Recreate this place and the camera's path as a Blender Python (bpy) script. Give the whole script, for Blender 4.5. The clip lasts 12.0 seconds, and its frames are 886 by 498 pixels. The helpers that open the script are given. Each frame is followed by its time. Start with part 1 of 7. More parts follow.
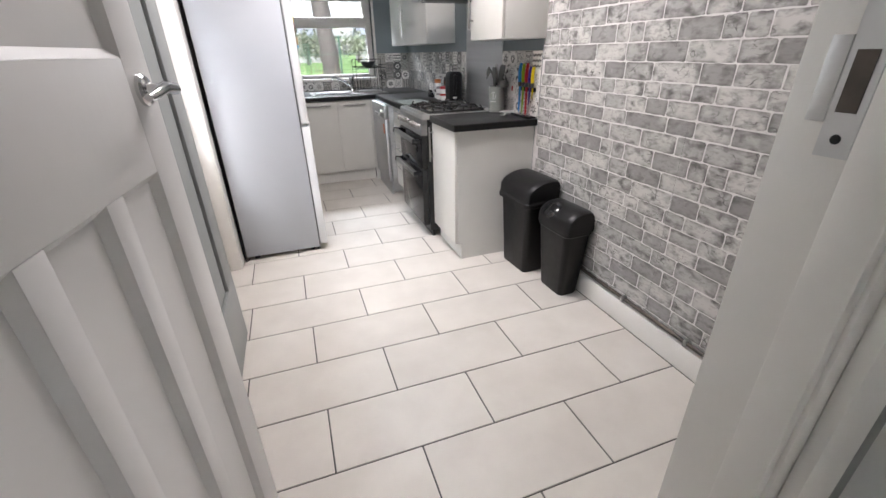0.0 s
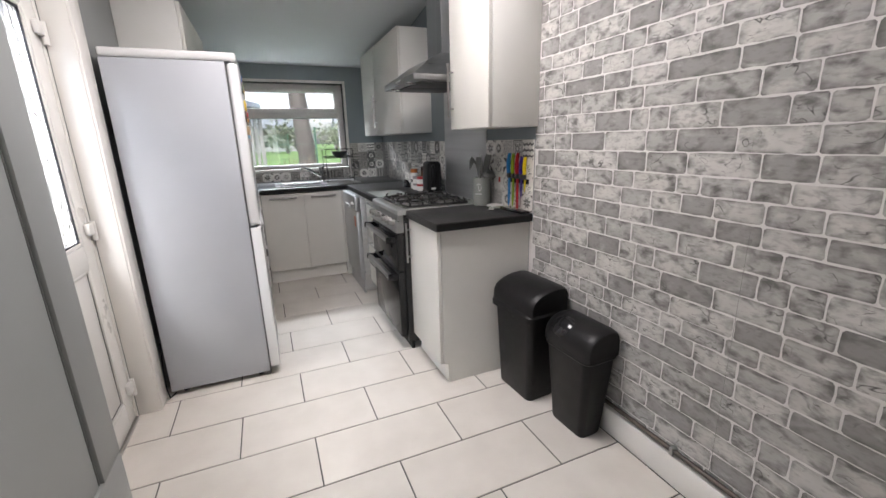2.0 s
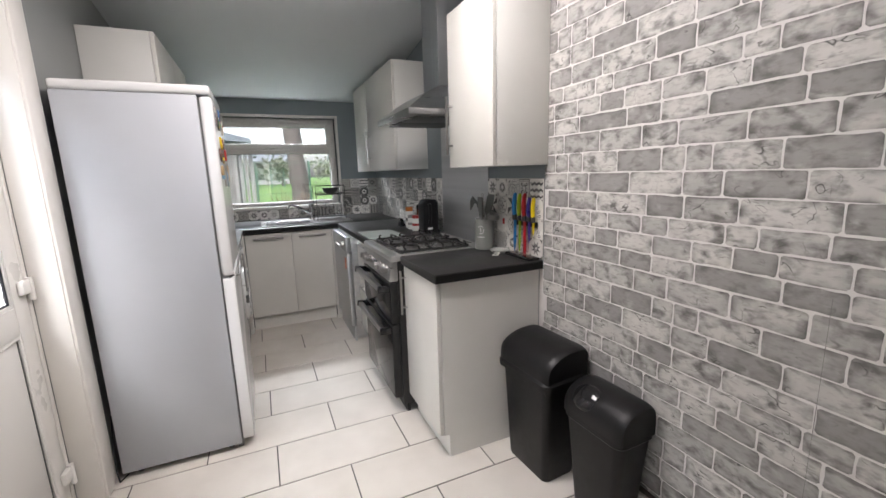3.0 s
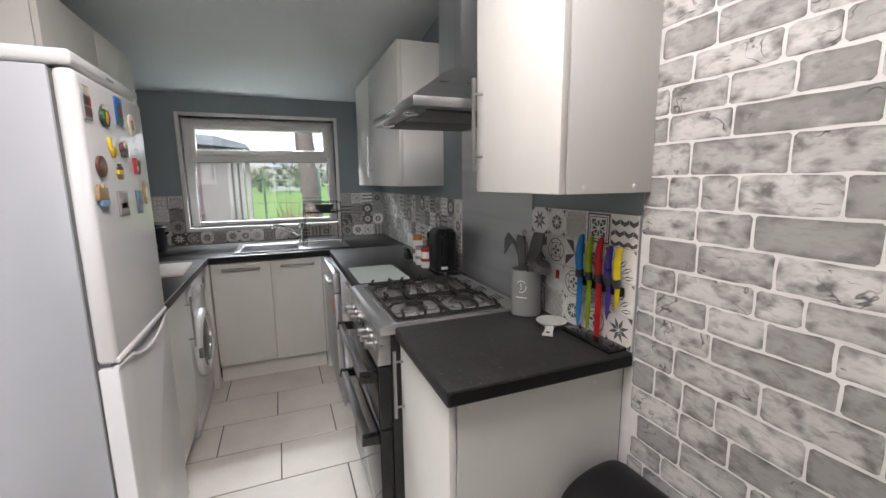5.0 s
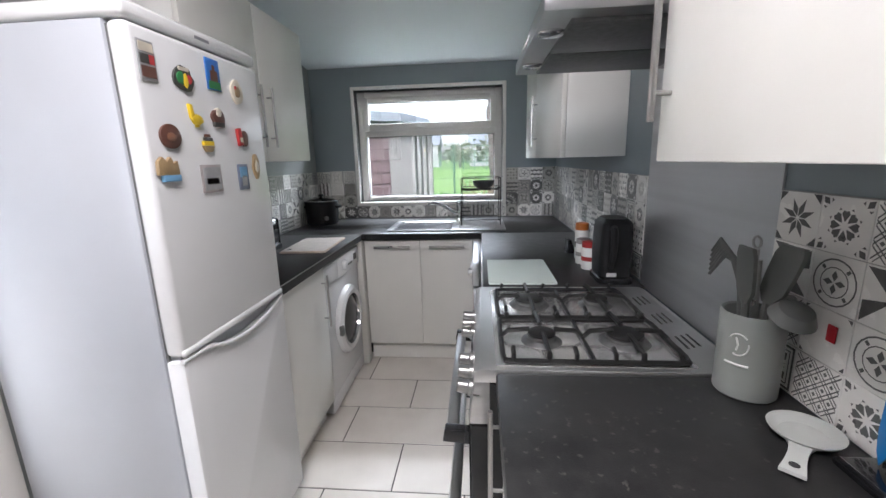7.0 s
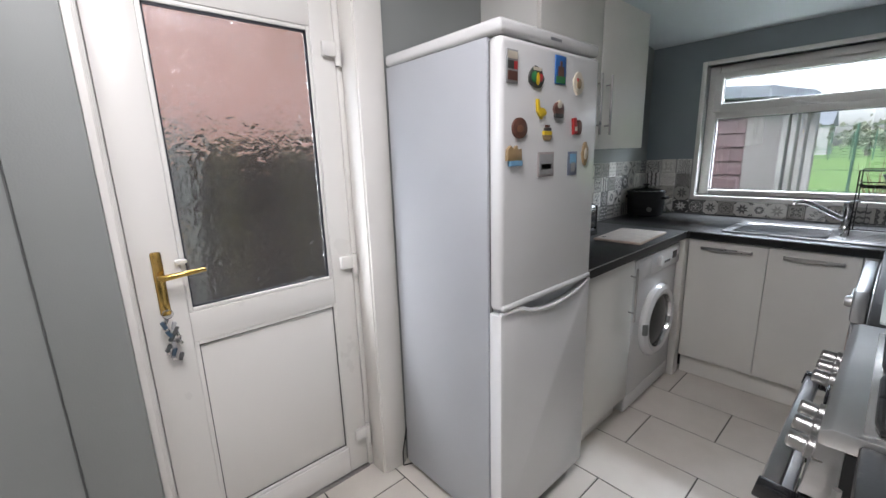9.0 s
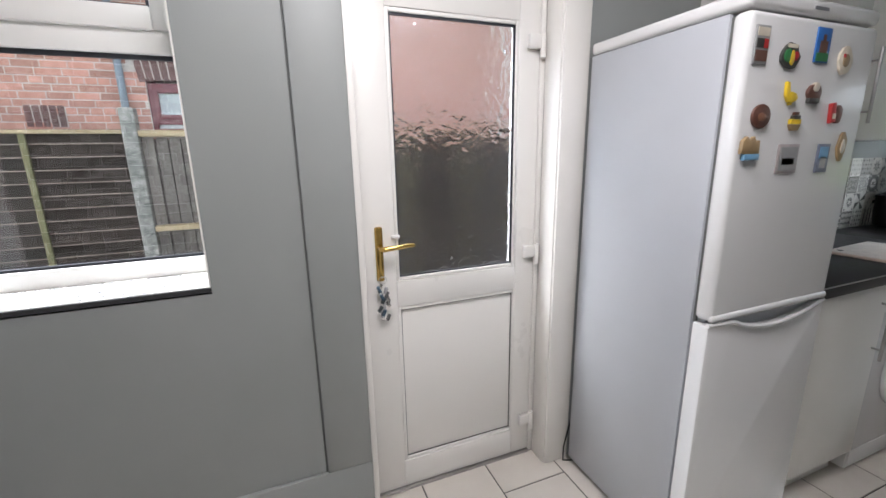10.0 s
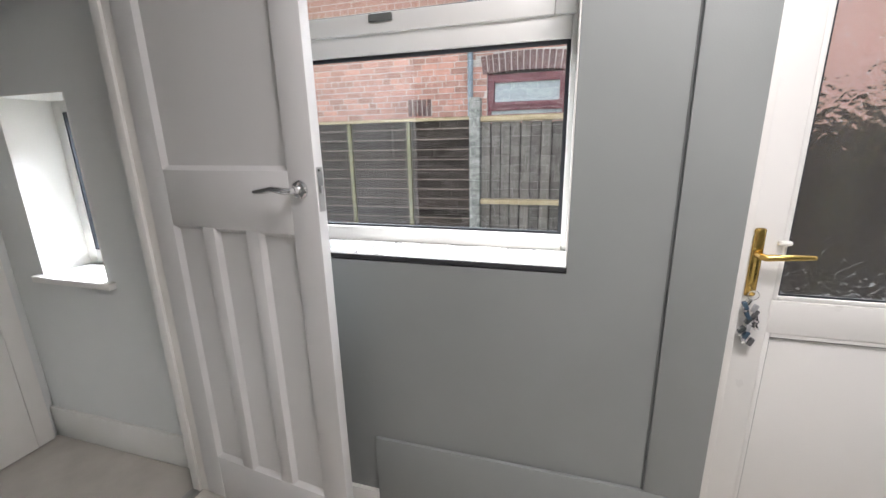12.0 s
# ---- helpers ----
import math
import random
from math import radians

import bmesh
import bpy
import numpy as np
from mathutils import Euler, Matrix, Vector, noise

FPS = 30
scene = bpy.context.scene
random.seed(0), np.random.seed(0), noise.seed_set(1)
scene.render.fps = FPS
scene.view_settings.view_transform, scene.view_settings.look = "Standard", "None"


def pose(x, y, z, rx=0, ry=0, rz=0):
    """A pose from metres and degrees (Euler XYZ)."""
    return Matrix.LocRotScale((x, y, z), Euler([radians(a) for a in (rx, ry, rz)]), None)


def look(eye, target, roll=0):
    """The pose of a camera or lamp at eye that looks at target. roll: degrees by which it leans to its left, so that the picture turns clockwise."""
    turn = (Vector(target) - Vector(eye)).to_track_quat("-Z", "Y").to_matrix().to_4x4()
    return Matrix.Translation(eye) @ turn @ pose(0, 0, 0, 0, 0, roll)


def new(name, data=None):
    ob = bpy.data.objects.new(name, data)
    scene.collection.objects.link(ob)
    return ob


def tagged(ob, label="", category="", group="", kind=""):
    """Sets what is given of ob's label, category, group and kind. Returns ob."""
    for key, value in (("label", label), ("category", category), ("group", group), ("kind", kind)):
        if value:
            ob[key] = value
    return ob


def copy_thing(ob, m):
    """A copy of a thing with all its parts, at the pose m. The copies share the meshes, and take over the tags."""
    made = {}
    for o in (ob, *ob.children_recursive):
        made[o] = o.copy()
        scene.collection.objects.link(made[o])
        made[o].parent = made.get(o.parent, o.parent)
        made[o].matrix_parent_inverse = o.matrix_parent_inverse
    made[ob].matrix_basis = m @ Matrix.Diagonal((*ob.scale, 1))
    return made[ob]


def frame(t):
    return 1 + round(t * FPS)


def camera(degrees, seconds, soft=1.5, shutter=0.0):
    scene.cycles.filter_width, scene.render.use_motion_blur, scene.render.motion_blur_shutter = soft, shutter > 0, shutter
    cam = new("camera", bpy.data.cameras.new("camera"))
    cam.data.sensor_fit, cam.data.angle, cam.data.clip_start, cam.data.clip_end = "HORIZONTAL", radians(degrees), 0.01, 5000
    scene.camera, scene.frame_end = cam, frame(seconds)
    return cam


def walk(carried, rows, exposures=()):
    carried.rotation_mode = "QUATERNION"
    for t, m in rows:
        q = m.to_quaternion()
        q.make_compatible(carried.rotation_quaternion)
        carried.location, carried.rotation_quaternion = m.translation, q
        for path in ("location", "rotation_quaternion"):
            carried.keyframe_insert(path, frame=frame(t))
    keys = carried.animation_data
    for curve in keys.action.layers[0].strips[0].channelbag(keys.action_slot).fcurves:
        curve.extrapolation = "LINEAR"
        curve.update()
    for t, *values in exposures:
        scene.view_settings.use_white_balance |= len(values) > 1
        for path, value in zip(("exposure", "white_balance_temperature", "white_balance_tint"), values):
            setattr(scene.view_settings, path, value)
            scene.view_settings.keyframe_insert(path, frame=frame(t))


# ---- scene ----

# ======== camera and walk ========
cam = camera(94.6, 12.0)
PATH = [
    (0.0, (0.139, -0.206, 1.304), (0.732, 1.495, 0.435), -1.2),
    (0.5, (0.183, -0.113, 1.297), (0.787, 1.622, 0.505), -1.7),
    (1.0, (0.239, -0.005, 1.289), (0.876, 1.758, 0.592), -1.7),
    (1.5, (0.274, 0.097, 1.289), (0.960, 1.875, 0.683), -1.7),
    (2.0, (0.300, 0.298, 1.309), (1.051, 2.078, 0.794), -1.5),
    (2.5, (0.326, 0.429, 1.341), (1.114, 2.217, 0.913), -1.7),
    (3.0, (0.389, 0.555, 1.344), (1.180, 2.354, 0.974), -1.7),
    (3.2, (0.428, 0.627, 1.346), (1.209, 2.437, 1.005), -1.5),
    (4.8, (0.680, 1.230, 1.402), (1.422, 3.060, 1.084), -0.9),
    (5.0, (0.704, 1.298, 1.399), (1.427, 3.134, 1.071), -0.7),
    (5.5, (0.813, 1.436, 1.384), (1.413, 3.309, 1.024), -0.7),
    (6.0, (0.950, 1.586, 1.388), (1.364, 3.503, 0.996), -0.9),
    (6.5, (0.991, 1.699, 1.379), (1.141, 3.648, 0.958), -1.3),
    (6.7, (0.994, 1.735, 1.377), (1.016, 3.690, 0.951), -1.4),
    (8.5, (1.035, 1.792, 1.379), (-0.147, 3.347, 0.948), -2.1),
    (9.0, (1.018, 1.734, 1.376), (-0.438, 3.032, 0.936), -1.8),
    (9.5, (0.989, 1.665, 1.379), (-0.677, 2.673, 0.924), -1.5),
    (10.0, (0.964, 1.583, 1.378), (-0.849, 2.288, 0.916), -1.1),
    (10.5, (0.940, 1.506, 1.382), (-0.966, 1.885, 0.910), -0.9),
    (11.0, (0.912, 1.442, 1.387), (-1.028, 1.491, 0.903), -0.8),
    (11.5, (0.887, 1.399, 1.382), (-1.032, 1.131, 0.885), -1.0),
    (12.0, (0.873, 1.361, 1.376), (-0.977, 0.800, 0.865), -1.2),
]
EXPOSURE = 3.3
walk(cam, [(t, look(e, a, r)) for t, e, a, r in PATH], [(t, EXPOSURE + s, k, 14.0 if t < 7 else 12.5) for t, s, k in (
    (0.0, 0.24, 6300), (1.0, 0.0, 6300), (3.0, -0.10, 6450), (5.0, -0.10, 6450), (5.7, -0.04, 6400), (6.0, 0.06, 6350), (6.5, 0.22, 6200),
    (8.5, -0.14, 5950), (9.0, -0.28, 6100), (9.6, -0.22, 6200), (10.6, -0.22, 6050), (11.2, -0.20, 6150), (12.0, -0.06, 6250))])

# ======== world and sun: an overcast day ========
world = bpy.data.worlds.new("overcast_sky")
scene.world = world
world.use_nodes = True
wn, wl = world.node_tree.nodes, world.node_tree.links
sky = wn.new("ShaderNodeTexSky")
sky.sky_type = "NISHITA"
sky.sun_disc = False
sky.sun_elevation, sky.sun_rotation = radians(38), radians(200)
sky.dust_density, sky.air_density = 4.0, 1.0
pale = wn.new("ShaderNodeHueSaturation")
pale.inputs["Saturation"].default_value = 0.25
wl.new(sky.outputs[0], pale.inputs["Color"])
wl.new(pale.outputs[0], wn["Background"].inputs["Color"])
wn["Background"].inputs["Strength"].default_value = 0.076
sun = new("sun", bpy.data.lights.new("sun", "SUN"))
sun.data.energy, sun.data.angle, sun.data.color = 0.55, radians(25), (1.0, 0.96, 0.9)
sun.matrix_world = look((0, 0, 8), (2.2, 4.0, 2.0))

# lamps: a ceiling light over the near half of the room, and the sky's light at the openings


def area(name, at, target, sx, sy, watts, color):
    d = bpy.data.lights.new(name, "AREA")
    d.shape, d.size, d.size_y, d.energy, d.color = "RECTANGLE", sx, sy, watts, color
    ob = new(name, d)
    ob.matrix_world = look(at, target)
    return ob


area("ceiling_lamp", (0.64, 1.84, 2.44), (0.64, 1.84, 0.0), 0.70, 0.70, 4.3, (1.0, 0.945, 0.92))
area("daylight_far", (0.58, 5.62, 2.36), (0.58, 3.2, 0.4), 1.2, 0.5, 40.0, (0.90, 0.96, 1.0))
area("daylight_side", (-1.02, 0.80, 2.52), (0.60, 0.80, 0.70), 1.1, 0.4, 3.4, (0.72, 0.86, 1.0))
area("daylight_door", (-1.15, 2.20, 2.34), (0.9, 2.22, 0.85), 0.55, 0.4, 2.6, (0.88, 0.95, 1.0))
area("daylight_hall", (-1.05, -0.60, 2.15), (0.3, -0.60, 0.75), 0.5, 0.4, 25.0, (0.86, 0.93, 1.0))

# ======== materials ========


def material(name, color, rough=0.5, metal=0.0, second=None, scale=6.0, mix=0.5, grain=0.0, grain_scale=180.0,
             stretch=(1, 1, 1), vary=0.0, rough_vary=0.08, coat=0.0, spec=0.5):
    """A procedural surface: two tones at a large scale, fine grain in the relief, and gloss that varies."""
    m = bpy.data.materials.new(name)
    m.use_nodes = True
    n, l = m.node_tree.nodes, m.node_tree.links
    b = n["Principled BSDF"]
    b.inputs["Metallic"].default_value = metal
    b.inputs["Coat Weight"].default_value = coat
    b.inputs["Specular IOR Level"].default_value = spec
    tc = n.new("ShaderNodeTexCoord")
    mp = n.new("ShaderNodeMapping")
    mp.inputs["Scale"].default_value = stretch
    l.new(tc.outputs["Object"], mp.inputs["Vector"])
    info = n.new("ShaderNodeObjectInfo")
    big = n.new("ShaderNodeTexNoise")
    big.noise_dimensions = "4D"
    big.inputs["Scale"].default_value, big.inputs["Detail"].default_value = scale, 6.0
    l.new(mp.outputs[0], big.inputs["Vector"])
    w = n.new("ShaderNodeMath")
    w.operation = "MULTIPLY"
    w.inputs[1].default_value = 40.0
    l.new(info.outputs["Random"], w.inputs[0])
    l.new(w.outputs[0], big.inputs["W"])
    ramp = n.new("ShaderNodeValToRGB")
    second = second or tuple(c * 0.88 for c in color)
    ramp.color_ramp.elements[0].position, ramp.color_ramp.elements[1].position = 0.5 - 0.25 * mix, 0.5 + 0.35 * mix
    ramp.color_ramp.elements[0].color, ramp.color_ramp.elements[1].color = (*second, 1), (*color, 1)
    l.new(big.outputs[0], ramp.inputs[0])
    out = ramp.outputs[0]
    if vary:
        hsv = n.new("ShaderNodeHueSaturation")
        mr = n.new("ShaderNodeMapRange")
        mr.inputs["To Min"].default_value, mr.inputs["To Max"].default_value = 1 - vary, 1 + vary
        l.new(info.outputs["Random"], mr.inputs["Value"])
        l.new(mr.outputs[0], hsv.inputs["Value"])
        l.new(out, hsv.inputs["Color"])
        out = hsv.outputs[0]
    l.new(out, b.inputs["Base Color"])
    rr = n.new("ShaderNodeMapRange")
    rr.inputs["To Min"].default_value, rr.inputs["To Max"].default_value = max(0.02, rough - rough_vary), min(1, rough + rough_vary)
    fine = n.new("ShaderNodeTexNoise")
    fine.inputs["Scale"].default_value, fine.inputs["Detail"].default_value = grain_scale, 3.0
    l.new(mp.outputs[0], fine.inputs["Vector"])
    l.new(big.outputs[0], rr.inputs["Value"])
    l.new(rr.outputs[0], b.inputs["Roughness"])
    if grain:
        bump = n.new("ShaderNodeBump")
        bump.inputs["Strength"].default_value, bump.inputs["Distance"].default_value = grain, 0.002
        l.new(fine.outputs[0], bump.inputs["Height"])
        l.new(bump.outputs[0], b.inputs["Normal"])
    return m


def pane_material(name, rough=0.0, relief=0.0, tint=(1, 1, 1)):
    m = bpy.data.materials.new(name)
    m.use_nodes = True
    n, l = m.node_tree.nodes, m.node_tree.links
    b = n["Principled BSDF"]
    b.inputs["Base Color"].default_value = (*tint, 1)
    b.inputs["Transmission Weight"].default_value = 1.0
    b.inputs["Roughness"].default_value = rough
    b.inputs["IOR"].default_value = 1.45
    if not relief:
        # clear double glazing: light passes straight, the faces mirror by Fresnel
        n.remove(b)
        clear, gloss, mix, fres = n.new("ShaderNodeBsdfTransparent"), n.new("ShaderNodeBsdfGlossy"), n.new("ShaderNodeMixShader"), n.new("ShaderNodeLayerWeight")
        clear.inputs[0].default_value = (0.96, 0.98, 0.98, 1)
        gloss.inputs["Roughness"].default_value = 0.0
        fres.inputs["Blend"].default_value = 0.5
        steep, rise = n.new("ShaderNodeMath"), n.new("ShaderNodeMath")
        steep.operation, rise.operation = "POWER", "MULTIPLY_ADD"
        steep.inputs[1].default_value = 5.0
        rise.inputs[1].default_value, rise.inputs[2].default_value = 0.85, 0.14
        l.new(fres.outputs["Facing"], steep.inputs[0])
        l.new(steep.outputs[0], rise.inputs[0])
        l.new(rise.outputs[0], mix.inputs[0])
        l.new(clear.outputs[0], mix.inputs[1])
        l.new(gloss.outputs[0], mix.inputs[2])
        l.new(mix.outputs[0], n["Material Output"].inputs["Surface"])
    if relief:
        tc = n.new("ShaderNodeTexCoord")
        warp = n.new("ShaderNodeTexNoise")
        warp.inputs["Scale"].default_value, warp.inputs["Detail"].default_value = 14.0, 3.0
        l.new(tc.outputs["Object"], warp.inputs["Vector"])
        add = n.new("ShaderNodeVectorMath")
        add.operation = "MULTIPLY_ADD"
        add.inputs[1].default_value = (0.12, 0.12, 0.12)
        l.new(warp.outputs["Color"], add.inputs[0])
        l.new(tc.outputs["Object"], add.inputs[2])
        vor = n.new("ShaderNodeTexVoronoi")
        vor.feature = "SMOOTH_F1"
        vor.inputs["Scale"].default_value = 27.0
        l.new(add.outputs[0], vor.inputs["Vector"])
        bump = n.new("ShaderNodeBump")
        bump.inputs["Strength"].default_value, bump.inputs["Distance"].default_value = 1.0, relief
        ridge = n.new("ShaderNodeMapRange")
        ridge.inputs["From Max"].default_value = 0.8
        l.new(vor.outputs["Distance"], ridge.inputs["Value"])
        l.new(ridge.outputs[0], bump.inputs["Height"])
        l.new(bump.outputs[0], b.inputs["Normal"])
    return m


def worktop_material():
    m = material("black_laminate", (0.026, 0.0255, 0.025), 0.36, second=(0.016, 0.016, 0.016), scale=30, grain=0.12, grain_scale=350, spec=0.38)
    n, l = m.node_tree.nodes, m.node_tree.links
    b = n["Principled BSDF"]
    old = b.inputs["Base Color"].links[0].from_socket
    tc = n.new("ShaderNodeTexCoord")
    vor = n.new("ShaderNodeTexVoronoi")
    vor.inputs["Scale"].default_value = 58.0
    warp = n.new("ShaderNodeTexNoise")
    warp.inputs["Scale"].default_value, warp.inputs["Detail"].default_value = 120.0, 4.0
    l.new(tc.outputs["Object"], warp.inputs["Vector"])
    shift = n.new("ShaderNodeVectorMath")
    shift.operation = "MULTIPLY_ADD"
    shift.inputs[1].default_value = (0.022, 0.022, 0.022)
    l.new(warp.outputs["Color"], shift.inputs[0])
    l.new(tc.outputs["Object"], shift.inputs[2])
    l.new(shift.outputs[0], vor.inputs["Vector"])
    ramp = n.new("ShaderNodeValToRGB")
    ramp.color_ramp.elements[0].position, ramp.color_ramp.elements[1].position = 0.10, 0.32
    ramp.color_ramp.elements[0].color, ramp.color_ramp.elements[1].color = (1, 1, 1, 1), (0, 0, 0, 1)
    l.new(vor.outputs["Distance"], ramp.inputs[0])
    pick = n.new("ShaderNodeSeparateColor")
    l.new(vor.outputs["Color"], pick.inputs[0])
    gt = n.new("ShaderNodeMath")
    gt.operation = "GREATER_THAN"
    gt.inputs[1].default_value = 0.66
    l.new(pick.outputs[0], gt.inputs[0])
    mul = n.new("ShaderNodeMath")
    mul.operation = "MULTIPLY"
    l.new(ramp.outputs[0], mul.inputs[0])
    l.new(gt.outputs[0], mul.inputs[1])
    mixn = n.new("ShaderNodeMix")
    mixn.data_type = "RGBA"
    l.new(mul.outputs[0], mixn.inputs["Factor"])
    l.new(old, mixn.inputs["A"])
    mixn.inputs["B"].default_value = (0.065, 0.060, 0.054, 1)
    l.new(mixn.outputs["Result"], b.inputs["Base Color"])
    return m


def printed_brick_material(name, low, high, pale, smear, crack):
    """Grey printed brick: its tones, how much pale wear, dark smears and brushed cracks it carries."""
    m = bpy.data.materials.new(name)
    m.use_nodes = True
    n, l = m.node_tree.nodes, m.node_tree.links
    b = n["Principled BSDF"]
    b.inputs["Roughness"].default_value = 0.75
    tc = n.new("ShaderNodeTexCoord")
    info = n.new("ShaderNodeObjectInfo")
    geo = n.new("ShaderNodeNewGeometry")
    seed = n.new("ShaderNodeMath")
    l.new(info.outputs["Random"], seed.inputs[0])
    l.new(geo.outputs["Random Per Island"], seed.inputs[1])
    fr = n.new("ShaderNodeMath")
    fr.operation = "FRACT"
    l.new(seed.outputs[0], fr.inputs[0])
    w = n.new("ShaderNodeMath")
    w.operation = "MULTIPLY"
    w.inputs[1].default_value = 60.0
    l.new(fr.outputs[0], w.inputs[0])

    def layer(scale, stretch, detail, lo, hi, distort=0.0):
        mp = n.new("ShaderNodeMapping")
        mp.inputs["Scale"].default_value = stretch
        l.new(tc.outputs["Object"], mp.inputs["Vector"])
        t = n.new("ShaderNodeTexNoise")
        t.noise_dimensions = "4D"
        t.inputs["Scale"].default_value, t.inputs["Detail"].default_value = scale, detail
        t.inputs["Distortion"].default_value = distort
        l.new(mp.outputs[0], t.inputs["Vector"])
        l.new(w.outputs[0], t.inputs["W"])
        r = n.new("ShaderNodeMapRange")
        r.inputs["From Min"].default_value, r.inputs["From Max"].default_value = lo, hi
        l.new(t.outputs[0], r.inputs["Value"])
        return r.outputs[0]

    def mixed(fac, a, c):
        k = n.new("ShaderNodeMix")
        k.data_type = "RGBA"
        l.new(fac, k.inputs["Factor"])
        for sock, v in (("A", a), ("B", c)):
            if isinstance(v, tuple):
                k.inputs[sock].default_value = (*v, 1)
            else:
                l.new(v, k.inputs[sock])
        return k.outputs["Result"]
    def contour(scale, stretch, width, lo, hi):
        """Thin wandering lines: where one noise crosses its middle, kept where another is high."""
        near = layer(scale, stretch, 2.0, 0.0, 1.0, 0.6)
        d = n.new("ShaderNodeMath")
        d.operation = "SUBTRACT"
        d.inputs[1].default_value = 0.5
        l.new(near, d.inputs[0])
        a = n.new("ShaderNodeMath")
        a.operation = "ABSOLUTE"
        l.new(d.outputs[0], a.inputs[0])
        r = n.new("ShaderNodeMapRange")
        r.inputs["From Min"].default_value, r.inputs["From Max"].default_value = 0.0, width
        r.inputs["To Min"].default_value, r.inputs["To Max"].default_value = 1.0, 0.0
        l.new(a.outputs[0], r.inputs["Value"])
        k = n.new("ShaderNodeMath")
        k.operation = "MULTIPLY"
        l.new(r.outputs[0], k.inputs[0])
        l.new(layer(scale * 0.9, (1, 1, 1), 1.0, lo, hi), k.inputs[1])
        return k.outputs[0]
    tone = n.new("ShaderNodeValToRGB")
    e = tone.color_ramp.elements
    e[0].color, e[1].color = (low, low * 0.97, low * 0.925, 1), (high, high * 0.97, high * 0.925, 1)
    l.new(fr.outputs[0], tone.inputs[0])
    c = mixed(layer(17, (1, 0.8, 1.2), 6, 0.62 - pale, 0.92 - pale, 0.3), tone.outputs[0], (0.58, 0.56, 0.53))
    c = mixed(layer(24, (1, 0.75, 1.25), 7, 0.74 - smear, 0.92 - smear, 0.3), c, (0.14, 0.135, 0.127))
    c = mixed(layer(80, (1, 0.5, 1.3), 4, 0.50, 1.05), c, (0.14, 0.135, 0.127))
    # darker print towards each brick's rim, broken up by noise
    uv = n.new("ShaderNodeUVMap")
    uv.uv_map = "print"
    sep = n.new("ShaderNodeSeparateXYZ")
    l.new(uv.outputs[0], sep.inputs[0])
    sides = []
    for sock, power in (("X", 5.0), ("Y", 3.5)):
        p = n.new("ShaderNodeMath")
        p.operation = "MULTIPLY_ADD"
        p.inputs[1].default_value, p.inputs[2].default_value = 2.0, -1.0
        l.new(sep.outputs[sock], p.inputs[0])
        q = n.new("ShaderNodeMath")
        q.operation = "ABSOLUTE"
        l.new(p.outputs[0], q.inputs[0])
        w_ = n.new("ShaderNodeMath")
        w_.operation = "POWER"
        w_.inputs[1].default_value = power
        l.new(q.outputs[0], w_.inputs[0])
        sides.append(w_.outputs[0])
    top = n.new("ShaderNodeMath")
    top.operation = "MAXIMUM"
    l.new(sides[0], top.inputs[0])
    l.new(sides[1], top.inputs[1])
    rim = n.new("ShaderNodeMath")
    rim.operation = "MULTIPLY"
    l.new(top.outputs[0], rim.inputs[0])
    l.new(layer(26, (1, 1, 1), 4, 0.38, 0.66), rim.inputs[1])
    c = mixed(rim.outputs[0], c, (0.10, 0.096, 0.09))
    c = mixed(contour(15, (1, 0.85, 1.15), 0.015, 0.66 - crack, 0.78 - crack), c, (0.06, 0.058, 0.055))
    c = mixed(contour(26, (1, 0.5, 1.5), 0.022, 0.74 - crack, 0.82 - crack), c, (0.08, 0.077, 0.072))
    l.new(c, b.inputs["Base Color"])
    return m


M_FLOOR = material("pale_stone_tile", (0.64, 0.60, 0.545), 0.58, second=(0.54, 0.50, 0.45), scale=5, mix=0.8, grain=0.12, grain_scale=260, vary=0.04, rough_vary=0.10)
M_GROUT = material("dark_grout", (0.085, 0.08, 0.075), 0.9, scale=20, grain=0.4)
M_CARPET = material("hall_vinyl", (0.50, 0.47, 0.42), 0.55, second=(0.43, 0.40, 0.355), scale=8, grain=0.5, grain_scale=300)
M_WALLGREY = material("sage_grey_paint", (0.275, 0.287, 0.278), 0.48, second=(0.255, 0.267, 0.258), scale=3, grain=0.15, grain_scale=220)
M_WALLBLUE = material("blue_grey_paint", (0.235, 0.275, 0.29), 0.55, second=(0.22, 0.26, 0.275), scale=3, grain=0.15, grain_scale=220)
M_WALLHALL = material("hall_grey_paint", (0.68, 0.685, 0.665), 0.6, scale=3, second=(0.65, 0.655, 0.635), grain=0.15, grain_scale=220)
M_CEIL = material("ceiling_paint", (0.70, 0.725, 0.735), 0.55, second=(0.67, 0.695, 0.705), scale=2, grain=0.1)
M_PAPER = material("wallpaper_mortar", (0.73, 0.71, 0.69), 0.8, second=(0.62, 0.60, 0.58), scale=18, mix=0.8, grain=0.1)
M_PBRICK = {"dark": printed_brick_material("printed_dark_brick", 0.255, 0.325, 0.08, 0.21, 0.07),
            "mid": printed_brick_material("printed_grey_brick", 0.36, 0.45, 0.13, 0.25, 0.12),
            "pale": printed_brick_material("printed_pale_brick", 0.475, 0.56, 0.18, 0.23, 0.14)}
M_GLOSS = material("white_gloss_paint", (0.76, 0.74, 0.70), 0.32, second=(0.71, 0.69, 0.65), scale=4, grain=0.12, grain_scale=90)
M_DOORPAINT = material("satin_door_paint", (0.66, 0.65, 0.635), 0.34, second=(0.63, 0.62, 0.605), scale=3, grain=0.15, grain_scale=60, stretch=(1, 1, 0.2))
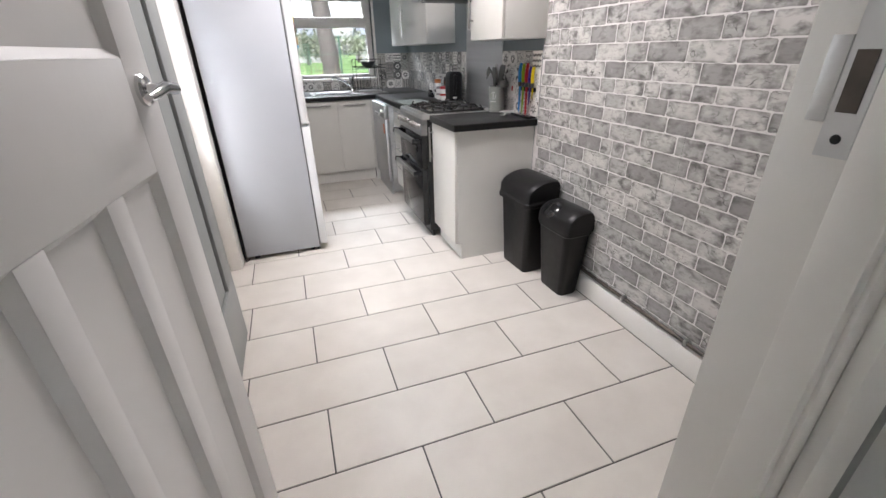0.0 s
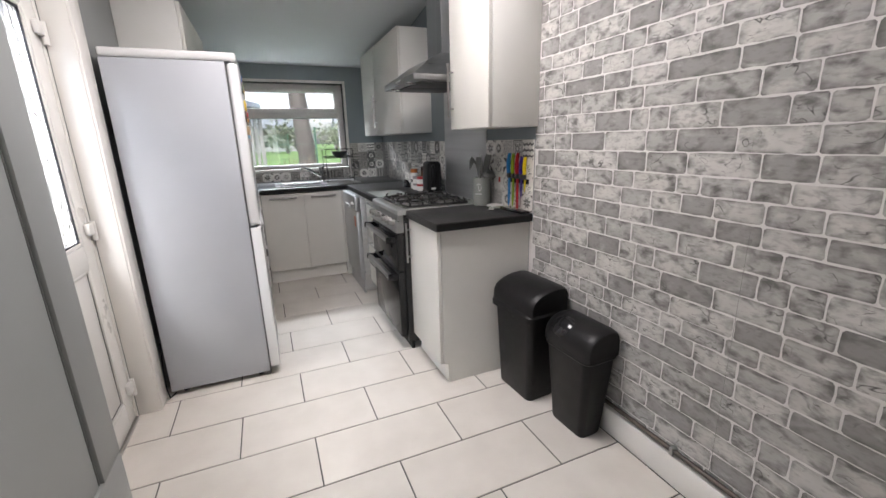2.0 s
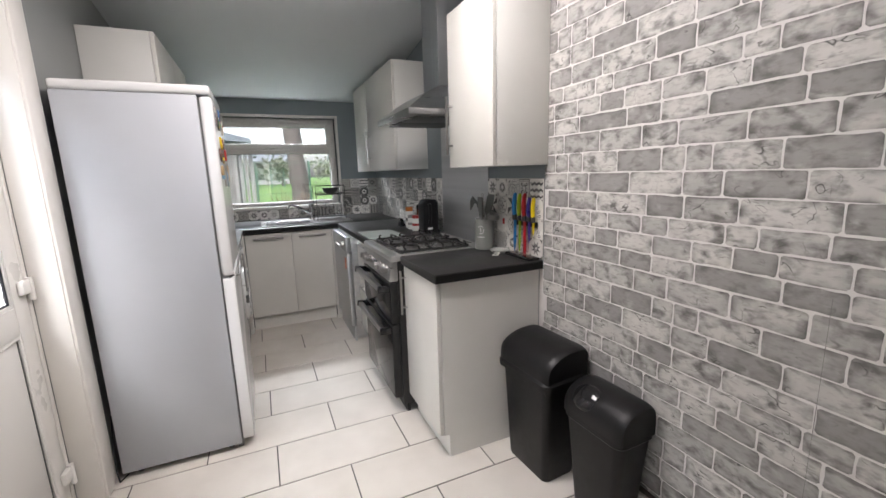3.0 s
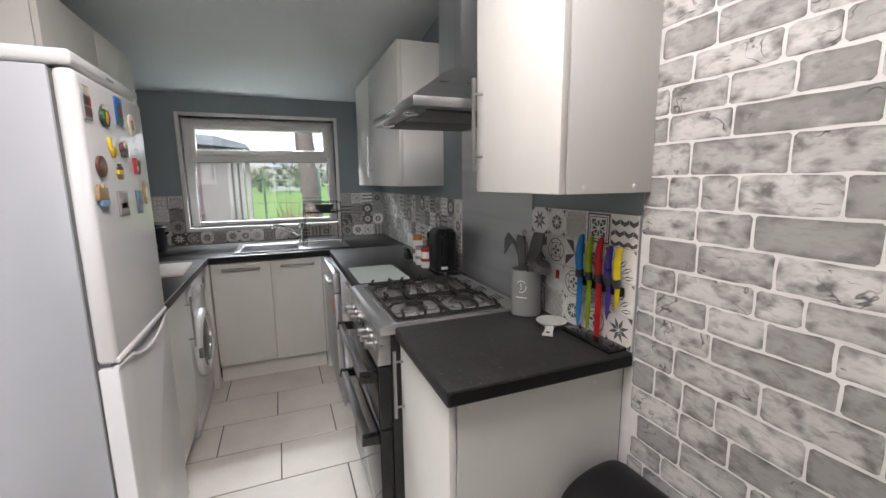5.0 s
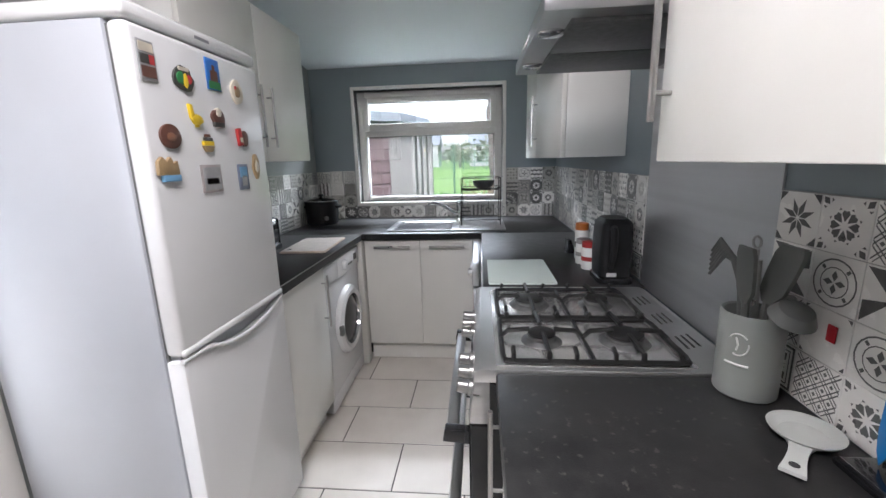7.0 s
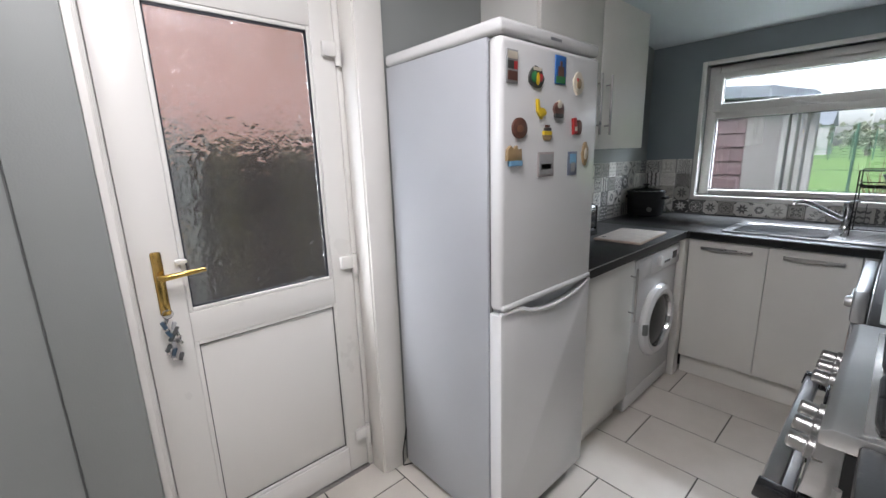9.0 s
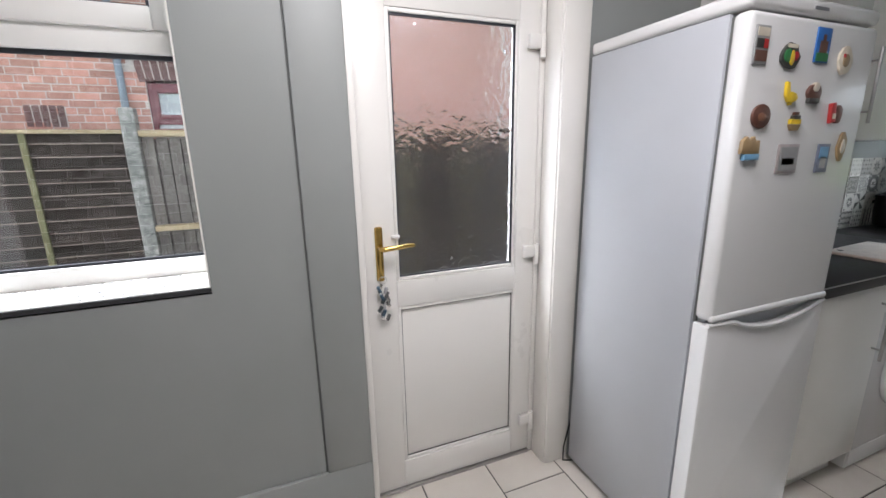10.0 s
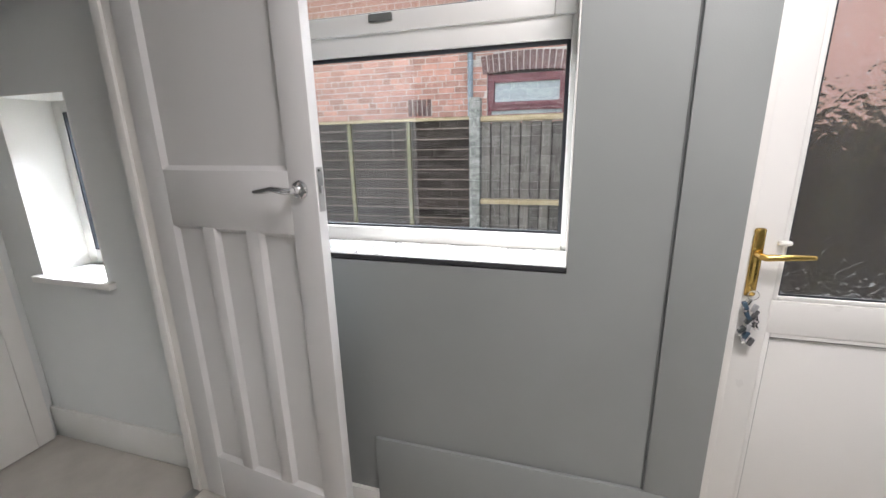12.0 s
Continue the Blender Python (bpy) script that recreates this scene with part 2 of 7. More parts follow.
M_UPVC = material("white_upvc", (0.75, 0.735, 0.70), 0.30, second=(0.73, 0.715, 0.68), scale=2, mix=0.6)
M_CAB = material("cream_cabinet_foil", (0.69, 0.675, 0.63), 0.38, second=(0.66, 0.645, 0.60), scale=5, grain=0.06, grain_scale=140)
M_CABSIDE = material("pale_grey_panel", (0.71, 0.70, 0.665), 0.45, second=(0.68, 0.67, 0.635), scale=5, grain=0.06)
M_FRIDGE = material("white_enamel", (0.66, 0.658, 0.65), 0.24, second=(0.645, 0.643, 0.635), scale=2, mix=1.6, coat=0.2, rough_vary=0.03)
# darker than the door enamel, to offset the strong light on the side
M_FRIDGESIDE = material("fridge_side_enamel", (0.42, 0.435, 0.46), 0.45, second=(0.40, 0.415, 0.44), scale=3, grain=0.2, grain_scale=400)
M_TOP = worktop_material()
M_HOB = material("polished_hob_steel", (0.58, 0.57, 0.555), 0.24, 0.8, second=(0.48, 0.47, 0.455), scale=9, rough_vary=0.08)
M_HOBTOP = material("satin_hob_steel", (0.66, 0.66, 0.655), 0.40, 1.0, second=(0.60, 0.60, 0.595), scale=9, rough_vary=0.06, grain=0.06)
M_SPLASH = material("splashback_steel", (0.64, 0.645, 0.65), 0.47, 1.0, second=(0.55, 0.555, 0.56), scale=7, stretch=(1, 0.08, 3), grain=0.06, grain_scale=120, rough_vary=0.06)
M_ALLOY = material("burner_alloy", (0.22, 0.22, 0.215), 0.42, 0.8, second=(0.15, 0.15, 0.145), scale=40)
M_STEEL = material("brushed_steel", (0.52, 0.52, 0.52), 0.30, 1.0, second=(0.46, 0.46, 0.46), scale=14, stretch=(1, 0.06, 3), grain=0.12, grain_scale=160)
M_STEELV = material("steel_sheet", (0.50, 0.51, 0.52), 0.36, 1.0, second=(0.44, 0.45, 0.46), scale=14, stretch=(1, 3, 0.05), grain=0.12, grain_scale=160)
M_FILTER = material("dark_mesh_filter", (0.22, 0.22, 0.22), 0.5, 1.0, second=(0.16, 0.16, 0.16), scale=60)
M_CHROME = material("chrome", (0.72, 0.72, 0.72), 0.12, 1.0, scale=8, second=(0.66, 0.66, 0.66), rough_vary=0.05)
M_NICKEL = material("brushed_nickel", (0.43, 0.42, 0.405), 0.30, 1.0, scale=20)
M_IRON = material("black_enamel", (0.012, 0.012, 0.0125), 0.38, second=(0.017, 0.017, 0.016), scale=30, grain=0.15, spec=0.35)
M_BLACK = material("black_plastic", (0.0055, 0.0055, 0.006), 0.40, second=(0.008, 0.008, 0.0085), scale=25, grain=0.15, grain_scale=420, spec=0.28)
# blacker than the laminate: the edge's shade is in this colour
M_EDGESHADE = material("shaded_black_edging", (0.008, 0.008, 0.008), 0.55, scale=20, spec=0.25)
M_BLACKGLOSS = material("black_gloss", (0.010, 0.010, 0.011), 0.10, scale=6, second=(0.012, 0.012, 0.013))
M_FERRULE = material("charcoal_ferrule", (0.055, 0.058, 0.06), 0.4, scale=20)
M_GROOVE = material("shadow_joint", (0.15, 0.155, 0.15), 0.8, scale=20)
M_DARKGLASS = material("dark_oven_glass", (0.010, 0.010, 0.011), 0.08, scale=6, second=(0.008, 0.008, 0.009), spec=0.35)
M_BOWL = material("dark_door_bowl", (0.02, 0.021, 0.023), 0.16, scale=5, second=(0.035, 0.036, 0.04), spec=0.35)
# near-black that stands in for the shade inside slots, holes and gaps
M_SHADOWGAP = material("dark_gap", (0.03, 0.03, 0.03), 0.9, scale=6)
M_BRASS = material("gold_brass", (0.72, 0.50, 0.16), 0.20, 1.0, second=(0.62, 0.42, 0.12), scale=22)
M_GLASS = pane_material("window_glass")
M_FROST = pane_material("textured_door_glass", 0.17, 0.0052, (0.93, 0.95, 0.97))
M_BOARDGLASS = material("frosted_green_glass", (0.62, 0.70, 0.66), 0.16, scale=3, second=(0.58, 0.66, 0.62))
M_GASKET = material("black_gasket", (0.02, 0.022, 0.028), 0.6, scale=30)
M_TILEW = material("printed_tile_cream", (0.86, 0.84, 0.80), 0.26, second=(0.79, 0.77, 0.73), scale=14, vary=0.10)
M_TILEG = material("printed_tile_greige", (0.46, 0.44, 0.40), 0.30, second=(0.40, 0.38, 0.345), scale=14, vary=0.12)
M_TILED = material("printed_tile_charcoal", (0.085, 0.083, 0.080), 0.30, second=(0.12, 0.117, 0.112), scale=40, vary=0.25)
M_TILEJ = material("tile_joint", (0.36, 0.35, 0.33), 0.6, scale=20)
M_WOODPALE = material("pale_wood_board", (0.66, 0.54, 0.44), 0.5, second=(0.58, 0.46, 0.36), scale=12, stretch=(1, 6, 1))
M_GREYPLASTIC = material("grey_plastic", (0.13, 0.132, 0.124), 0.45, second=(0.105, 0.108, 0.10), scale=12, grain=0.1)
M_GREYPOT = material("sage_ceramic", (0.225, 0.235, 0.22), 0.42, second=(0.21, 0.22, 0.205), scale=9, grain=0.1)
M_PALEPRINT = material("pale_print", (0.66, 0.66, 0.64), 0.5, scale=20)
M_PORCELAIN = material("grey_spoon_rest", (0.50, 0.51, 0.48), 0.35, second=(0.46, 0.47, 0.44), scale=14)
M_COPPER = material("tarnished_pipe", (0.13, 0.105, 0.085), 0.5, 0.3, second=(0.06, 0.05, 0.042), scale=14)
M_BRICK = material("red_brick", (0.60, 0.315, 0.25), 0.85, second=(0.43, 0.20, 0.15), scale=11, mix=0.9, grain=0.6, grain_scale=120, vary=0.28)
M_BRICKDARK = material("dark_red_brick", (0.17, 0.085, 0.075), 0.8, second=(0.12, 0.06, 0.055), scale=11, grain=0.5, vary=0.15)
M_MORTAR = material("pale_mortar", (0.64, 0.58, 0.53), 0.95, second=(0.52, 0.46, 0.42), scale=16, grain=0.6)
M_FENCEDARK = material("dark_larch_lap", (0.040, 0.029, 0.024), 0.85, second=(0.018, 0.013, 0.011), scale=5, stretch=(1, 0.4, 3), mix=0.9, vary=0.35, spec=0.1)
M_FENCEGREY = material("weathered_fence_board", (0.19, 0.168, 0.148), 0.85, second=(0.072, 0.062, 0.054), scale=8, stretch=(1, 6, 0.25), mix=0.9, grain=0.3, grain_scale=60, vary=0.45)
M_FENCEPALE = material("pale_fence_rail", (0.46, 0.36, 0.22), 0.8, second=(0.36, 0.27, 0.15), scale=9, stretch=(1, 0.4, 4), grain=0.4)
M_BATTEN = material("green_stained_batten", (0.19, 0.17, 0.085), 0.85, second=(0.12, 0.115, 0.055), scale=9, grain=0.5)
M_CONCRETE = material("lichen_concrete", (0.36, 0.35, 0.32), 0.9, second=(0.11, 0.11, 0.10), scale=22, mix=0.6, grain=0.8, grain_scale=90)
M_PIPEGREY = material("grey_downpipe", (0.20, 0.24, 0.28), 0.45, scale=8)
M_MAROON = material("maroon_frame", (0.16, 0.025, 0.035), 0.35, second=(0.13, 0.02, 0.03), scale=8)
M_MAROONBOARD = material("maroon_cladding", (0.075, 0.040, 0.045), 0.6, second=(0.058, 0.031, 0.035), scale=6, stretch=(0.4, 1, 5), grain=0.2, vary=0.06)
M_RENDER = material("grey_pebbledash", (0.20, 0.185, 0.185), 0.9, second=(0.13, 0.12, 0.12), scale=40, mix=0.9, grain=0.9, grain_scale=120)
M_SHEET = material("pale_sheet_post", (0.26, 0.25, 0.25), 0.7, second=(0.17, 0.16, 0.16), scale=6, stretch=(3, 3, 0.4))
M_ROOF = material("grey_felt_roof", (0.15, 0.17, 0.20), 0.8, second=(0.09, 0.10, 0.12), scale=12, grain=0.5)
M_LAWN = material("lawn", (0.080, 0.165, 0.028), 0.9, second=(0.062, 0.13, 0.022), scale=0.6, mix=0.9, grain=0.9, grain_scale=60)
M_EARTH = material("leaf_litter", (0.17, 0.135, 0.105), 0.95, second=(0.085, 0.065, 0.05), scale=7, mix=0.9, grain=1.0, grain_scale=40)
M_PAVE = material("paving", (0.21, 0.205, 0.195), 0.9, second=(0.15, 0.147, 0.14), scale=5, grain=0.6)
M_BARK = material("pale_bark", (0.10, 0.086, 0.082), 0.9, second=(0.045, 0.039, 0.037), scale=5, stretch=(1, 1, 0.35), mix=0.9, grain=0.9, grain_scale=30)
# pale, low-contrast greens: the far trees' haze is mixed into the colour
M_LEAF = material("hazy_foliage", (0.12, 0.135, 0.09), 0.8, second=(0.09, 0.105, 0.07), scale=3, vary=0.3)
M_TWIG = material("bare_twig", (0.20, 0.13, 0.08), 0.9, scale=5)
M_GREENMESH = material("green_steel_fence", (0.03, 0.09, 0.06), 0.6, scale=5)
M_HOUSEWALL = material("far_house_wall", (0.24, 0.24, 0.25), 0.9, scale=1, second=(0.20, 0.20, 0.21))
M_WHITEPLASTIC = material("white_plastic", (0.78, 0.77, 0.74), 0.35, scale=6)
TINTS = {}


def tint(name, rgb, rough=0.42):
    if name not in TINTS:
        TINTS[name] = material(name, rgb, rough, scale=30, second=tuple(c * 0.82 for c in rgb))
    return TINTS[name]


# ======== helpers for building ========
BASE = {}


def thing(name, at, label, category, group="", kind=""):
    """An Empty at the base of a thing; its parts are given in world metres."""
    ob = new(name)
    ob.empty_display_size = 0.05
    ob.location = at
    BASE[ob.name] = Vector(at)
    return tagged(ob, label, category, group, kind)


def mesh_of(name, bm, mats, smooth=True):
    bmesh.ops.recalc_face_normals(bm, faces=bm.faces)
    me = bpy.data.meshes.new(name)
    bm.to_mesh(me)
    bm.free()
    for m in (mats if isinstance(mats, (list, tuple)) else [mats]):
        me.materials.append(m)
    if smooth:
        me.polygons.foreach_set("use_smooth", [True] * len(me.polygons))
        me.set_sharp_from_angle(angle=radians(32))
    return me


def part(name, bm, mats, parent, label="", kind="", smooth=True):
    base = BASE[parent.name]
    bm.transform(Matrix.Translation(-base))
    ob = new(name, mesh_of(name, bm, mats, smooth))
    ob.parent = parent
    BASE[ob.name] = base
    return tagged(ob, label, kind=kind)


def solid(name, bm, mats, label, category, group="", kind="", smooth=True, at=None):
    """A thing that is one mesh."""
    at = Vector(at or (0, 0, 0))
    bm.transform(Matrix.Translation(-at))
    ob = new(name, mesh_of(name, bm, mats, smooth))
    ob.location = at
    BASE[ob.name] = at
    return tagged(ob, label, category, group, kind)


def box(x0, x1, y0, y1, z0, z1, bev=0.0, bm=None, seg=2, mi=0):
    bm = bm or bmesh.new()
    t = bmesh.new()
    v = [t.verts.new(p) for p in ((x0, y0, z0), (x1, y0, z0), (x1, y1, z0), (x0, y1, z0), (x0, y0, z1), (x1, y0, z1), (x1, y1, z1), (x0, y1, z1))]
    for f in ((0, 3, 2, 1), (4, 5, 6, 7), (0, 1, 5, 4), (1, 2, 6, 5), (2, 3, 7, 6), (3, 0, 4, 7)):
        t.faces.new([v[i] for i in f])
    if bev:
        bmesh.ops.bevel(t, geom=t.edges[:], offset=bev, segments=seg, affect="EDGES", profile=0.5)
    return merge(bm, t, mi)


def merge(bm, t, mi=0):
    bmesh.ops.recalc_face_normals(t, faces=t.faces)
    t.verts.index_update()
    vs = [bm.verts.new(v.co) for v in t.verts]
    for f in t.faces:
        try:
            g = bm.faces.new([vs[v.index] for v in f.verts])
            g.material_index = mi
        except ValueError:
            pass
    t.free()
    return bm


def frame_of(d):
    d = Vector(d).normalized()
    a = Vector((0, 0, 1)) if abs(d.z) < 0.9 else Vector((1, 0, 0))
    u = d.cross(a).normalized()
    return d, u, d.cross(u).normalized()


def tube(pts, r, n=10, bm=None, closed=False, caps=True, mi=0):
    """A round bar along points; r may be one radius or one for each point."""
    bm = bm or bmesh.new()
    t = bmesh.new()
    pts = [Vector(p) for p in pts]
    rs = r if isinstance(r, (list, tuple)) else [r] * len(pts)
    rings = []
    for i, p in enumerate(pts):
        a = pts[(i - 1) % len(pts)] if (i or closed) else p
        b = pts[(i + 1) % len(pts)] if (i < len(pts) - 1 or closed) else p
        d, u, w = frame_of(b - a)
        if rings:
            u0 = rings[-1][1]
            u = (u0 - d * u0.dot(d)).normalized()
            w = d.cross(u).normalized()
        ring = [t.verts.new(p + rs[i] * (math.cos(2 * math.pi * k / n) * u + math.sin(2 * math.pi * k / n) * w)) for k in range(n)]
        rings.append((ring, u))
    for i in range(len(rings) - (0 if closed else 1)):
        a, b = rings[i][0], rings[(i + 1) % len(rings)][0]
        for k in range(n):
            t.faces.new((a[k], a[(k + 1) % n], b[(k + 1) % n], b[k]))
    if caps and not closed:
        t.faces.new(rings[0][0][::-1])
        t.faces.new(rings[-1][0])
    return merge(bm, t, mi)


def lathe(profile, origin, axis=(0, 0, 1), n=28, bm=None, mi=0, caps=True):
    """A turned shape: (radius, height) pairs along an axis from an origin."""
    bm = bm or bmesh.new()
    t = bmesh.new()
    d, u, w = frame_of(axis)
    o = Vector(origin)
    rings = []
    for r, h in profile:
        if r <= 1e-6:
            rings.append([t.verts.new(o + d * h)])
        else:
            rings.append([t.verts.new(o + d * h + r * (math.cos(2 * math.pi * k / n) * u + math.sin(2 * math.pi * k / n) * w)) for k in range(n)])
    for a, b in zip(rings, rings[1:]):
        for k in range(n):
            k2 = (k + 1) % n
            if len(a) == 1 and len(b) > 1:
                t.faces.new((a[0], b[k2], b[k]))
            elif len(b) == 1 and len(a) > 1:
                t.faces.new((a[k], a[k2], b[0]))
            elif len(a) > 1:
                t.faces.new((a[k], a[k2], b[k2], b[k]))
    for ring in (rings[0], rings[-1]):
        if len(ring) > 1 and caps:
            t.faces.new(ring)
    return merge(bm, t, mi)


def prism(pts, axis, a0, a1, bm=None, mi=0, bev=0.0):
    """A polygon, given in the two other axes in order, pushed along axis from a0 to a1."""
    bm = bm or bmesh.new()
    t = bmesh.new()

    def at(p, a):
        return {"x": (a, p[0], p[1]), "y": (p[0], a, p[1]), "z": (p[0], p[1], a)}[axis]
    lo = [t.verts.new(at(p, a0)) for p in pts]
    hi = [t.verts.new(at(p, a1)) for p in pts]
    k = len(pts)
    t.faces.new(lo[::-1])
    t.faces.new(hi)
    for i in range(k):
        t.faces.new((lo[i], lo[(i + 1) % k], hi[(i + 1) % k], hi[i]))
    if bev:
        bmesh.ops.recalc_face_normals(t, faces=t.faces)
        bmesh.ops.bevel(t, geom=t.edges[:], offset=bev, segments=2, affect="EDGES", profile=0.5)
    return merge(bm, t, mi)


def loft(rings, bm=None, mi=0, caps=True):
    """Skin over rings of points of the same count."""
    bm = bm or bmesh.new()
    t = bmesh.new()
    vs = [[t.verts.new(p) for p in r] for r in rings]
    n = len(rings[0])
    for a, b in zip(vs, vs[1:]):
        for k in range(n):
            t.faces.new((a[k], a[(k + 1) % n], b[(k + 1) % n], b[k]))
    if caps:
        t.faces.new(vs[0][::-1])
        t.faces.new(vs[-1])
    return merge(bm, t, mi)


def rounded_rect(cx, cy, w, d, r, n=5):
    out = []
    for sx, sy, a0 in ((1, 1, 0), (-1, 1, 90), (-1, -1, 180), (1, -1, 270)):
        for k in range(n + 1):
            a = radians(a0 + 90 * k / n)
            out.append((cx + sx * (w / 2 - r) + r * math.cos(a), cy + sy * (d / 2 - r) + r * math.sin(a)))
    return out


def wall_with_holes(name, axis, face0, face1, a0, a1, z0, z1, holes, mat, label, top=None):
    """A wall of real thickness between two faces, pieced round its openings (a0, a1, z0, z1). top(a): a sloping head."""
    bm = bmesh.new()
    cuts = sorted({a0, a1, *([YS, YF] if top else []), *[h[0] for h in holes], *[h[1] for h in holes]})
    for c0, c1 in zip(cuts, cuts[1:]):
        spans, low = [], z0
        for h in sorted([h for h in holes if h[0] <= c0 + 1e-6 and h[1] >= c1 - 1e-6], key=lambda q: q[2]):
            if h[2] > low + 1e-6:
                spans.append((low, h[2]))
            low = h[3]
        spans.append((low, None))
        for lo, hi in spans:
            h0, h1 = (hi, hi) if hi is not None else ((top(c0), top(c1)) if top else (z1, z1))
            pts = [(c0, lo), (c1, lo), (c1, h1), (c0, h0)]
            prism(pts, axis, face0, face1, bm)
    bmesh.ops.remove_doubles(bm, verts=bm.verts, dist=1e-5)
    return solid(name, bm, mat, label, "wall", kind="structure", smooth=False)


# ======== the large structure ========
XR, XL, YF, YP = 1.605, -0.35, 5.12, 0.04       # brick-papered wall, outer wall, far wall, doorway wall
SLOPE0, SLOPE1 = 2.10, 2.50                     # ceiling height at the far wall and where the slope ends
YS = 2.40


def ceil_at(y):
    return SLOPE1 if y <= YS else SLOPE1 + (SLOPE0 - SLOPE1) * (y - YS) / (YF - YS)


SW = (0.22, 1.375, 1.005, 2.06)                 # side window: y0, y1, z0, z1
BD = (1.80, 2.56, -0.02, 2.02)                  # back door opening
FW = (0.012, 1.185, 1.045, 1.928)               # far window: x0, x1, z0, z1
HW = (-0.80, -0.41, 0.845, 1.58)                # hall window
XH = -0.25                                      # hall's outer wall face
YH = -1.0                                       # hall's end wall

east = wall_with_holes("wall_east", "x", XR, XR + 0.22, YP - 0.10, YF + 0.25, 0, 2.6, [], M_WALLBLUE, "blue-grey painted wall behind the kitchen units", top=lambda y: ceil_at(max(y, YP)) + 0.1)
west = wall_with_holes("wall_west", "x", XL - 0.26, XL, YP - 0.10, YF + 0.25, -0.3, 2.6, [SW, BD], M_WALLGREY, "sage-grey painted outer wall with window and back door", top=lambda y: ceil_at(max(y, YP)) + 0.1)
XP = -0.273                                     # face of the boarded wall round the side window, proud of the outer wall
wall_with_holes("wall_west_boarding", "x", XL, XP, YP, 1.782, 0, 2.499, [(SW[0], SW[1], SW[2] + 0.002, SW[3])], M_WALLGREY, "sage-grey boarded wall face round the side window")
north = wall_with_holes("wall_north", "y", YF, YF + 0.25, XL, XR, -0.3, 2.2, [FW], M_WALLBLUE, "blue-grey painted wall round the sink window")
DO = (-0.175, 0.568, -0.02, 2.02)               # doorway between hall and kitchen
south = wall_with_holes("wall_south", "y", YP - 0.10, YP, XL, XR, 0, 2.6, [DO], M_WALLGREY, "grey painted wall round the hall doorway")
hall_w = wall_with_holes("wall_hall_west", "x", XH - 0.30, XH, YH - 0.1, YP - 0.10, -0.3, 2.5, [HW], M_WALLHALL, "pale grey hall wall with a small window")
hall_s = wall_with_holes("wall_hall_south", "y", YH - 0.1, YH, XH, 1.1, 0, 2.5, [], M_WALLHALL, "pale grey end wall of the hall")
hall_e = wall_with_holes("wall_hall_east", "x", 0.72, 0.82, YH, YP - 0.10, 0, 2.5, [], M_WALLHALL, "pale grey hall wall beside the doorway")

bm = bmesh.new()
prism([(YP, SLOPE1), (YS, SLOPE1), (YF, SLOPE0), (YF, SLOPE0 + 0.1), (YS, SLOPE1 + 0.1), (YP, SLOPE1 + 0.1)], "x", XL, XR, bm)
solid("ceiling", bm, M_CEIL, "pale grey painted ceiling sloping down to the window", "ceiling", kind="structure", smooth=False)
solid("ceiling_hall", box(XH, 0.72, YH, YP - 0.10, 2.4, 2.5), M_CEIL, "pale painted hall ceiling", "ceiling", kind="structure", smooth=False)
solid("roof_cover", box(XL - 0.4, XR + 0.3, YH - 0.2, YF + 0.32, 2.66, 2.74), M_ROOF, "grey felt flat roof over the kitchen", "roof", kind="structure", smooth=False)
floor = solid("floor", box(XL - 0.26, XR + 0.1, YP - 0.06, YF + 0.2, -0.12, -0.003), M_GROUT, "pale beige stone-look floor tiles with dark grout", "floor", kind="structure", smooth=False)
solid("floor_hall", box(XH - 0.1, 0.8, YH - 0.05, YP - 0.10, -0.12, -0.002), M_CARPET, "grey-brown vinyl hall floor", "floor", kind="structure", smooth=False)
solid("threshold_strip", prism([(YP - 0.105, 0), (YP - 0.055, 0), (YP - 0.062, 0.006), (YP - 0.098, 0.006)], "x", DO[0], DO[1]), M_NICKEL, "metal threshold strip in the doorway", "threshold", kind="structure")

# ======== doors, windows, trim ========


def trim_run(name, x0, x1, y0, y1, z0, z1, mat, label, bev=0.004):
    return solid(name, box(x0, x1, y0, y1, z0, z1, bev), mat, label, "trim", kind="structure")


trim_run("baseboard_east", XR - 0.022, XR - 0.001, YP, 2.14, 0, 0.125, M_GLOSS, "white gloss skirting board below the brick wallpaper", 0.006)
trim_run("baseboard_west", XP, XP + 0.018, 0.20, 0.744, 0, 0.10, M_GLOSS, "white gloss skirting board below the side window")
trim_run("panel_foot", XP, XP + 0.014, 0.745, 1.782, 0, 0.337, M_WALLGREY, "grey painted board along the foot of the wall", 0.003)
trim_run("panel_stile", XP, XP + 0.014, 1.633, 1.782, 0.3375, 2.49, M_WALLGREY, "grey painted upright board beside the back door", 0.003)
# no cut groove: a thin strip with the joint's shade as its colour
trim_run("panel_groove", XP, XP + 0.002, 1.6275, 1.6325, 0.3375, 2.49, M_GROOVE, "dark joint line beside the upright wall board", 0)
trim_run("baseboard_hall", XH, XH + 0.018, YH, YP - 0.12, 0, 0.16, M_GLOSS, "white gloss hall skirting board", 0.006)
# heating pipe along the papered wall, with clips
pipe = thing("heating_pipe", (XR - 0.03, 1.0, 0.15), "dark tarnished pipe clipped above the white skirting", "pipe")
part("tube", tube([(XR - 0.016, YP + 0.02, 0.148), (XR - 0.016, 2.13, 0.148)], 0.0095, 10), M_COPPER, pipe)
for yy in (0.42, 0.78, 1.16, 1.62):
    part("clip", box(XR - 0.032, XR - 0.002, yy - 0.008, yy + 0.008, 0.132, 0.166, 0.004), M_NICKEL, pipe, "dull brass pipe clip")
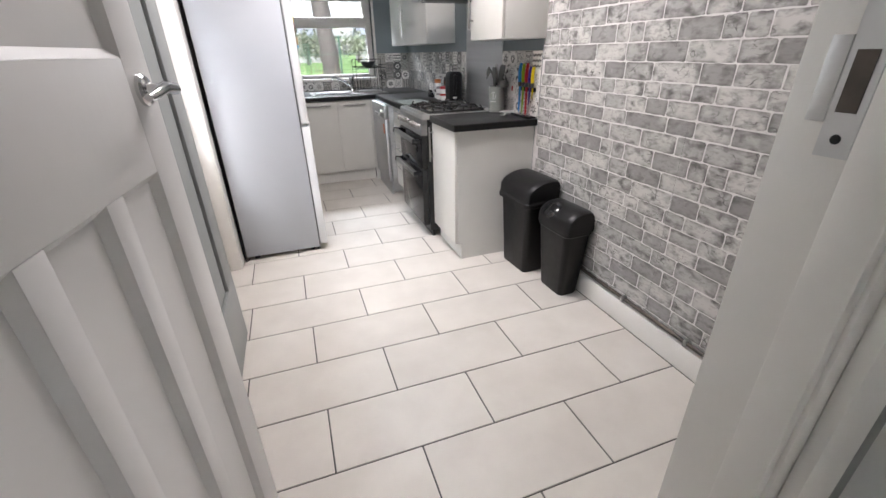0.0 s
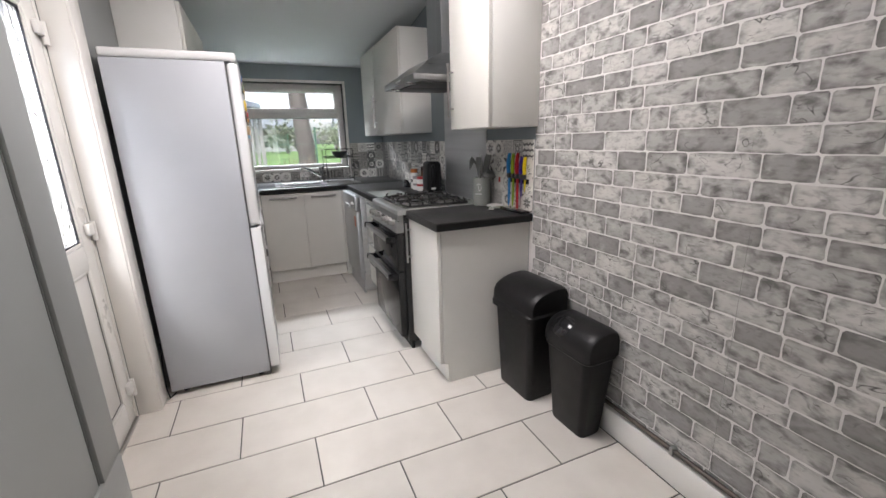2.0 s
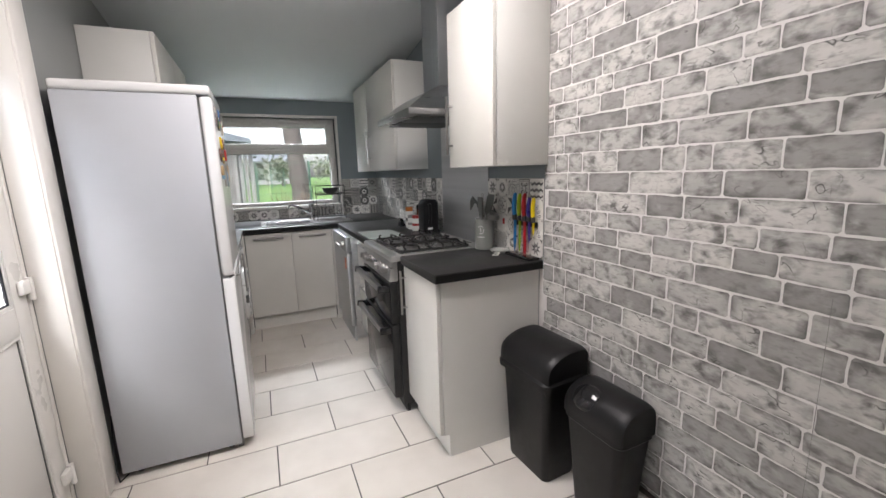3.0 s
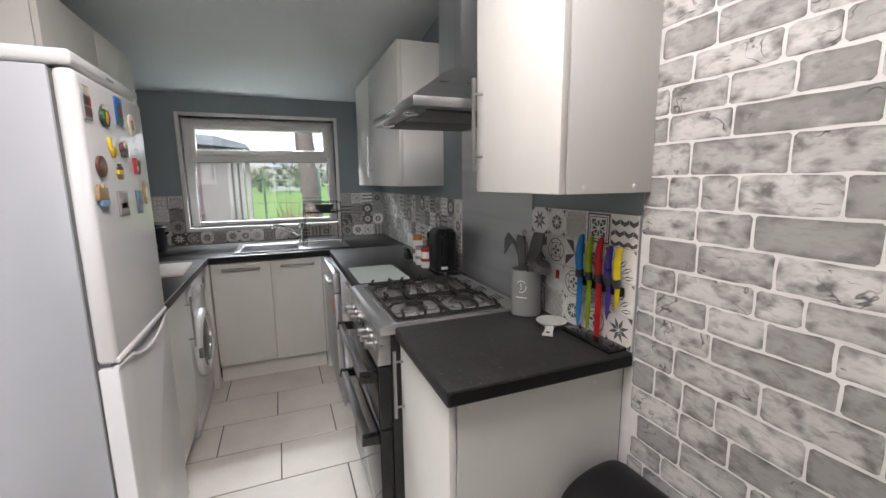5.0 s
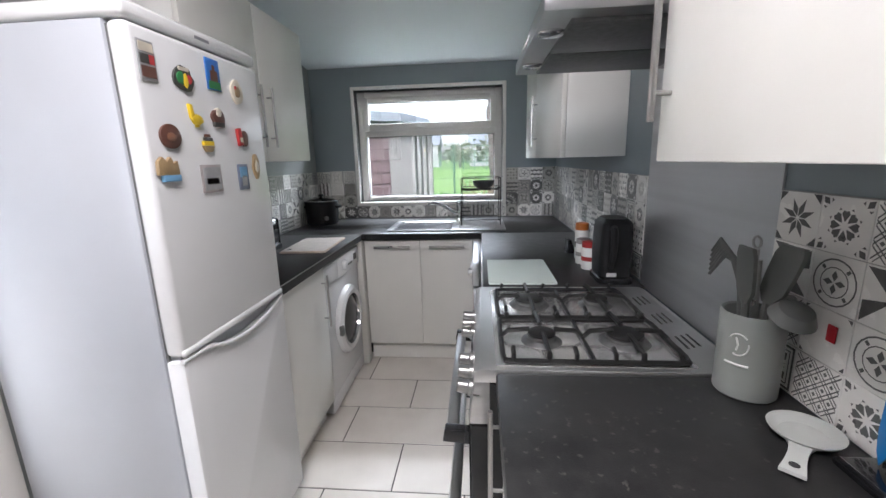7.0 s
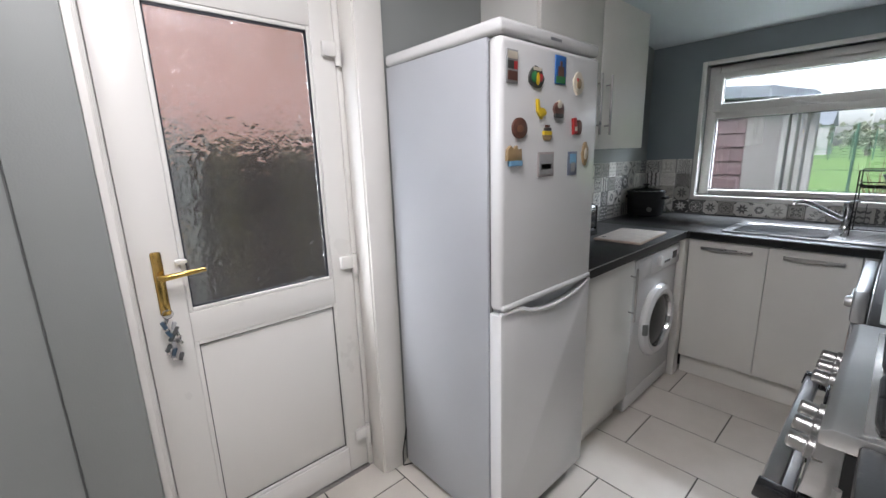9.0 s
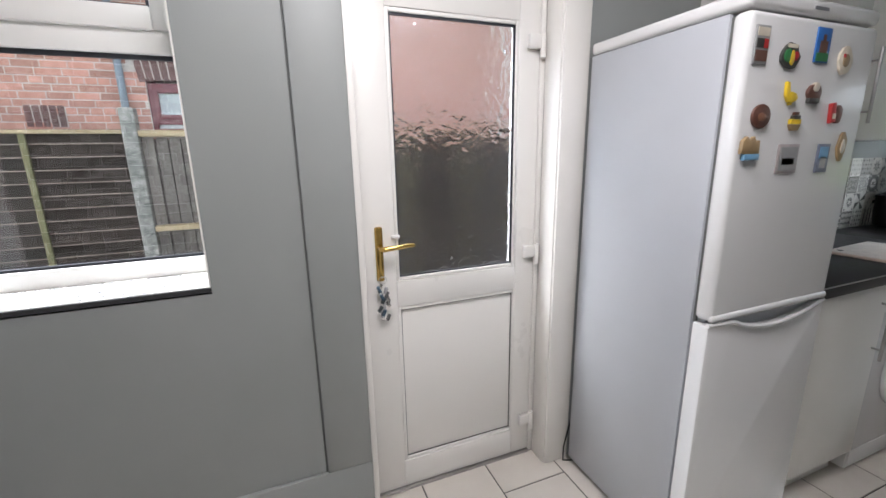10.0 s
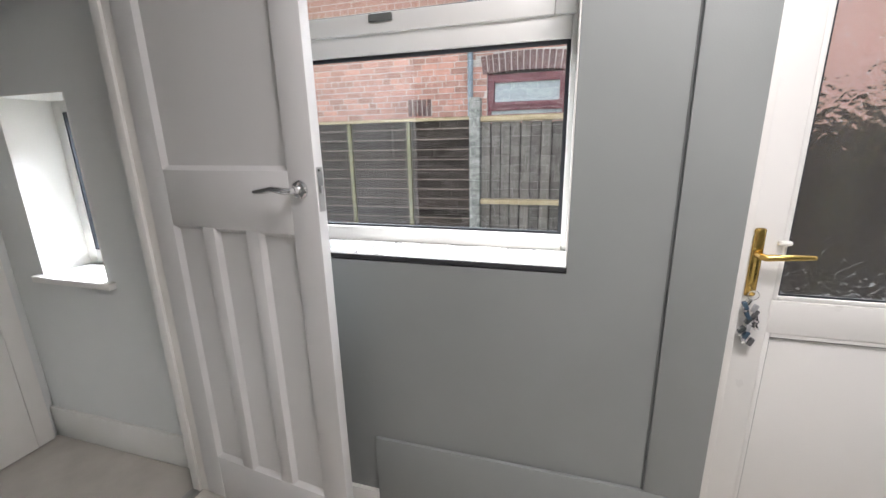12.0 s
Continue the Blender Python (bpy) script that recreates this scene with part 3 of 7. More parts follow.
# twin socket low on the papered wall
sock = thing("wall_socket", (XR, 0.374, 0.543), "white twin wall socket on the brick wallpaper", "socket")
part("plate", box(XR - 0.011, XR - 0.0015, 0.300, 0.447, 0.500, 0.586, 0.003), M_WHITEPLASTIC, sock)
for dy in (0.340, 0.408):
    for k in (-0.011, 0.011):
        part("pin_hole", box(XR - 0.0125, XR - 0.011, dy + k - 0.003, dy + k + 0.003, 0.520, 0.528), M_SHADOWGAP, sock)
    part("switch", box(XR - 0.014, XR - 0.011, dy - 0.007, dy + 0.007, 0.555, 0.571, 0.001), M_WHITEPLASTIC, sock)


def far_window():
    x0, x1, z0, z1 = FW
    w = thing("window_1", ((x0 + x1) / 2, YF + 0.08, z0), "white plastic window with a top-hung fanlight over the sink", "window", kind="structure")
    ya, yb = YF + 0.075, YF + 0.145
    f = 0.062
    zm0, zm1 = 1.575, 1.685
    bm = bmesh.new()
    box(x0, x0 + f, ya, yb, z0, z1, 0.006, bm)
    box(x1 - f, x1, ya, yb, z0, z1, 0.006, bm)
    box(x0 + f, x1 - f, ya, yb, z0, z0 + 0.04, 0.006, bm)
    box(x0 + f, x1 - f, ya, yb, z1 - 0.065, z1, 0.006, bm)
    box(x0 + f, x1 - f, ya - 0.004, yb, zm0, zm0 + 0.055, 0.006, bm)
    part("window_frame", bm, M_UPVC, w)
    sash = bmesh.new()
    g = 0.03
    box(x0 + f - 0.02, x0 + f + g, ya - 0.016, yb - 0.03, zm0 + 0.045, z1 - 0.05, 0.005, sash)
    box(x1 - f - g, x1 - f + 0.02, ya - 0.016, yb - 0.03, zm0 + 0.045, z1 - 0.05, 0.005, sash)
    box(x0 + f + g, x1 - f - g, ya - 0.016, yb - 0.03, zm0 + 0.045, zm0 + 0.10, 0.005, sash)
    box(x0 + f + g, x1 - f - g, ya - 0.016, yb - 0.03, z1 - 0.09, z1 - 0.05, 0.005, sash)
    s = part("sash", sash, M_UPVC, w)
    hb = box(0.50, 0.53, ya - 0.026, ya - 0.014, 1.632, 1.652, 0.003)
    tube([(0.515, ya - 0.026, 1.642), (0.515, ya - 0.038, 1.642), (0.53, ya - 0.042, 1.638), (0.62, ya - 0.038, 1.626)], [0.006, 0.006, 0.006, 0.004], 8, hb)
    part("window_handle", hb, M_WHITEPLASTIC, s)
    for nm, q in (("pane", (x0 + f, x1 - f, z0 + 0.038, zm0 + 0.002)), ("pane", (x0 + f + g - 0.004, x1 - f - g + 0.004, zm0 + 0.096, z1 - 0.088))):
        gk = bmesh.new()
        for b in ((q[0], q[0] + 0.006, q[2], q[3]), (q[1] - 0.006, q[1], q[2], q[3]), (q[0] + 0.006, q[1] - 0.006, q[2], q[2] + 0.006), (q[0] + 0.006, q[1] - 0.006, q[3] - 0.006, q[3])):
            box(b[0], b[1], ya + 0.012, ya + 0.02, b[2], b[3], 0, gk)
        part("gasket", gk, M_GASKET, w)
        p = part(nm, box(q[0], q[1], ya + 0.022, ya + 0.026, q[2], q[3]), M_GLASS, w, "clear glass pane")
        p.visible_shadow = False
    lin = bmesh.new()
    box(x0 - 0.028, x0, YF - 0.006, ya, z0 - 0.03, z1 + 0.028, 0.003, lin)
    box(x1, x1 + 0.028, YF - 0.006, ya, z0 - 0.03, z1 + 0.028, 0.003, lin)
    box(x0, x1, YF - 0.006, ya, z1, z1 + 0.028, 0.003, lin)
    part("reveal_lining", lin, M_GLOSS, w)
    part("window_sill", box(x0, x1, YF - 0.012, ya, z0 - 0.03, z0, 0.004), M_GLOSS, w)


def side_window():
    y0, y1, z0, z1 = SW
    w = thing("window_2", (XL - 0.13, (y0 + y1) / 2, z0), "white plastic side window with fanlight facing the fence", "window", kind="structure")
    xa, xb = XL - 0.165, XL - 0.105
    f = 0.058
    zm0, zm1 = 1.652, 1.773
    bm = bmesh.new()
    box(xa, xb, y0, y0 + f, z0, z1, 0.005, bm)
    box(xa, xb, y1 - 0.022, y1, z0, z1, 0.004, bm)
    box(xa, xb, y0 + f, y1 - 0.022, z0, z0 + 0.073, 0.005, bm)
    box(xa, xb, y0 + f, y1 - 0.022, z1 - f, z1, 0.005, bm)
    box(xa, xb + 0.002, y0 + f, y1 - 0.022, zm0, zm0 + 0.065, 0.005, bm)
    part("window_frame", bm, M_UPVC, w)
    sash = bmesh.new()
    box(xa + 0.02, xb + 0.016, y0 + f - 0.02, y0 + f + 0.03, zm0 + 0.06, z1 - 0.045, 0.005, sash)
    box(xa + 0.02, xb + 0.016, y1 - 0.07, y1 - 0.012, zm0 + 0.06, z1 - 0.045, 0.005, sash)
    box(xa + 0.02, xb + 0.016, y0 + f + 0.03, y1 - 0.07, zm0 + 0.06, zm0 + 0.118, 0.005, sash)
    box(xa + 0.02, xb + 0.016, y0 + f + 0.03, y1 - 0.07, z1 - 0.09, z1 - 0.045, 0.005, sash)
    s = part("sash", sash, M_UPVC, w)
    v = box(xb + 0.016, xb + 0.026, 0.735, 0.815, 1.742, 1.765, 0.003)
    part("catch", v, M_GREYPLASTIC, s, "small grey window catch")
    for q in ((y0 + f, y1 - 0.022, z0 + 0.073, zm0), (y0 + f + 0.03, y1 - 0.07, zm0 + 0.118, z1 - 0.09)):
        gk = bmesh.new()
        for b in ((q[0], q[0] + 0.008, q[2], q[3]), (q[1] - 0.012, q[1], q[2], q[3]), (q[0] + 0.008, q[1] - 0.012, q[2], q[2] + 0.008), (q[0] + 0.008, q[1] - 0.012, q[3] - 0.012, q[3])):
            box(xb - 0.022, xb - 0.010, b[0], b[1], b[2], b[3], 0, gk)
        part("gasket", gk, M_GASKET, w)
        p = part("pane", box(xb - 0.030, xb - 0.026, q[0], q[1], q[2], q[3]), M_GLASS, w, "clear glass pane")
        p.visible_shadow = False
    # slab coloured near-black to pass for the shaded gap under the sill tiles
    part("window_sill", box(xb, XP + 0.004, y0 + 0.001, y1 - 0.001, z0 + 0.008, z0 + 0.020), M_SHADOWGAP, w)
    part("reveal_lining", box(xb, XP - 0.001, y1 - 0.005, y1 - 0.001, z0 + 0.025, z1), M_GLOSS, w)
    return w


def hall_window():
    y0, y1, z0, z1 = HW
    w = thing("window_3", (XH - 0.2, (y0 + y1) / 2, z0), "small white hall window in a deep reveal", "window", kind="structure")
    xa, xb = XH - 0.25, XH - 0.19
    bm = bmesh.new()
    box(xa, xb, y0, y0 + 0.05, z0, z1, 0.005, bm)
    box(xa, xb, y1 - 0.05, y1, z0, z1, 0.005, bm)
    box(xa, xb, y0 + 0.05, y1 - 0.05, z0, z0 + 0.07, 0.005, bm)
    box(xa, xb, y0 + 0.05, y1 - 0.05, z1 - 0.05, z1, 0.005, bm)
    part("window_frame", bm, M_UPVC, w)
    gk = bmesh.new()
    for b in ((y0 + 0.05, y0 + 0.06, z0 + 0.07, z1 - 0.05), (y1 - 0.06, y1 - 0.05, z0 + 0.07, z1 - 0.05), (y0 + 0.06, y1 - 0.06, z0 + 0.07, z0 + 0.078), (y0 + 0.06, y1 - 0.06, z1 - 0.058, z1 - 0.05)):
        box(xb - 0.016, xb - 0.004, b[0], b[1], b[2], b[3], 0, gk)
    part("gasket", gk, M_GASKET, w)
    p = part("pane", box(xb - 0.03, xb - 0.026, y0 + 0.05, y1 - 0.05, z0 + 0.07, z1 - 0.05), M_GLASS, w)
    p.visible_shadow = False
    lin = bmesh.new()
    box(xb, XH + 0.001, y0, y0 + 0.004, z0, z1, 0, lin)
    box(xb, XH + 0.001, y1 - 0.004, y1, z0, z1, 0, lin)
    box(xb, XH + 0.001, y0 + 0.004, y1 - 0.004, z1 - 0.004, z1, 0, lin)
    part("reveal_lining", lin, M_GLOSS, w)
    part("window_sill", box(xb, XH + 0.03, y0 - 0.03, y1 + 0.04, z0 - 0.025, z0 + 0.004, 0.005), M_GLOSS, w)


far_window()
W2 = side_window()
hall_window()


def back_door():
    y0, y1, z0, z1 = BD
    d = thing("door_1", (XL - 0.1, (y0 + y1) / 2, 0), "white plastic half-glazed back door with textured glass, closed", "door", kind="structure")
    xo, xi = XL - 0.165, XL - 0.095      # leaf: outer and inner face
    fr = bmesh.new()
    box(xo, xi + 0.004, y0, y0 + 0.022, 0, z1, 0.004, fr)
    box(xo, xi + 0.004, y1 - 0.022, y1, 0, z1, 0.004, fr)
    box(xo, xi + 0.004, y0 + 0.022, y1 - 0.022, 1.975, z1, 0.004, fr)
    part("door_frame", fr, M_UPVC, d)
    part("threshold", box(xo - 0.03, xi + 0.01, y0 + 0.022, y1 - 0.022, -0.02, 0.012, 0.003), M_NICKEL, d)
    ly0, ly1, lz0, lz1 = y0 + 0.024, y1 - 0.024, 0.014, 1.972
    gy0, gy1, gz0, gz1 = 1.945, 2.448, 0.914, 1.835
    py0, py1, pz0, pz1 = 1.945, 2.455, 0.135, 0.812
    leaf = bmesh.new()
    box(xo + 0.005, xi, ly0, gy0, lz0, lz1, 0.004, leaf)
    box(xo + 0.005, xi, gy1, ly1, lz0, lz1, 0.004, leaf)
    box(xo + 0.005, xi, gy0, gy1, gz1, lz1, 0.004, leaf)
    box(xo + 0.005, xi, gy0, gy1, pz1, gz0, 0.004, leaf)
    box(xo + 0.005, xi, gy0, gy1, lz0, pz0, 0.004, leaf)
    lf = part("leaf", leaf, M_UPVC, d)
    part("lower_panel", box(xo + 0.02, xi - 0.014, py0, py1, pz0, pz1, 0.002), M_UPVC, lf)
    bead = bmesh.new()
    for (a0, a1, b0, b1) in ((gy0, gy1, gz0, gz1), (py0, py1, pz0, pz1)):
        k = 0.014
        for c in ((a0, a0 + k, b0, b1), (a1 - k, a1, b0, b1), (a0 + k, a1 - k, b0, b0 + k), (a0 + k, a1 - k, b1 - k, b1)):
            box(xi - 0.012, xi - 0.003, c[0], c[1], c[2], c[3], 0.003, bead)
    part("bead", bead, M_UPVC, lf)
    # grey strips draw the shadow line round the recessed lower panel
    pg = bmesh.new()
    for c in ((py0 + 0.013, py0 + 0.018, pz0, pz1), (py1 - 0.018, py1 - 0.013, pz0, pz1), (py0 + 0.018, py1 - 0.018, pz0 + 0.013, pz0 + 0.018), (py0 + 0.018, py1 - 0.018, pz1 - 0.019, pz1 - 0.013)):
        box(xi - 0.014, xi - 0.0125, c[0], c[1], c[2], c[3], 0, pg)
    part("panel_gasket", pg, M_GREYPLASTIC, lf, "thin grey strip for the shadow line round the panel")
    gk = bmesh.new()
    a0, a1, b0, b1 = gy0 + 0.014, gy1 - 0.014, gz0 + 0.014, gz1 - 0.014
    for c in ((a0, a0 + 0.005, b0, b1), (a1 - 0.008, a1, b0, b1), (a0, a1, b0, b0 + 0.006), (a0, a1, b1 - 0.008, b1)):
        box(xi - 0.014, xi - 0.008, c[0], c[1], c[2], c[3], 0, gk)
    part("gasket", gk, M_GASKET, lf, "black glazing gasket")
    p = part("pane", box(xi - 0.026, xi - 0.020, gy0, gy1, gz0, gz1), M_FROST, lf, "pane with a swirling textured surface")
    p.visible_shadow = False
    # brass handle with plate, lever and thumb turn
    plate = box(xi, xi + 0.010, 1.871, 1.899, 0.925, 1.125, 0.006)
    hd = part("door_handle", plate, M_BRASS, lf, "polished brass lever handle on a long plate")
    for z in (1.108, 0.940):
        lathe([(0.0055, 0), (0.005, 0.003), (0, 0.0035)], (xi + 0.010, 1.885, z), (1, 0, 0), 10)
    lev = tube([(xi + 0.008, 1.885, 1.052), (xi + 0.045, 1.885, 1.052), (xi + 0.052, 1.893, 1.052), (xi + 0.050, 1.95, 1.055), (xi + 0.046, 2.003, 1.057)], [0.009, 0.009, 0.0095, 0.008, 0.006], 12)
    part("lever", lev, M_BRASS, lf, "brass lever")
    part("lock_catch", box(xi, xi + 0.016, 1.93, 1.962, 1.078, 1.092, 0.005), M_WHITEPLASTIC, lf, "small white catch")
    for z in (1.767, 0.973, 0.185):
        h = box(xi, xi + 0.022, 2.478, 2.532, z - 0.026, z + 0.026, 0.007)
        tube([(xi + 0.014, 2.540, z - 0.055), (xi + 0.014, 2.540, z + 0.030)], 0.0115, 12, h)
        part("hinge", h, M_UPVC, d, "chunky white plastic hinge")
    # white lining and casing on the fridge side, thin edge on the other
    part("jamb_lining", box(xi + 0.006, XL + 0.004, y1 - 0.004, y1 + 0.012, 0, z1, 0.003), M_GLOSS, d)
    part("casing", box(XL + 0.0005, XL + 0.014, y1 + 0.002, y1 + 0.118, 0, z1 + 0.10, 0.005), M_GLOSS, d)
    part("casing", box(XL + 0.0005, XP + 0.005, y0 - 0.0175, y0 + 0.002, 0, z1 + 0.10, 0.004), M_GLOSS, d)
    part("casing", box(XL + 0.0005, XL + 0.014, y0 + 0.0025, y1 + 0.002, z1 - 0.01, z1 + 0.10, 0.004), M_GLOSS, d)
    part("jamb_lining", box(xi + 0.006, XL + 0.004, y0 - 0.004, y0 + 0.010, 0, z1, 0.003), M_GLOSS, d)
    part("jamb_lining", box(xi + 0.006, XL + 0.004, y0 + 0.01, y1 - 0.004, z1 - 0.01, z1 + 0.004, 0.003), M_GLOSS, d)
    return xi


XI = back_door()


def key_bunch():
    """Keys and charms hanging from the back door's lock."""
    rnd = random.Random(4)
    k = thing("key_bunch", (XI + 0.02, 1.887, 0.80), "bunch of keys and small charms hanging in the back door lock", "keys")
    part("key", tube([(XI + 0.008, 1.886, 0.947), (XI + 0.03, 1.886, 0.947)], 0.004, 8), M_CHROME, k)
    ring = [(XI + 0.03, 1.886 + 0.014 * math.cos(a), 0.935 + 0.014 * math.sin(a)) for a in [2 * math.pi * i / 16 for i in range(16)]]
    part("ring", tube(ring, 0.0014, 6, closed=True), M_CHROME, k)
    cols = (("charm_grey", (0.10, 0.10, 0.10)), ("charm_blue", (0.05, 0.09, 0.13)), ("charm_silver", (0.4, 0.4, 0.4)), ("charm_slate", (0.06, 0.07, 0.07)))
    for i in range(17):
        y = 1.886 + rnd.uniform(-0.018, 0.020)
        z = 0.912 - 0.0075 * i
        nm, c = cols[i % 4]
        b = box(XI + 0.022 + rnd.uniform(-0.006, 0.006), XI + 0.030 + rnd.uniform(0, 0.006), y - 0.0055, y + 0.0055, z - 0.014, z + 0.010, 0.002)
        bmesh.ops.rotate(b, cent=(XI + 0.026, y, z), matrix=Euler((rnd.uniform(-0.7, 0.7), 0, 0)).to_matrix(), verts=b.verts)
        part("charm", b, M_CHROME if i % 3 == 0 else tint(nm, c), k)


key_bunch()


def panel_door(name, hinge, angle, width, height, label, handle_side=True):
    """A four-panel 1930s door: one large upper panel and three narrow lower ones. Built closed along +x, then swung."""
    t = 0.035
    m = Matrix.Translation(hinge) @ Matrix.Rotation(radians(angle), 4, "Z")
    d = thing(name, hinge, label, "door", kind="structure")
    s, lock0, lock1, top, foot = 0.095, 1.125, 1.305, 0.10, 0.205
    bm = bmesh.new()
    box(0, s, 0, t, 0.006, height, 0.002, bm)
    box(width - s, width, 0, t, 0.006, height, 0.002, bm)
    box(s, width - s, 0, t, 0.006, foot, 0.002, bm)
    box(s, width - s, 0, t, lock0, lock1, 0.002, bm)
    box(s, width - s, 0, t, height - top, height, 0.002, bm)
    mun = 0.050
    pw = (width - 2 * s - 2 * mun) / 3
    for i in (1, 2):
        x = s + i * pw + (i - 1) * mun
        box(x, x + mun, 0, t, foot, lock0, 0.002, bm)
    bm.transform(m)
    part("leaf", bm, M_DOORPAINT, d)
    holes = [(s + i * (pw + mun), s + i * (pw + mun) + pw, foot, lock0) for i in range(3)] + [(s, width - s, lock1, height - top)]
    for x0, x1, z0, z1 in holes:
        b = box(x0, x1, 0.0145, t - 0.0145, z0, z1)
        b.transform(m)
        p = part("panel", b, M_DOORPAINT, d)
        mould = bmesh.new()
        k = 0.013
        for sy, y_in, y_out in ((1, 0.0145, 0.001), (-1, t - 0.0145, t - 0.001)):
            for q in (([(x0, y_in), (x0 + k, y_in), (x0, y_out)], "z", z0, z1), ([(x1, y_in), (x1 - k, y_in), (x1, y_out)], "z", z0, z1)):
                prism(q[0], q[1], q[2], q[3], mould)
            for za, zb in ((z0, z0 + k), (z1, z1 - k)):
                prism([(y_in, za), (y_in, zb), (y_out, za)], "x", x0, x1, mould)
        mould.transform(m)
        part("moulding", mould, M_DOORPAINT, d, smooth=False)
    for side in (0, 1):
        if side and not handle_side:
            continue
        y = 0 if side == 0 else t
        sg = -1 if side == 0 else 1
        hx, hz = width - 0.055, 1.255
        b = lathe([(0.026, 0), (0.026, 0.006), (0.022, 0.010), (0.012, 0.012), (0.010, 0.03)], (hx, y, hz), (0, sg, 0), 24)
        b.transform(m)
        ro = part("rose", b, M_CHROME, d, "round chrome handle rose")
        lev = tube([(hx, y + sg * 0.02, hz), (hx, y + sg * 0.046, hz), (hx - 0.012, y + sg * 0.054, hz + 0.001), (hx - 0.05, y + sg * 0.052, hz + 0.006), (hx - 0.085, y + sg * 0.050, hz - 0.001), (hx - 0.118, y + sg * 0.050, hz - 0.004)], [0.009, 0.009, 0.0095, 0.009, 0.008, 0.0055], 12)
        lev.transform(m)
        part("lever", lev, M_CHROME, d, "curved chrome lever")
    b = box(width - 0.0005, width + 0.0015, 0.006, t - 0.006, 1.195, 1.315)
    box(width, width + 0.008, 0.012, t - 0.012, 1.245, 1.265, 0.002, b)
    b.transform(m)
    part("latch_plate", b, M_NICKEL, d, "dull steel latch plate")
    return d


# the hall door stands open against the outer wall; its face looks into the room
panel_door("door_2", (DO[0] + 0.018, YP - 0.018, 0), 84.2, 0.700, 1.985, "off-white painted four-panel hall door standing open", False)


def doorway_frame():
    fr = thing("doorway_frame", (DO[1], YP, 0), "white gloss painted door lining and casing of the hall doorway", "door frame", kind="structure")
    x0, x1 = DO[0], DO[1]
    part("lining", box(x1 - 0.028, x1 + 0.001, YP - 0.102, YP + 0.004, 0, 2.02, 0.003), M_GLOSS, fr)
    part("lining", box(x0 - 0.001, x0 + 0.014, YP - 0.102, YP + 0.004, 0, 2.02, 0.003), M_GLOSS, fr)
    part("lining", box(x0 + 0.014, x1 - 0.028, YP - 0.102, YP + 0.004, 1.995, 2.02, 0.003), M_GLOSS, fr)
    part("stop", box(x1 - 0.042, x1 - 0.028, YP - 0.098, YP - 0.060, 0, 1.995, 0.002), M_GLOSS, fr)
    part("stop", box(x0 + 0.014, x0 + 0.026, YP - 0.09, YP - 0.055, 0, 1.995, 0.002), M_GLOSS, fr)
    for side in (0, 1):
        ya, yb = ((YP + 0.001, YP + 0.016) if side == 0 else (YP - 0.118, YP - 0.101))
        part("casing", box(x1 - 0.010, x1 + 0.062, ya, yb, 0, 2.08, 0.006), M_GLOSS, fr)
        part("casing", box(x0 + 0.005, x1 - 0.010, ya, yb, 2.008, 2.08, 0.006), M_GLOSS, fr)
    pl = box(x1 - 0.0295, x1 - 0.0275, YP - 0.054, YP - 0.030, 1.222, 1.34)
    box(x1 - 0.0305, x1 - 0.029, YP - 0.030, YP - 0.016, 1.248, 1.31, 0.0005, pl)
    sp = part("strike_plate", pl, M_HOBTOP, fr, "worn steel strike plate")
    part("screw", lathe([(0.004, 0), (0.003, 0.001), (0, 0.0012)], (x1 - 0.0295, YP - 0.042, 1.236), (-1, 0, 0), 10), M_IRON, sp)
    part("latch_hole", box(x1 - 0.0302, x1 - 0.0290, YP - 0.049, YP - 0.035, 1.256, 1.30), M_COPPER, sp)


doorway_frame()
# white door at the end of the hall, closed
hd = thing("door_3", (0.05, YH, 0), "plain white hall door, closed", "door", kind="structure")
part("leaf", box(-0.14, 0.60, YH + 0.001, YH + 0.030, 0.006, 1.98, 0.002), M_GLOSS, hd)
part("casing", box(-0.215, -0.145, YH + 0.001, YH + 0.020, 0, 2.05, 0.005), M_GLOSS, hd)
part("casing", box(0.605, 0.675, YH + 0.001, YH + 0.020, 0, 2.05, 0.005), M_GLOSS, hd)
part("casing", box(-0.145, 0.605, YH + 0.001, YH + 0.020, 1.982, 2.05, 0.005), M_GLOSS, hd)

# ======== kitchen units ========


def bar_handle(p0, p1, out, parent, r=0.006, post=0.030, mat=None):
    """A straight bar on two posts. out: the way that it stands off."""
    p0, p1, o = Vector(p0), Vector(p1), Vector(out)
    bm = tube([p0 + o * post, p1 + o * post], r, 10)
    for f in (0.16, 0.84):
        q = p0.lerp(p1, f)
        tube([q, q + o * post], r * 0.7, 8, bm)
    return part("handle", bm, mat or M_NICKEL, parent, "brushed steel bar handle")


def worktop(name, pts, label, edge):
    w = thing(name, (pts[0][0], pts[0][1], 0.8685), label, "worktop")
    part("slab", prism(pts, "z", 0.8685, 0.912, bev=0.006), M_TOP, w)
    # edging strip carries the shade of the worktop's upright edge as colour
    a, b = edge
    part("edging", box(min(a[0], b[0]) - (0.0012 if a[0] == b[0] else 0), max(a[0], b[0]) + (0.0004 if a[0] == b[0] else 0), min(a[1], b[1]) - (0.0012 if a[1] == b[1] else 0), max(a[1], b[1]) + (0.0004 if a[1] == b[1] else 0), 0.875, 0.9055), M_EDGESHADE, w, "matt black edging strip, darkened for the shaded edge")
    return w


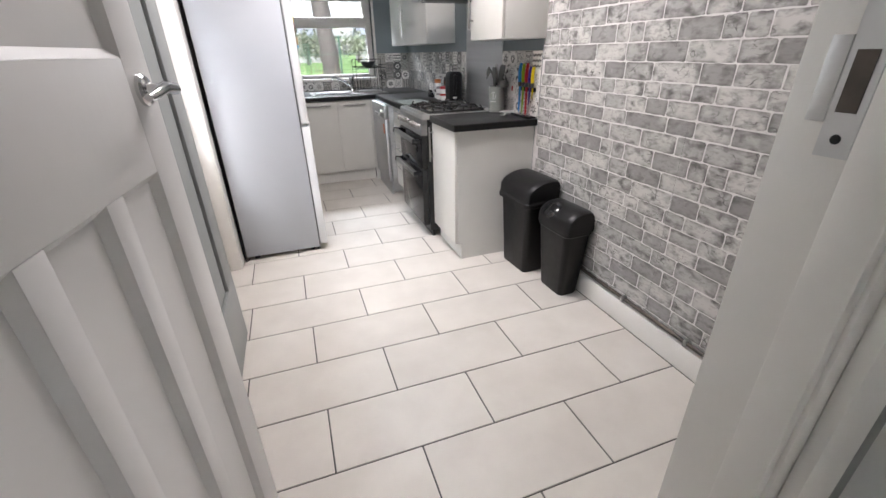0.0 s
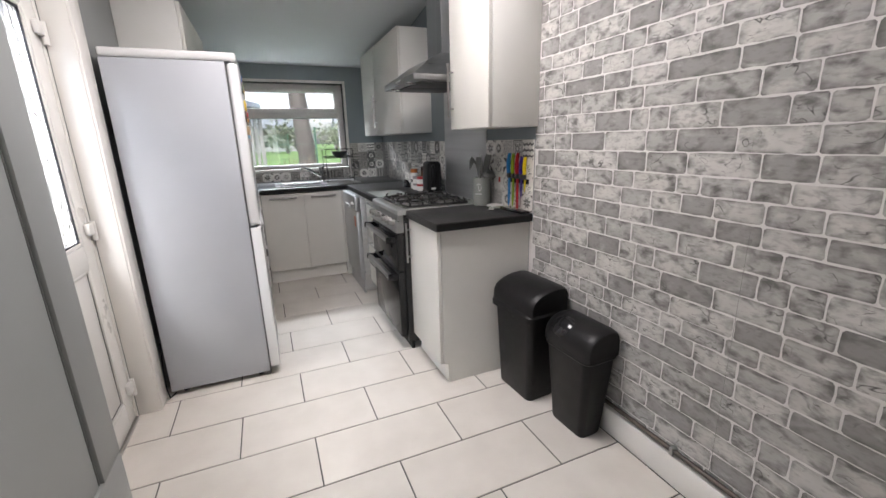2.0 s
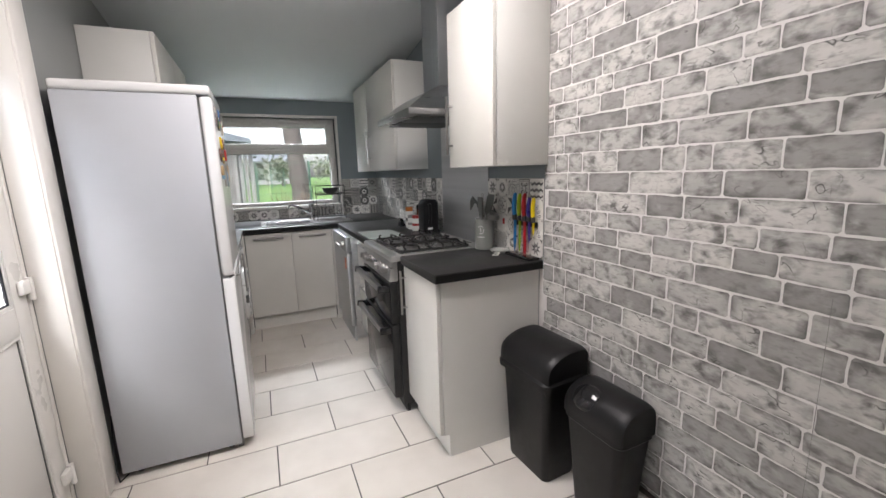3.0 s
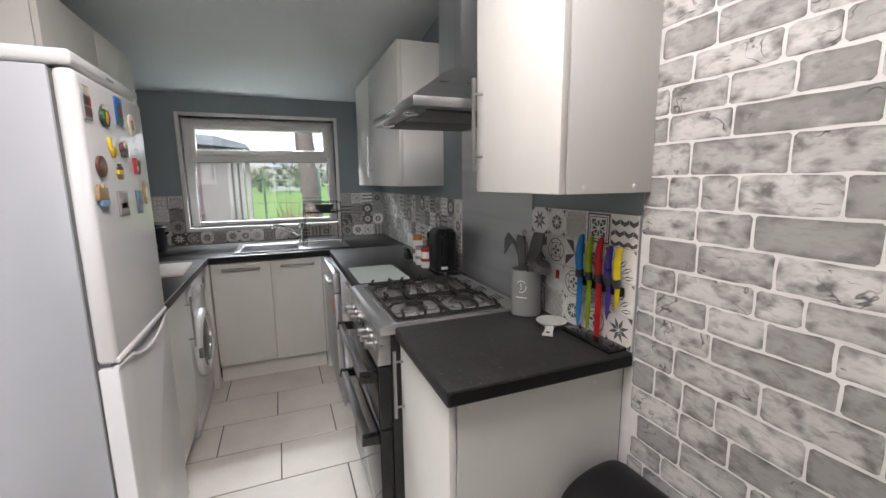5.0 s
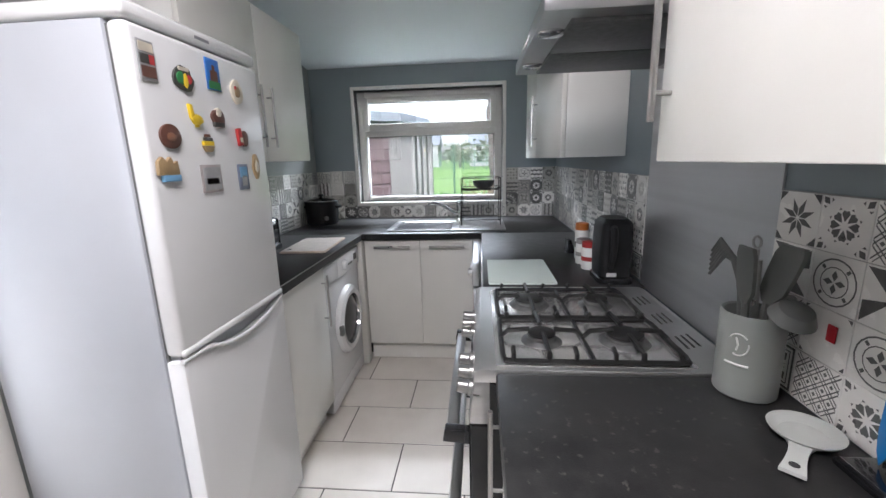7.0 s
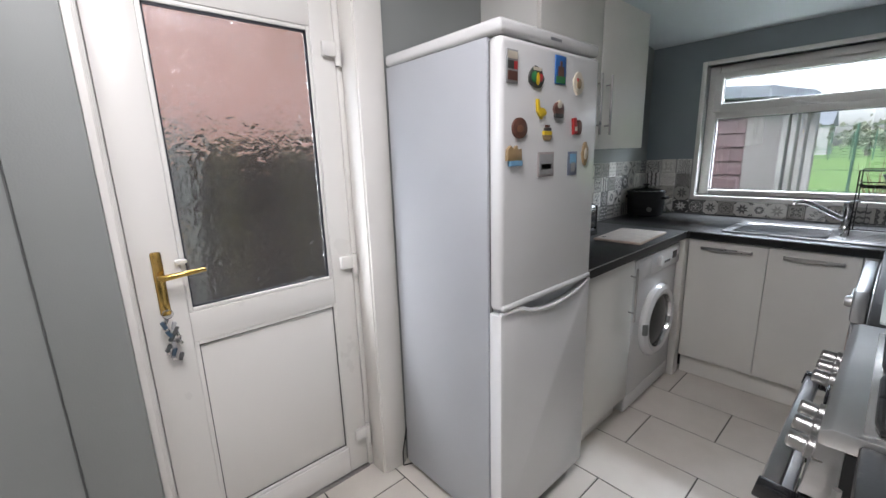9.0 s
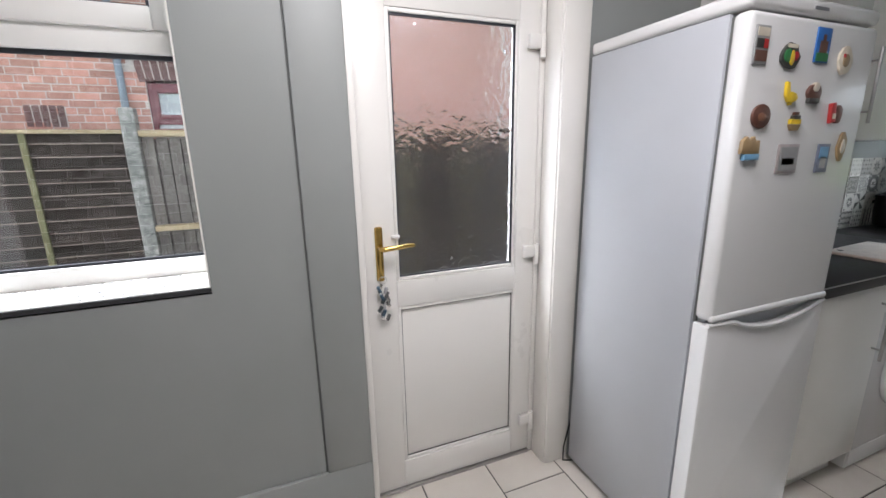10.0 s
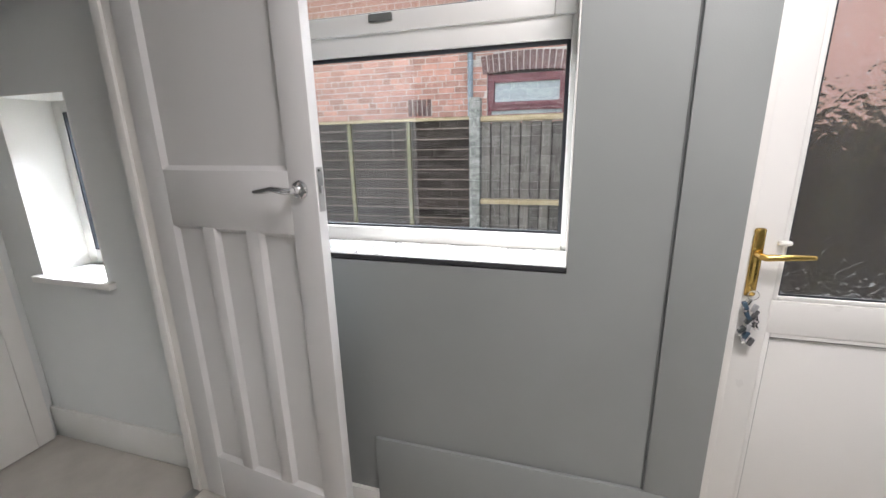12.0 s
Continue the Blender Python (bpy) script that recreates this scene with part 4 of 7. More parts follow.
# right run, near end: one cupboard below a short worktop
worktop("worktop", [(1.034, 2.120), (XR - 0.002, 2.120), (XR - 0.002, 2.592), (1.034, 2.592)], "short black speckled laminate worktop beside the cooker", ((1.040, 2.120), (1.60, 2.120)))
c = thing("base_cabinet", (1.3, 2.37, 0), "cream base cabinet with a pale grey end panel", "cabinet")
part("end_panel", prism([(1.098, 0.0), (XR - 0.004, 0.0), (XR - 0.004, 0.868), (1.072, 0.868), (1.072, 0.118), (1.098, 0.118)], "y", 2.150, 2.168), M_CABSIDE, c, "pale grey end panel with two white screw caps")
part("body", box(1.072, XR - 0.004, 2.168, 2.590, 0.118, 0.868), M_CABSIDE, c)
dr = part("door", box(1.050, 1.070, 2.152, 2.588, 0.120, 0.864, 0.0025), M_CAB, c, "cream foil door")
BASE[dr.name] = BASE[c.name]
bar_handle((1.050, 2.556, 0.60), (1.050, 2.556, 0.84), (-1, 0, 0), dr)
part("plinth", box(1.098, 1.114, 2.168, 2.590, 0.0, 0.116), M_CABSIDE, c)
for xx, zz in ((1.105, 0.838), (1.50, 0.83)):
    part("screw_cap", lathe([(0.0065, 0), (0.006, 0.002), (0, 0.003)], (xx, 2.150, zz), (0, -1, 0), 12), M_WHITEPLASTIC, c)

# right run beyond the cooker, the sink run and the left run: three worktops mitred together
worktop("worktop", [(1.012, 3.226), (XR - 0.010, 3.226), (XR - 0.010, 4.352), (1.012, 4.352)], "black laminate worktop between cooker and sink run", ((1.012, 3.236), (1.012, 4.342)))
worktop("worktop", [(0.225, 4.354), (XR - 0.010, 4.354), (XR - 0.010, YF - 0.009), (XL + 0.009, YF - 0.009), (XL + 0.009, 4.354)], "black laminate worktop holding the sink below the window", ((0.24, 4.354), (1.0, 4.354)))
worktop("worktop", [(XL + 0.009, 3.215), (0.225, 3.215), (0.225, 4.352), (XL + 0.009, 4.352)], "black laminate worktop beside the fridge with a metal edge", ((-0.33, 3.215), (0.215, 3.215)))
trim = solid("worktop_edge_trim", box(0.2245, 0.2268, 3.22, 4.35, 0.9085, 0.9128), M_NICKEL, "thin metal edging strip on the black worktop", "trim")

# drawers beyond the cooker
c = thing("drawer_cabinet", (1.3, 3.48, 0), "cream drawer cabinet with four drawers", "cabinet")
part("body", box(1.072, XR - 0.02, 3.232, 3.742, 0.118, 0.867), M_CABSIDE, c)
part("plinth", box(1.10, 1.116, 3.232, 3.742, 0.0, 0.116), M_CABSIDE, c)
for z0, z1 in ((0.120, 0.362), (0.366, 0.530), (0.534, 0.698), (0.702, 0.866)):
    d = part("drawer", box(1.050, 1.070, 3.235, 3.740, z0, z1, 0.0025), M_CAB, c)
    bar_handle((1.050, 3.36, z1 - 0.035), (1.050, 3.62, z1 - 0.035), (-1, 0, 0), d, 0.005)

# dishwasher
c = thing("dishwasher", (1.25, 4.04, 0), "silver freestanding dishwasher under the worktop", "dishwasher")
part("body", box(1.005, XR - 0.03, 3.750, 4.335, 0.02, 0.866, 0.004), M_STEEL, c)
d = part("door", box(0.965, 1.004, 3.750, 4.335, 0.13, 0.735, 0.010), M_STEELV, c, "brushed silver door")
part("sticker", box(0.9638, 0.9652, 3.79, 3.85, 0.60, 0.69), tint("orange_sticker", (0.55, 0.13, 0.04)), d, "small orange sticker")
part("control_panel", box(0.960, 1.004, 3.750, 4.335, 0.740, 0.866, 0.012), M_STEELV, c)
part("knob", lathe([(0.022, 0), (0.022, 0.012), (0.018, 0.022), (0, 0.024)], (0.960, 3.83, 0.80), (-1, 0, 0), 20), M_NICKEL, c)
part("plinth", box(0.990, 1.005, 3.752, 4.333, 0.0, 0.125), M_STEELV, c)
part("handle", box(0.945, 0.962, 3.95, 4.15, 0.752, 0.775, 0.006), M_STEEL, c)

# sink cabinets, two doors facing the room
for i, (x0, x1, hx0, hx1) in enumerate(((0.232, 0.602, 0.30, 0.54), (0.606, 0.950, 0.67, 0.90))):
    c = thing("sink_cabinet", ((x0 + x1) / 2, 4.7, 0), "cream sink cupboard with a slim horizontal handle", "cabinet", group="cupboards under the sink")
    part("body", box(x0, x1, 4.40, YF - 0.02, 0.118, 0.868), M_CABSIDE, c)
    d = part("door", box(x0 + 0.0006, x1 + 0.0026, 4.378, 4.398, 0.130, 0.864, 0.0025), M_CAB, c)
    hb = box(hx0, hx1, 4.352, 4.358, 0.812, 0.830, 0.002)
    box(hx0, hx0 + 0.008, 4.358, 4.379, 0.814, 0.828, 0, hb)
    box(hx1 - 0.008, hx1, 4.358, 4.379, 0.814, 0.828, 0, hb)
    part("handle", hb, M_NICKEL, d, "flat steel handle")
    part("plinth", box(x0 - 0.004 * i, x1 + 0.004, 4.43, 4.446, 0.0, 0.116), M_CAB, c)
c = thing("corner_filler", (0.98, 4.4, 0), "narrow cream filler strip in the unit corner", "filler panel")
part("strip", box(0.956, 1.003, 4.378, 4.398, 0.0, 0.868, 0.002), M_CAB, c)

c = thing("corner_filler", (0.2, 4.36, 0), "narrow cream filler strip beside the washing machine", "filler panel")
part("strip", box(0.168, 0.228, 4.320, 4.398, 0.0, 0.868, 0.002), M_CAB, c)

# left run: cupboard, washing machine
c = thing("base_cabinet", (-0.05, 3.45, 0), "cream base cabinet between fridge and washing machine", "cabinet")
part("body", box(XL + 0.02, 0.188, 3.222, 3.700, 0.118, 0.868), M_CABSIDE, c)
d = part("door", box(0.190, 0.210, 3.226, 3.700, 0.122, 0.866, 0.0025), M_CAB, c)
bar_handle((0.210, 3.662, 0.56), (0.210, 3.662, 0.83), (1, 0, 0), d)
part("plinth", box(0.135, 0.15, 3.222, 3.700, 0.0, 0.116), M_CAB, c)


def washing_machine():
    y0, y1, xf = 3.715, 4.312, 0.195
    w = thing("washing_machine", (-0.05, (y0 + y1) / 2, 0), "white front-loading washing machine under the worktop", "washing machine")
    part("body", box(XL + 0.04, xf, y0, y1, 0.012, 0.855, 0.008), M_FRIDGE, w)
    part("control_panel", box(xf, xf + 0.012, y0 + 0.004, y1 - 0.004, 0.735, 0.852, 0.006), M_FRIDGE, w)
    cy, cz = 4.035, 0.455
    ring = lathe([(0.150, 0.0), (0.205, 0.0), (0.208, 0.012), (0.200, 0.030), (0.178, 0.040), (0.158, 0.036), (0.150, 0.020), (0.150, 0.0)], (xf + 0.002, cy, cz), (1, 0, 0), 40, caps=False)
    dd = part("door", ring, M_FRIDGE, w, "round white door ring")
    part("door_glass", lathe([(0.153, 0.016), (0.12, 0.022), (0.07, 0.030), (0, 0.034)], (xf + 0.004, cy, cz), (1, 0, 0), 36), M_BOWL, dd, "dark bowl of glass")
    part("inner_ring", lathe([(0.162, 0.018), (0.162, 0.034), (0.150, 0.034), (0.146, 0.018), (0.162, 0.018)], (xf + 0.002, cy, cz), (1, 0, 0), 36, caps=False), M_CHROME, dd)
    part("latch", box(xf + 0.02, xf + 0.045, cy - 0.205, cy - 0.180, cz - 0.03, cz + 0.03, 0.006), M_GREYPLASTIC, dd)
    part("dial", lathe([(0.030, 0), (0.030, 0.010), (0.024, 0.020), (0, 0.021)], (xf + 0.012, 4.01, 0.795), (1, 0, 0), 24), M_FRIDGE, w, "white programme dial")
    part("display", box(xf + 0.012, xf + 0.0135, 4.20, 4.26, 0.775, 0.815), M_BLACKGLOSS, w)
    for k in range(4):
        part("button", lathe([(0.008, 0), (0.007, 0.004), (0, 0.005)], (xf + 0.012, 4.075 + 0.026 * k, 0.775), (1, 0, 0), 12), M_GREYPLASTIC, w)
    part("soap_drawer", box(xf + 0.012, xf + 0.016, y0 + 0.02, y0 + 0.19, 0.752, 0.838, 0.003), M_FRIDGE, w)
    part("kick_panel", box(xf - 0.01, xf + 0.003, y0 + 0.01, y1 - 0.01, 0.02, 0.10, 0.003), M_FRIDGE, w)
    for yy in (y0 + 0.05, y1 - 0.05):
        for xx in (XL + 0.1, xf - 0.05):
            part("foot", lathe([(0.02, 0), (0.02, 0.008), (0.008, 0.010), (0.008, 0.014)], (xx, yy, 0), (0, 0, 1), 12), M_BLACK, w)


washing_machine()


def wall_cabinet(y0, y1, z0, z1, xback, xfront, doors, label, group=""):
    """A wall cabinet between xback (on the wall) and xfront (face of its doors). doors: (y0, y1, handle y)."""
    s = 1 if xfront > xback else -1
    c = thing("wall_cabinet", ((xback + xfront) / 2, (y0 + y1) / 2, z0), label, "cabinet", group=group)
    xb = xfront - s * 0.022
    part("body", box(min(xback, xb), max(xback, xb), y0, y1, z0, z1, 0.001), M_CABSIDE, c)
    for a, b, hy in doors:
        d = part("door", box(min(xb + s * 0.002, xfront), max(xb + s * 0.002, xfront), a, b, z0, z1, 0.0025), M_CAB, c)
        if hy is not None:
            bar_handle((xfront, hy, z0 + 0.065), (xfront, hy, z0 + 0.345), (s, 0, 0), d)
    return c


wc = wall_cabinet(2.098, 2.530, 1.364, 2.098, XR - 0.003, 1.312, [(2.098, 2.530, 2.492)], "cream wall cabinet with pale side panel beside the cooker hood")
for xx in (1.385, 1.545):
    part("screw_cap", lathe([(0.0065, 0), (0.006, 0.002), (0, 0.003)], (xx, 2.098, 1.379), (0, -1, 0), 12), M_WHITEPLASTIC, wc)
wall_cabinet(3.550, 4.830, 1.372, 2.150, XR - 0.003, 1.338, [(3.550, 4.330, 4.28), (4.334, 4.830, None)], "cream wall cabinet beyond the cooker hood")
wall_cabinet(3.220, 4.235, 1.392, 2.095, XL + 0.003, -0.025, [(3.220, 3.722, 3.675), (3.726, 4.235, 3.775)], "cream two-door wall cabinet above the toaster")


def cooker():
    y0, y1 = 2.600, 3.208
    c = thing("gas_cooker", (1.28, 2.905, 0), "stainless and black freestanding gas cooker", "cooker")
    part("body", box(1.020, 1.575, y0, y1, 0.05, 0.880, 0.003), M_IRON, c, "black enamel sides")
    part("plinth", box(1.040, 1.06, y0 + 0.005, y1 - 0.005, 0.0, 0.085), M_BLACK, c)
    # hob plate with a raised rim
    hob = prism([(0.985, 0.882), (1.585, 0.882), (1.585, 0.905), (1.560, 0.916), (1.000, 0.916), (0.985, 0.908)], "y", y0, y1, bev=0.003)
    part("hob", hob, M_HOBTOP, c)
    part("hob_well", box(1.035, 1.475, y0 + 0.016, y1 - 0.050, 0.9162, 0.9185, 0.001), M_HOB, c, "polished steel hob well")
    for gy in (2.715, 2.865, 3.015):
        for k in range(3):
            part("vent_slot", box(1.497 + 0.017 * k, 1.502 + 0.017 * k, gy + 0.008 * k, gy + 0.070 + 0.008 * k, 0.9162, 0.9175), M_SHADOWGAP, c)
    for bx, by, r in ((1.155, 2.748, 0.036), (1.155, 3.014, 0.046), (1.360, 2.748, 0.046), (1.360, 3.014, 0.036)):
        b = part("burner", lathe([(r + 0.016, 0), (r + 0.010, 0.005), (r, 0.008), (r, 0.016), (r - 0.004, 0.018)], (bx, by, 0.9185), (0, 0, 1), 28), M_ALLOY, c, "aluminium gas burner")
        part("burner_cap", lathe([(r - 0.002, 0.0185), (r - 0.001, 0.024), (r - 0.008, 0.027), (0, 0.028)], (bx, by, 0.9185), (0, 0, 1), 28), M_IRON, b, "black enamel cap")
    # two pan supports
    for a, b in ((2.622, 2.874), (2.886, 3.142)):
        g = bmesh.new()
        zt = 0.950
        loop = [(1.052, a, 0.926), (1.462, a, 0.926), (1.462, b, 0.926), (1.052, b, 0.926)]
        pts = []
        for i in range(4):
            p, q, o = Vector(loop[i]), Vector(loop[(i + 1) % 4]), Vector(loop[i - 1])
            pts += [p.lerp(o, 0.03 / (o - p).length), p.lerp(o, 0.009 / (o - p).length).lerp(p.lerp(q, 0.009 / (q - p).length), 0.5), p.lerp(q, 0.03 / (q - p).length)]
        tube(pts, 0.0066, 8, g, closed=True)
        m = (a + b) / 2
        for bx in (1.155, 1.360):
            for dx, dy in ((1, 0), (-1, 0), (0, 1), (0, -1)):
                far = Vector((bx + dx * 0.105, m + dy * (b - a) / 2, 0.926))
                near = Vector((bx + dx * 0.030, m + dy * 0.030, zt))
                knee = Vector((far.x, far.y, zt - 0.004)) if dy else Vector((bx + dx * 0.085, m, zt - 0.004))
                tube([far, knee, near], 0.0062, 8, g)
        for bx in (1.075, 1.215, 1.300, 1.440):
            for ye, dy in ((a, 1), (b, -1)):
                tube([(bx, ye, 0.926), (bx, ye, 0.944), (bx, ye + dy * 0.022, 0.950)], 0.0056, 8, g)
        tube([(1.2575, a, 0.926), (1.2575, b, 0.926)], 0.0045, 8, g)
        part("pan_support", g, M_IRON, c, "black cast pan support")
    # sloping control panel with six knobs
    panel = prism([(1.020, 0.775), (1.020, 0.884), (0.986, 0.884), (0.972, 0.775)], "y", y0 + 0.002, y1 - 0.002, bev=0.002)
    cp = part("control_panel", panel, M_STEEL, c)
    for yy in (2.665, 2.735, 2.805, 2.985, 3.055, 3.125):
        part("knob", lathe([(0.022, 0), (0.022, 0.010), (0.017, 0.012), (0.016, 0.036), (0.013, 0.040), (0, 0.041)], (0.980, yy, 0.832), (-1, 0, 0.12), 22), M_NICKEL, cp, "steel control knob")
    part("timer", box(0.973, 0.978, 2.86, 2.93, 0.812, 0.848, 0.001), M_BLACKGLOSS, cp)
    for nm, z0, z1, hz in (("grill_door", 0.535, 0.768, 0.735), ("oven_door", 0.095, 0.528, 0.500)):
        d = part(nm, box(0.975, 1.018, y0 + 0.003, y1 - 0.003, z0, z1, 0.006), M_IRON, c)
        part("window", box(0.9715, 0.9755, y0 + 0.006, y1 - 0.006, z0 + 0.006, z1 - 0.010, 0.001), M_DARKGLASS, d, "dark reflective oven glass")
        hb = prism([(0.912, hz - 0.012), (0.945, hz - 0.018), (0.945, hz + 0.010), (0.918, hz + 0.014)], "y", y0 + 0.035, y1 - 0.035, bev=0.003)
        h = part("handle", hb, M_STEEL, d, "broad steel handle with black ends")
        for ya, yb in ((y0 + 0.010, y0 + 0.036), (y1 - 0.036, y1 - 0.010)):
            e = prism([(0.908, hz - 0.016), (0.974, hz - 0.022), (0.974, hz + 0.014), (0.914, hz + 0.018)], "y", ya, yb, bev=0.003)
            part("handle_end", e, M_BLACKGLOSS, d)


cooker()


def cooker_hood():
    y0, y1, xf = 2.603, 3.205, 1.122
    h = thing("cooker_hood", (1.4, 2.905, 1.63), "brushed steel chimney cooker hood", "cooker hood")
    bm = box(xf, XR - 0.003, y0, y1, 1.640, 1.672, 0.002)
    part("lip", bm, M_STEEL, h)
    def ring(x0, a, b, z):
        return [(x0, a, z), (XR - 0.003, a, z), (XR - 0.003, b, z), (x0, b, z)]
    part("canopy", loft([ring(xf, y0, y1, 1.672), ring(1.270, 2.715, 3.095, 1.775), ring(1.375, 2.790, 3.030, 1.825)]), M_STEEL, h, smooth=False)
    part("chimney", box(1.378, XR - 0.003, 2.793, 3.027, 1.825, ceil_at(3.027) - 0.004, 0.002), M_STEELV, h)
    part("filter", box(xf + 0.06, 1.54, y0 + 0.05, 2.90, 1.632, 1.641, 0.002), M_FILTER, h)
    part("filter", box(xf + 0.06, 1.54, 2.91, y1 - 0.05, 1.632, 1.641, 0.002), M_FILTER, h)
    for yy in (2.74, 3.06):
        part("lamp", lathe([(0.03, 0), (0.03, 0.006), (0.024, 0.008), (0, 0.008)], (xf + 0.035, yy, 1.640), (0, 0, -1), 20), M_CHROME, h)
    for k in range(4):
        part("button", box(xf - 0.003, xf, 2.84 + 0.03 * k, 2.858 + 0.03 * k, 1.650, 1.662, 0.001), M_CHROME, h)


cooker_hood()
solid("steel_splashback", box(XR - 0.006, XR - 0.0015, 2.632, 3.285, 0.90, 1.66), M_SPLASH, "brushed stainless steel splashback behind the cooker", "splashback", smooth=False)


def fridge():
    y0, y1, xb, xs, xf = 2.662, 3.205, -0.312, 0.182, 0.240
    f = thing("fridge_freezer", (-0.03, 2.93, 0), "tall white fridge freezer with magnets on its upper door", "fridge freezer")
    part("body", box(xb, xs, y0 + 0.004, y1 - 0.004, 0.03, 1.700, 0.004), M_FRIDGESIDE, f, "blue-white textured metal cabinet, darkened to tone down the light on it")
    part("top", box(xb, xf - 0.004, y0, y1, 1.702, 1.742, 0.012, seg=3), M_FRIDGE, f)
    part("badge", box(xf - 0.0045, xf - 0.003, 2.90, 2.96, 1.716, 1.724), tint("badge_grey", (0.2, 0.2, 0.22)), f)
    part("gasket", box(xs + 0.001, xs + 0.008, y0 + 0.012, y1 - 0.012, 0.06, 1.69), M_GREYPLASTIC, f)
    up = part("fridge_door", box(xs + 0.008, xf, y0, y1, 0.894, 1.696, 0.016, seg=4), M_FRIDGE, f, "glossy white upper door")
    n = 24
    prof = []
    for i in range(n + 1):
        u = i / n
        s = max(0.0, min(1.0, (u - 0.20) / 0.77))
        prof.append((y0 + u * (y1 - y0), 0.882 - 0.036 * math.sin(math.pi * s ** 0.85) ** 0.75))
    low = [(y1, 0.055), (y0, 0.055)]
    part("freezer_door", prism(prof + low, "x", xs + 0.008, xf, bev=0.006), M_FRIDGE, f, "glossy white lower door with a scooped handle")
    part("handle_lip", tube([(xf - 0.004 + 0.010 * math.sin(math.pi * i / n), y, z + 0.002) for i, (y, z) in enumerate(prof)], 0.007, 8), M_FRIDGE, f)
    part("door_lip", box(xf - 0.012, xf + 0.006, y0 + 0.004, y1 - 0.004, 0.893, 0.915, 0.008, seg=3), M_FRIDGE, up)
    # the darker side colour helps the recess look shaded
    part("handle_recess", box(xs + 0.004, xf - 0.024, y0 + 0.02, y1 - 0.02, 0.83, 0.900), M_FRIDGESIDE, f, "shaded grip recess between the doors")
    part("kick_plate", box(xs - 0.02, xs + 0.006, y0 + 0.02, y1 - 0.02, 0.008, 0.05), M_GREYPLASTIC, f)
    for xx in (xb + 0.06, xs - 0.05):
        for yy in (y0 + 0.06, y1 - 0.06):
            part("foot", lathe([(0.018, 0), (0.018, 0.012), (0.010, 0.014), (0.010, 0.031)], (xx, yy, 0), (0, 0, 1), 12), M_BLACK, f)
    return xf


XF = fridge()
cable = solid("power_cable", tube([(-0.330, 2.72, 0.30), (-0.330, 2.675, 0.16), (-0.326, 2.650, 0.07), (-0.318, 2.644, 0.010), (-0.300, 2.70, 0.005)], 0.003, 8), M_BLACK, "thin black power cable hanging behind the fridge", "cable", at=(-0.31, 2.66, 0.0025))


def bin_lid(cx, cy, w, d, z0, rise, power, lean=0.0):
    """A barrel lid arched across x, its ridge leaning to the wall, running along y, with softened ends."""
    rings = []
    ends = ((0.0, 0.90), (0.012, 0.965), (0.035, 1.0))
    for y, k in [(cy - d / 2 + e, s) for e, s in ends] + [(cy + d / 2 - e, s) for e, s in reversed(ends)]:
        ring = [(cx + w / 2 * k, y, z0), (cx - w / 2 * k, y, z0)]
        for i in range(15):
            a = math.pi * i / 14
            ring.append((cx - w / 2 * k * math.copysign(abs(math.cos(a)) ** power, math.cos(a)) + lean * w * math.sin(a) ** 2, y, z0 + 0.028 + (rise - 0.028) * k * math.sin(a) ** power))
        rings.append(ring)
    return loft(rings)


def bin_big():
    """A black swing-top bin: tapering tub, liner, wide collar and an arched lid with a flap."""
    cx, cy = 1.468, 1.945
    b = thing("swing_bin", (cx, cy, 0), "black plastic swing bin with a liner, standing by the wall", "bin", group="bins by the wall")
    def rr(w, d, r, z, ox=0.0):
        return [(x, y, z) for x, y in rounded_rect(cx + ox, cy, w, d, r)]
    part("tub", loft([rr(0.170, 0.255, 0.028, 0.0), rr(0.176, 0.262, 0.028, 0.010), rr(0.215, 0.306, 0.032, 0.456)]), M_BLACK, b)
    ln = bmesh.new()
    n = 26
    rows_ = []
    for z, e in ((0.462, 0.004), (0.440, 0.006), (0.415, 0.003)):
        rows_.append([ln.verts.new((cx - 0.100 - e - 0.003 * math.sin(k * 1.7), cy - 0.145 + 0.17 * k / n, z + (0.012 * math.sin(k * 0.9) + 0.022 * abs(k / n - 0.5) if z < 0.43 else 0))) for k in range(n + 1)])
    for ra, rb in zip(rows_, rows_[1:]):
        for k in range(n):
            ln.faces.new((ra[k], rb[k], rb[k + 1], ra[k + 1]))
    bmesh.ops.solidify(ln, geom=ln.faces[:], thickness=0.0012)
    part("liner", ln, tint("liner_film", (0.06, 0.06, 0.06), 0.22), b, "crinkled edge of a dark bin liner")
    part("collar", loft([rr(0.226, 0.318, 0.04, 0.448), rr(0.252, 0.344, 0.04, 0.455), rr(0.254, 0.346, 0.04, 0.478), rr(0.238, 0.332, 0.04, 0.488)]), M_BLACK, b)
    part("lid", bin_lid(cx, cy, 0.236, 0.330, 0.482, 0.128, 0.80, 0.20), M_BLACK, b, "arched black lid")
    fg = bmesh.new()
    bmesh.ops.create_uvsphere(fg, u_segments=20, v_segments=10, radius=0.030)
    bmesh.ops.transform(fg, matrix=Matrix.Translation((cx - 0.070, cy + 0.020, 0.560)) @ Matrix.Rotation(radians(-38), 4, "Y") @ Matrix.Diagonal((0.7, 1.3, 0.25, 1.0)), verts=fg.verts)
    part("flap_grip", fg, M_BLACKGLOSS, b, "oval push dimple on the flap")
    b.rotation_euler[2] = 0.06


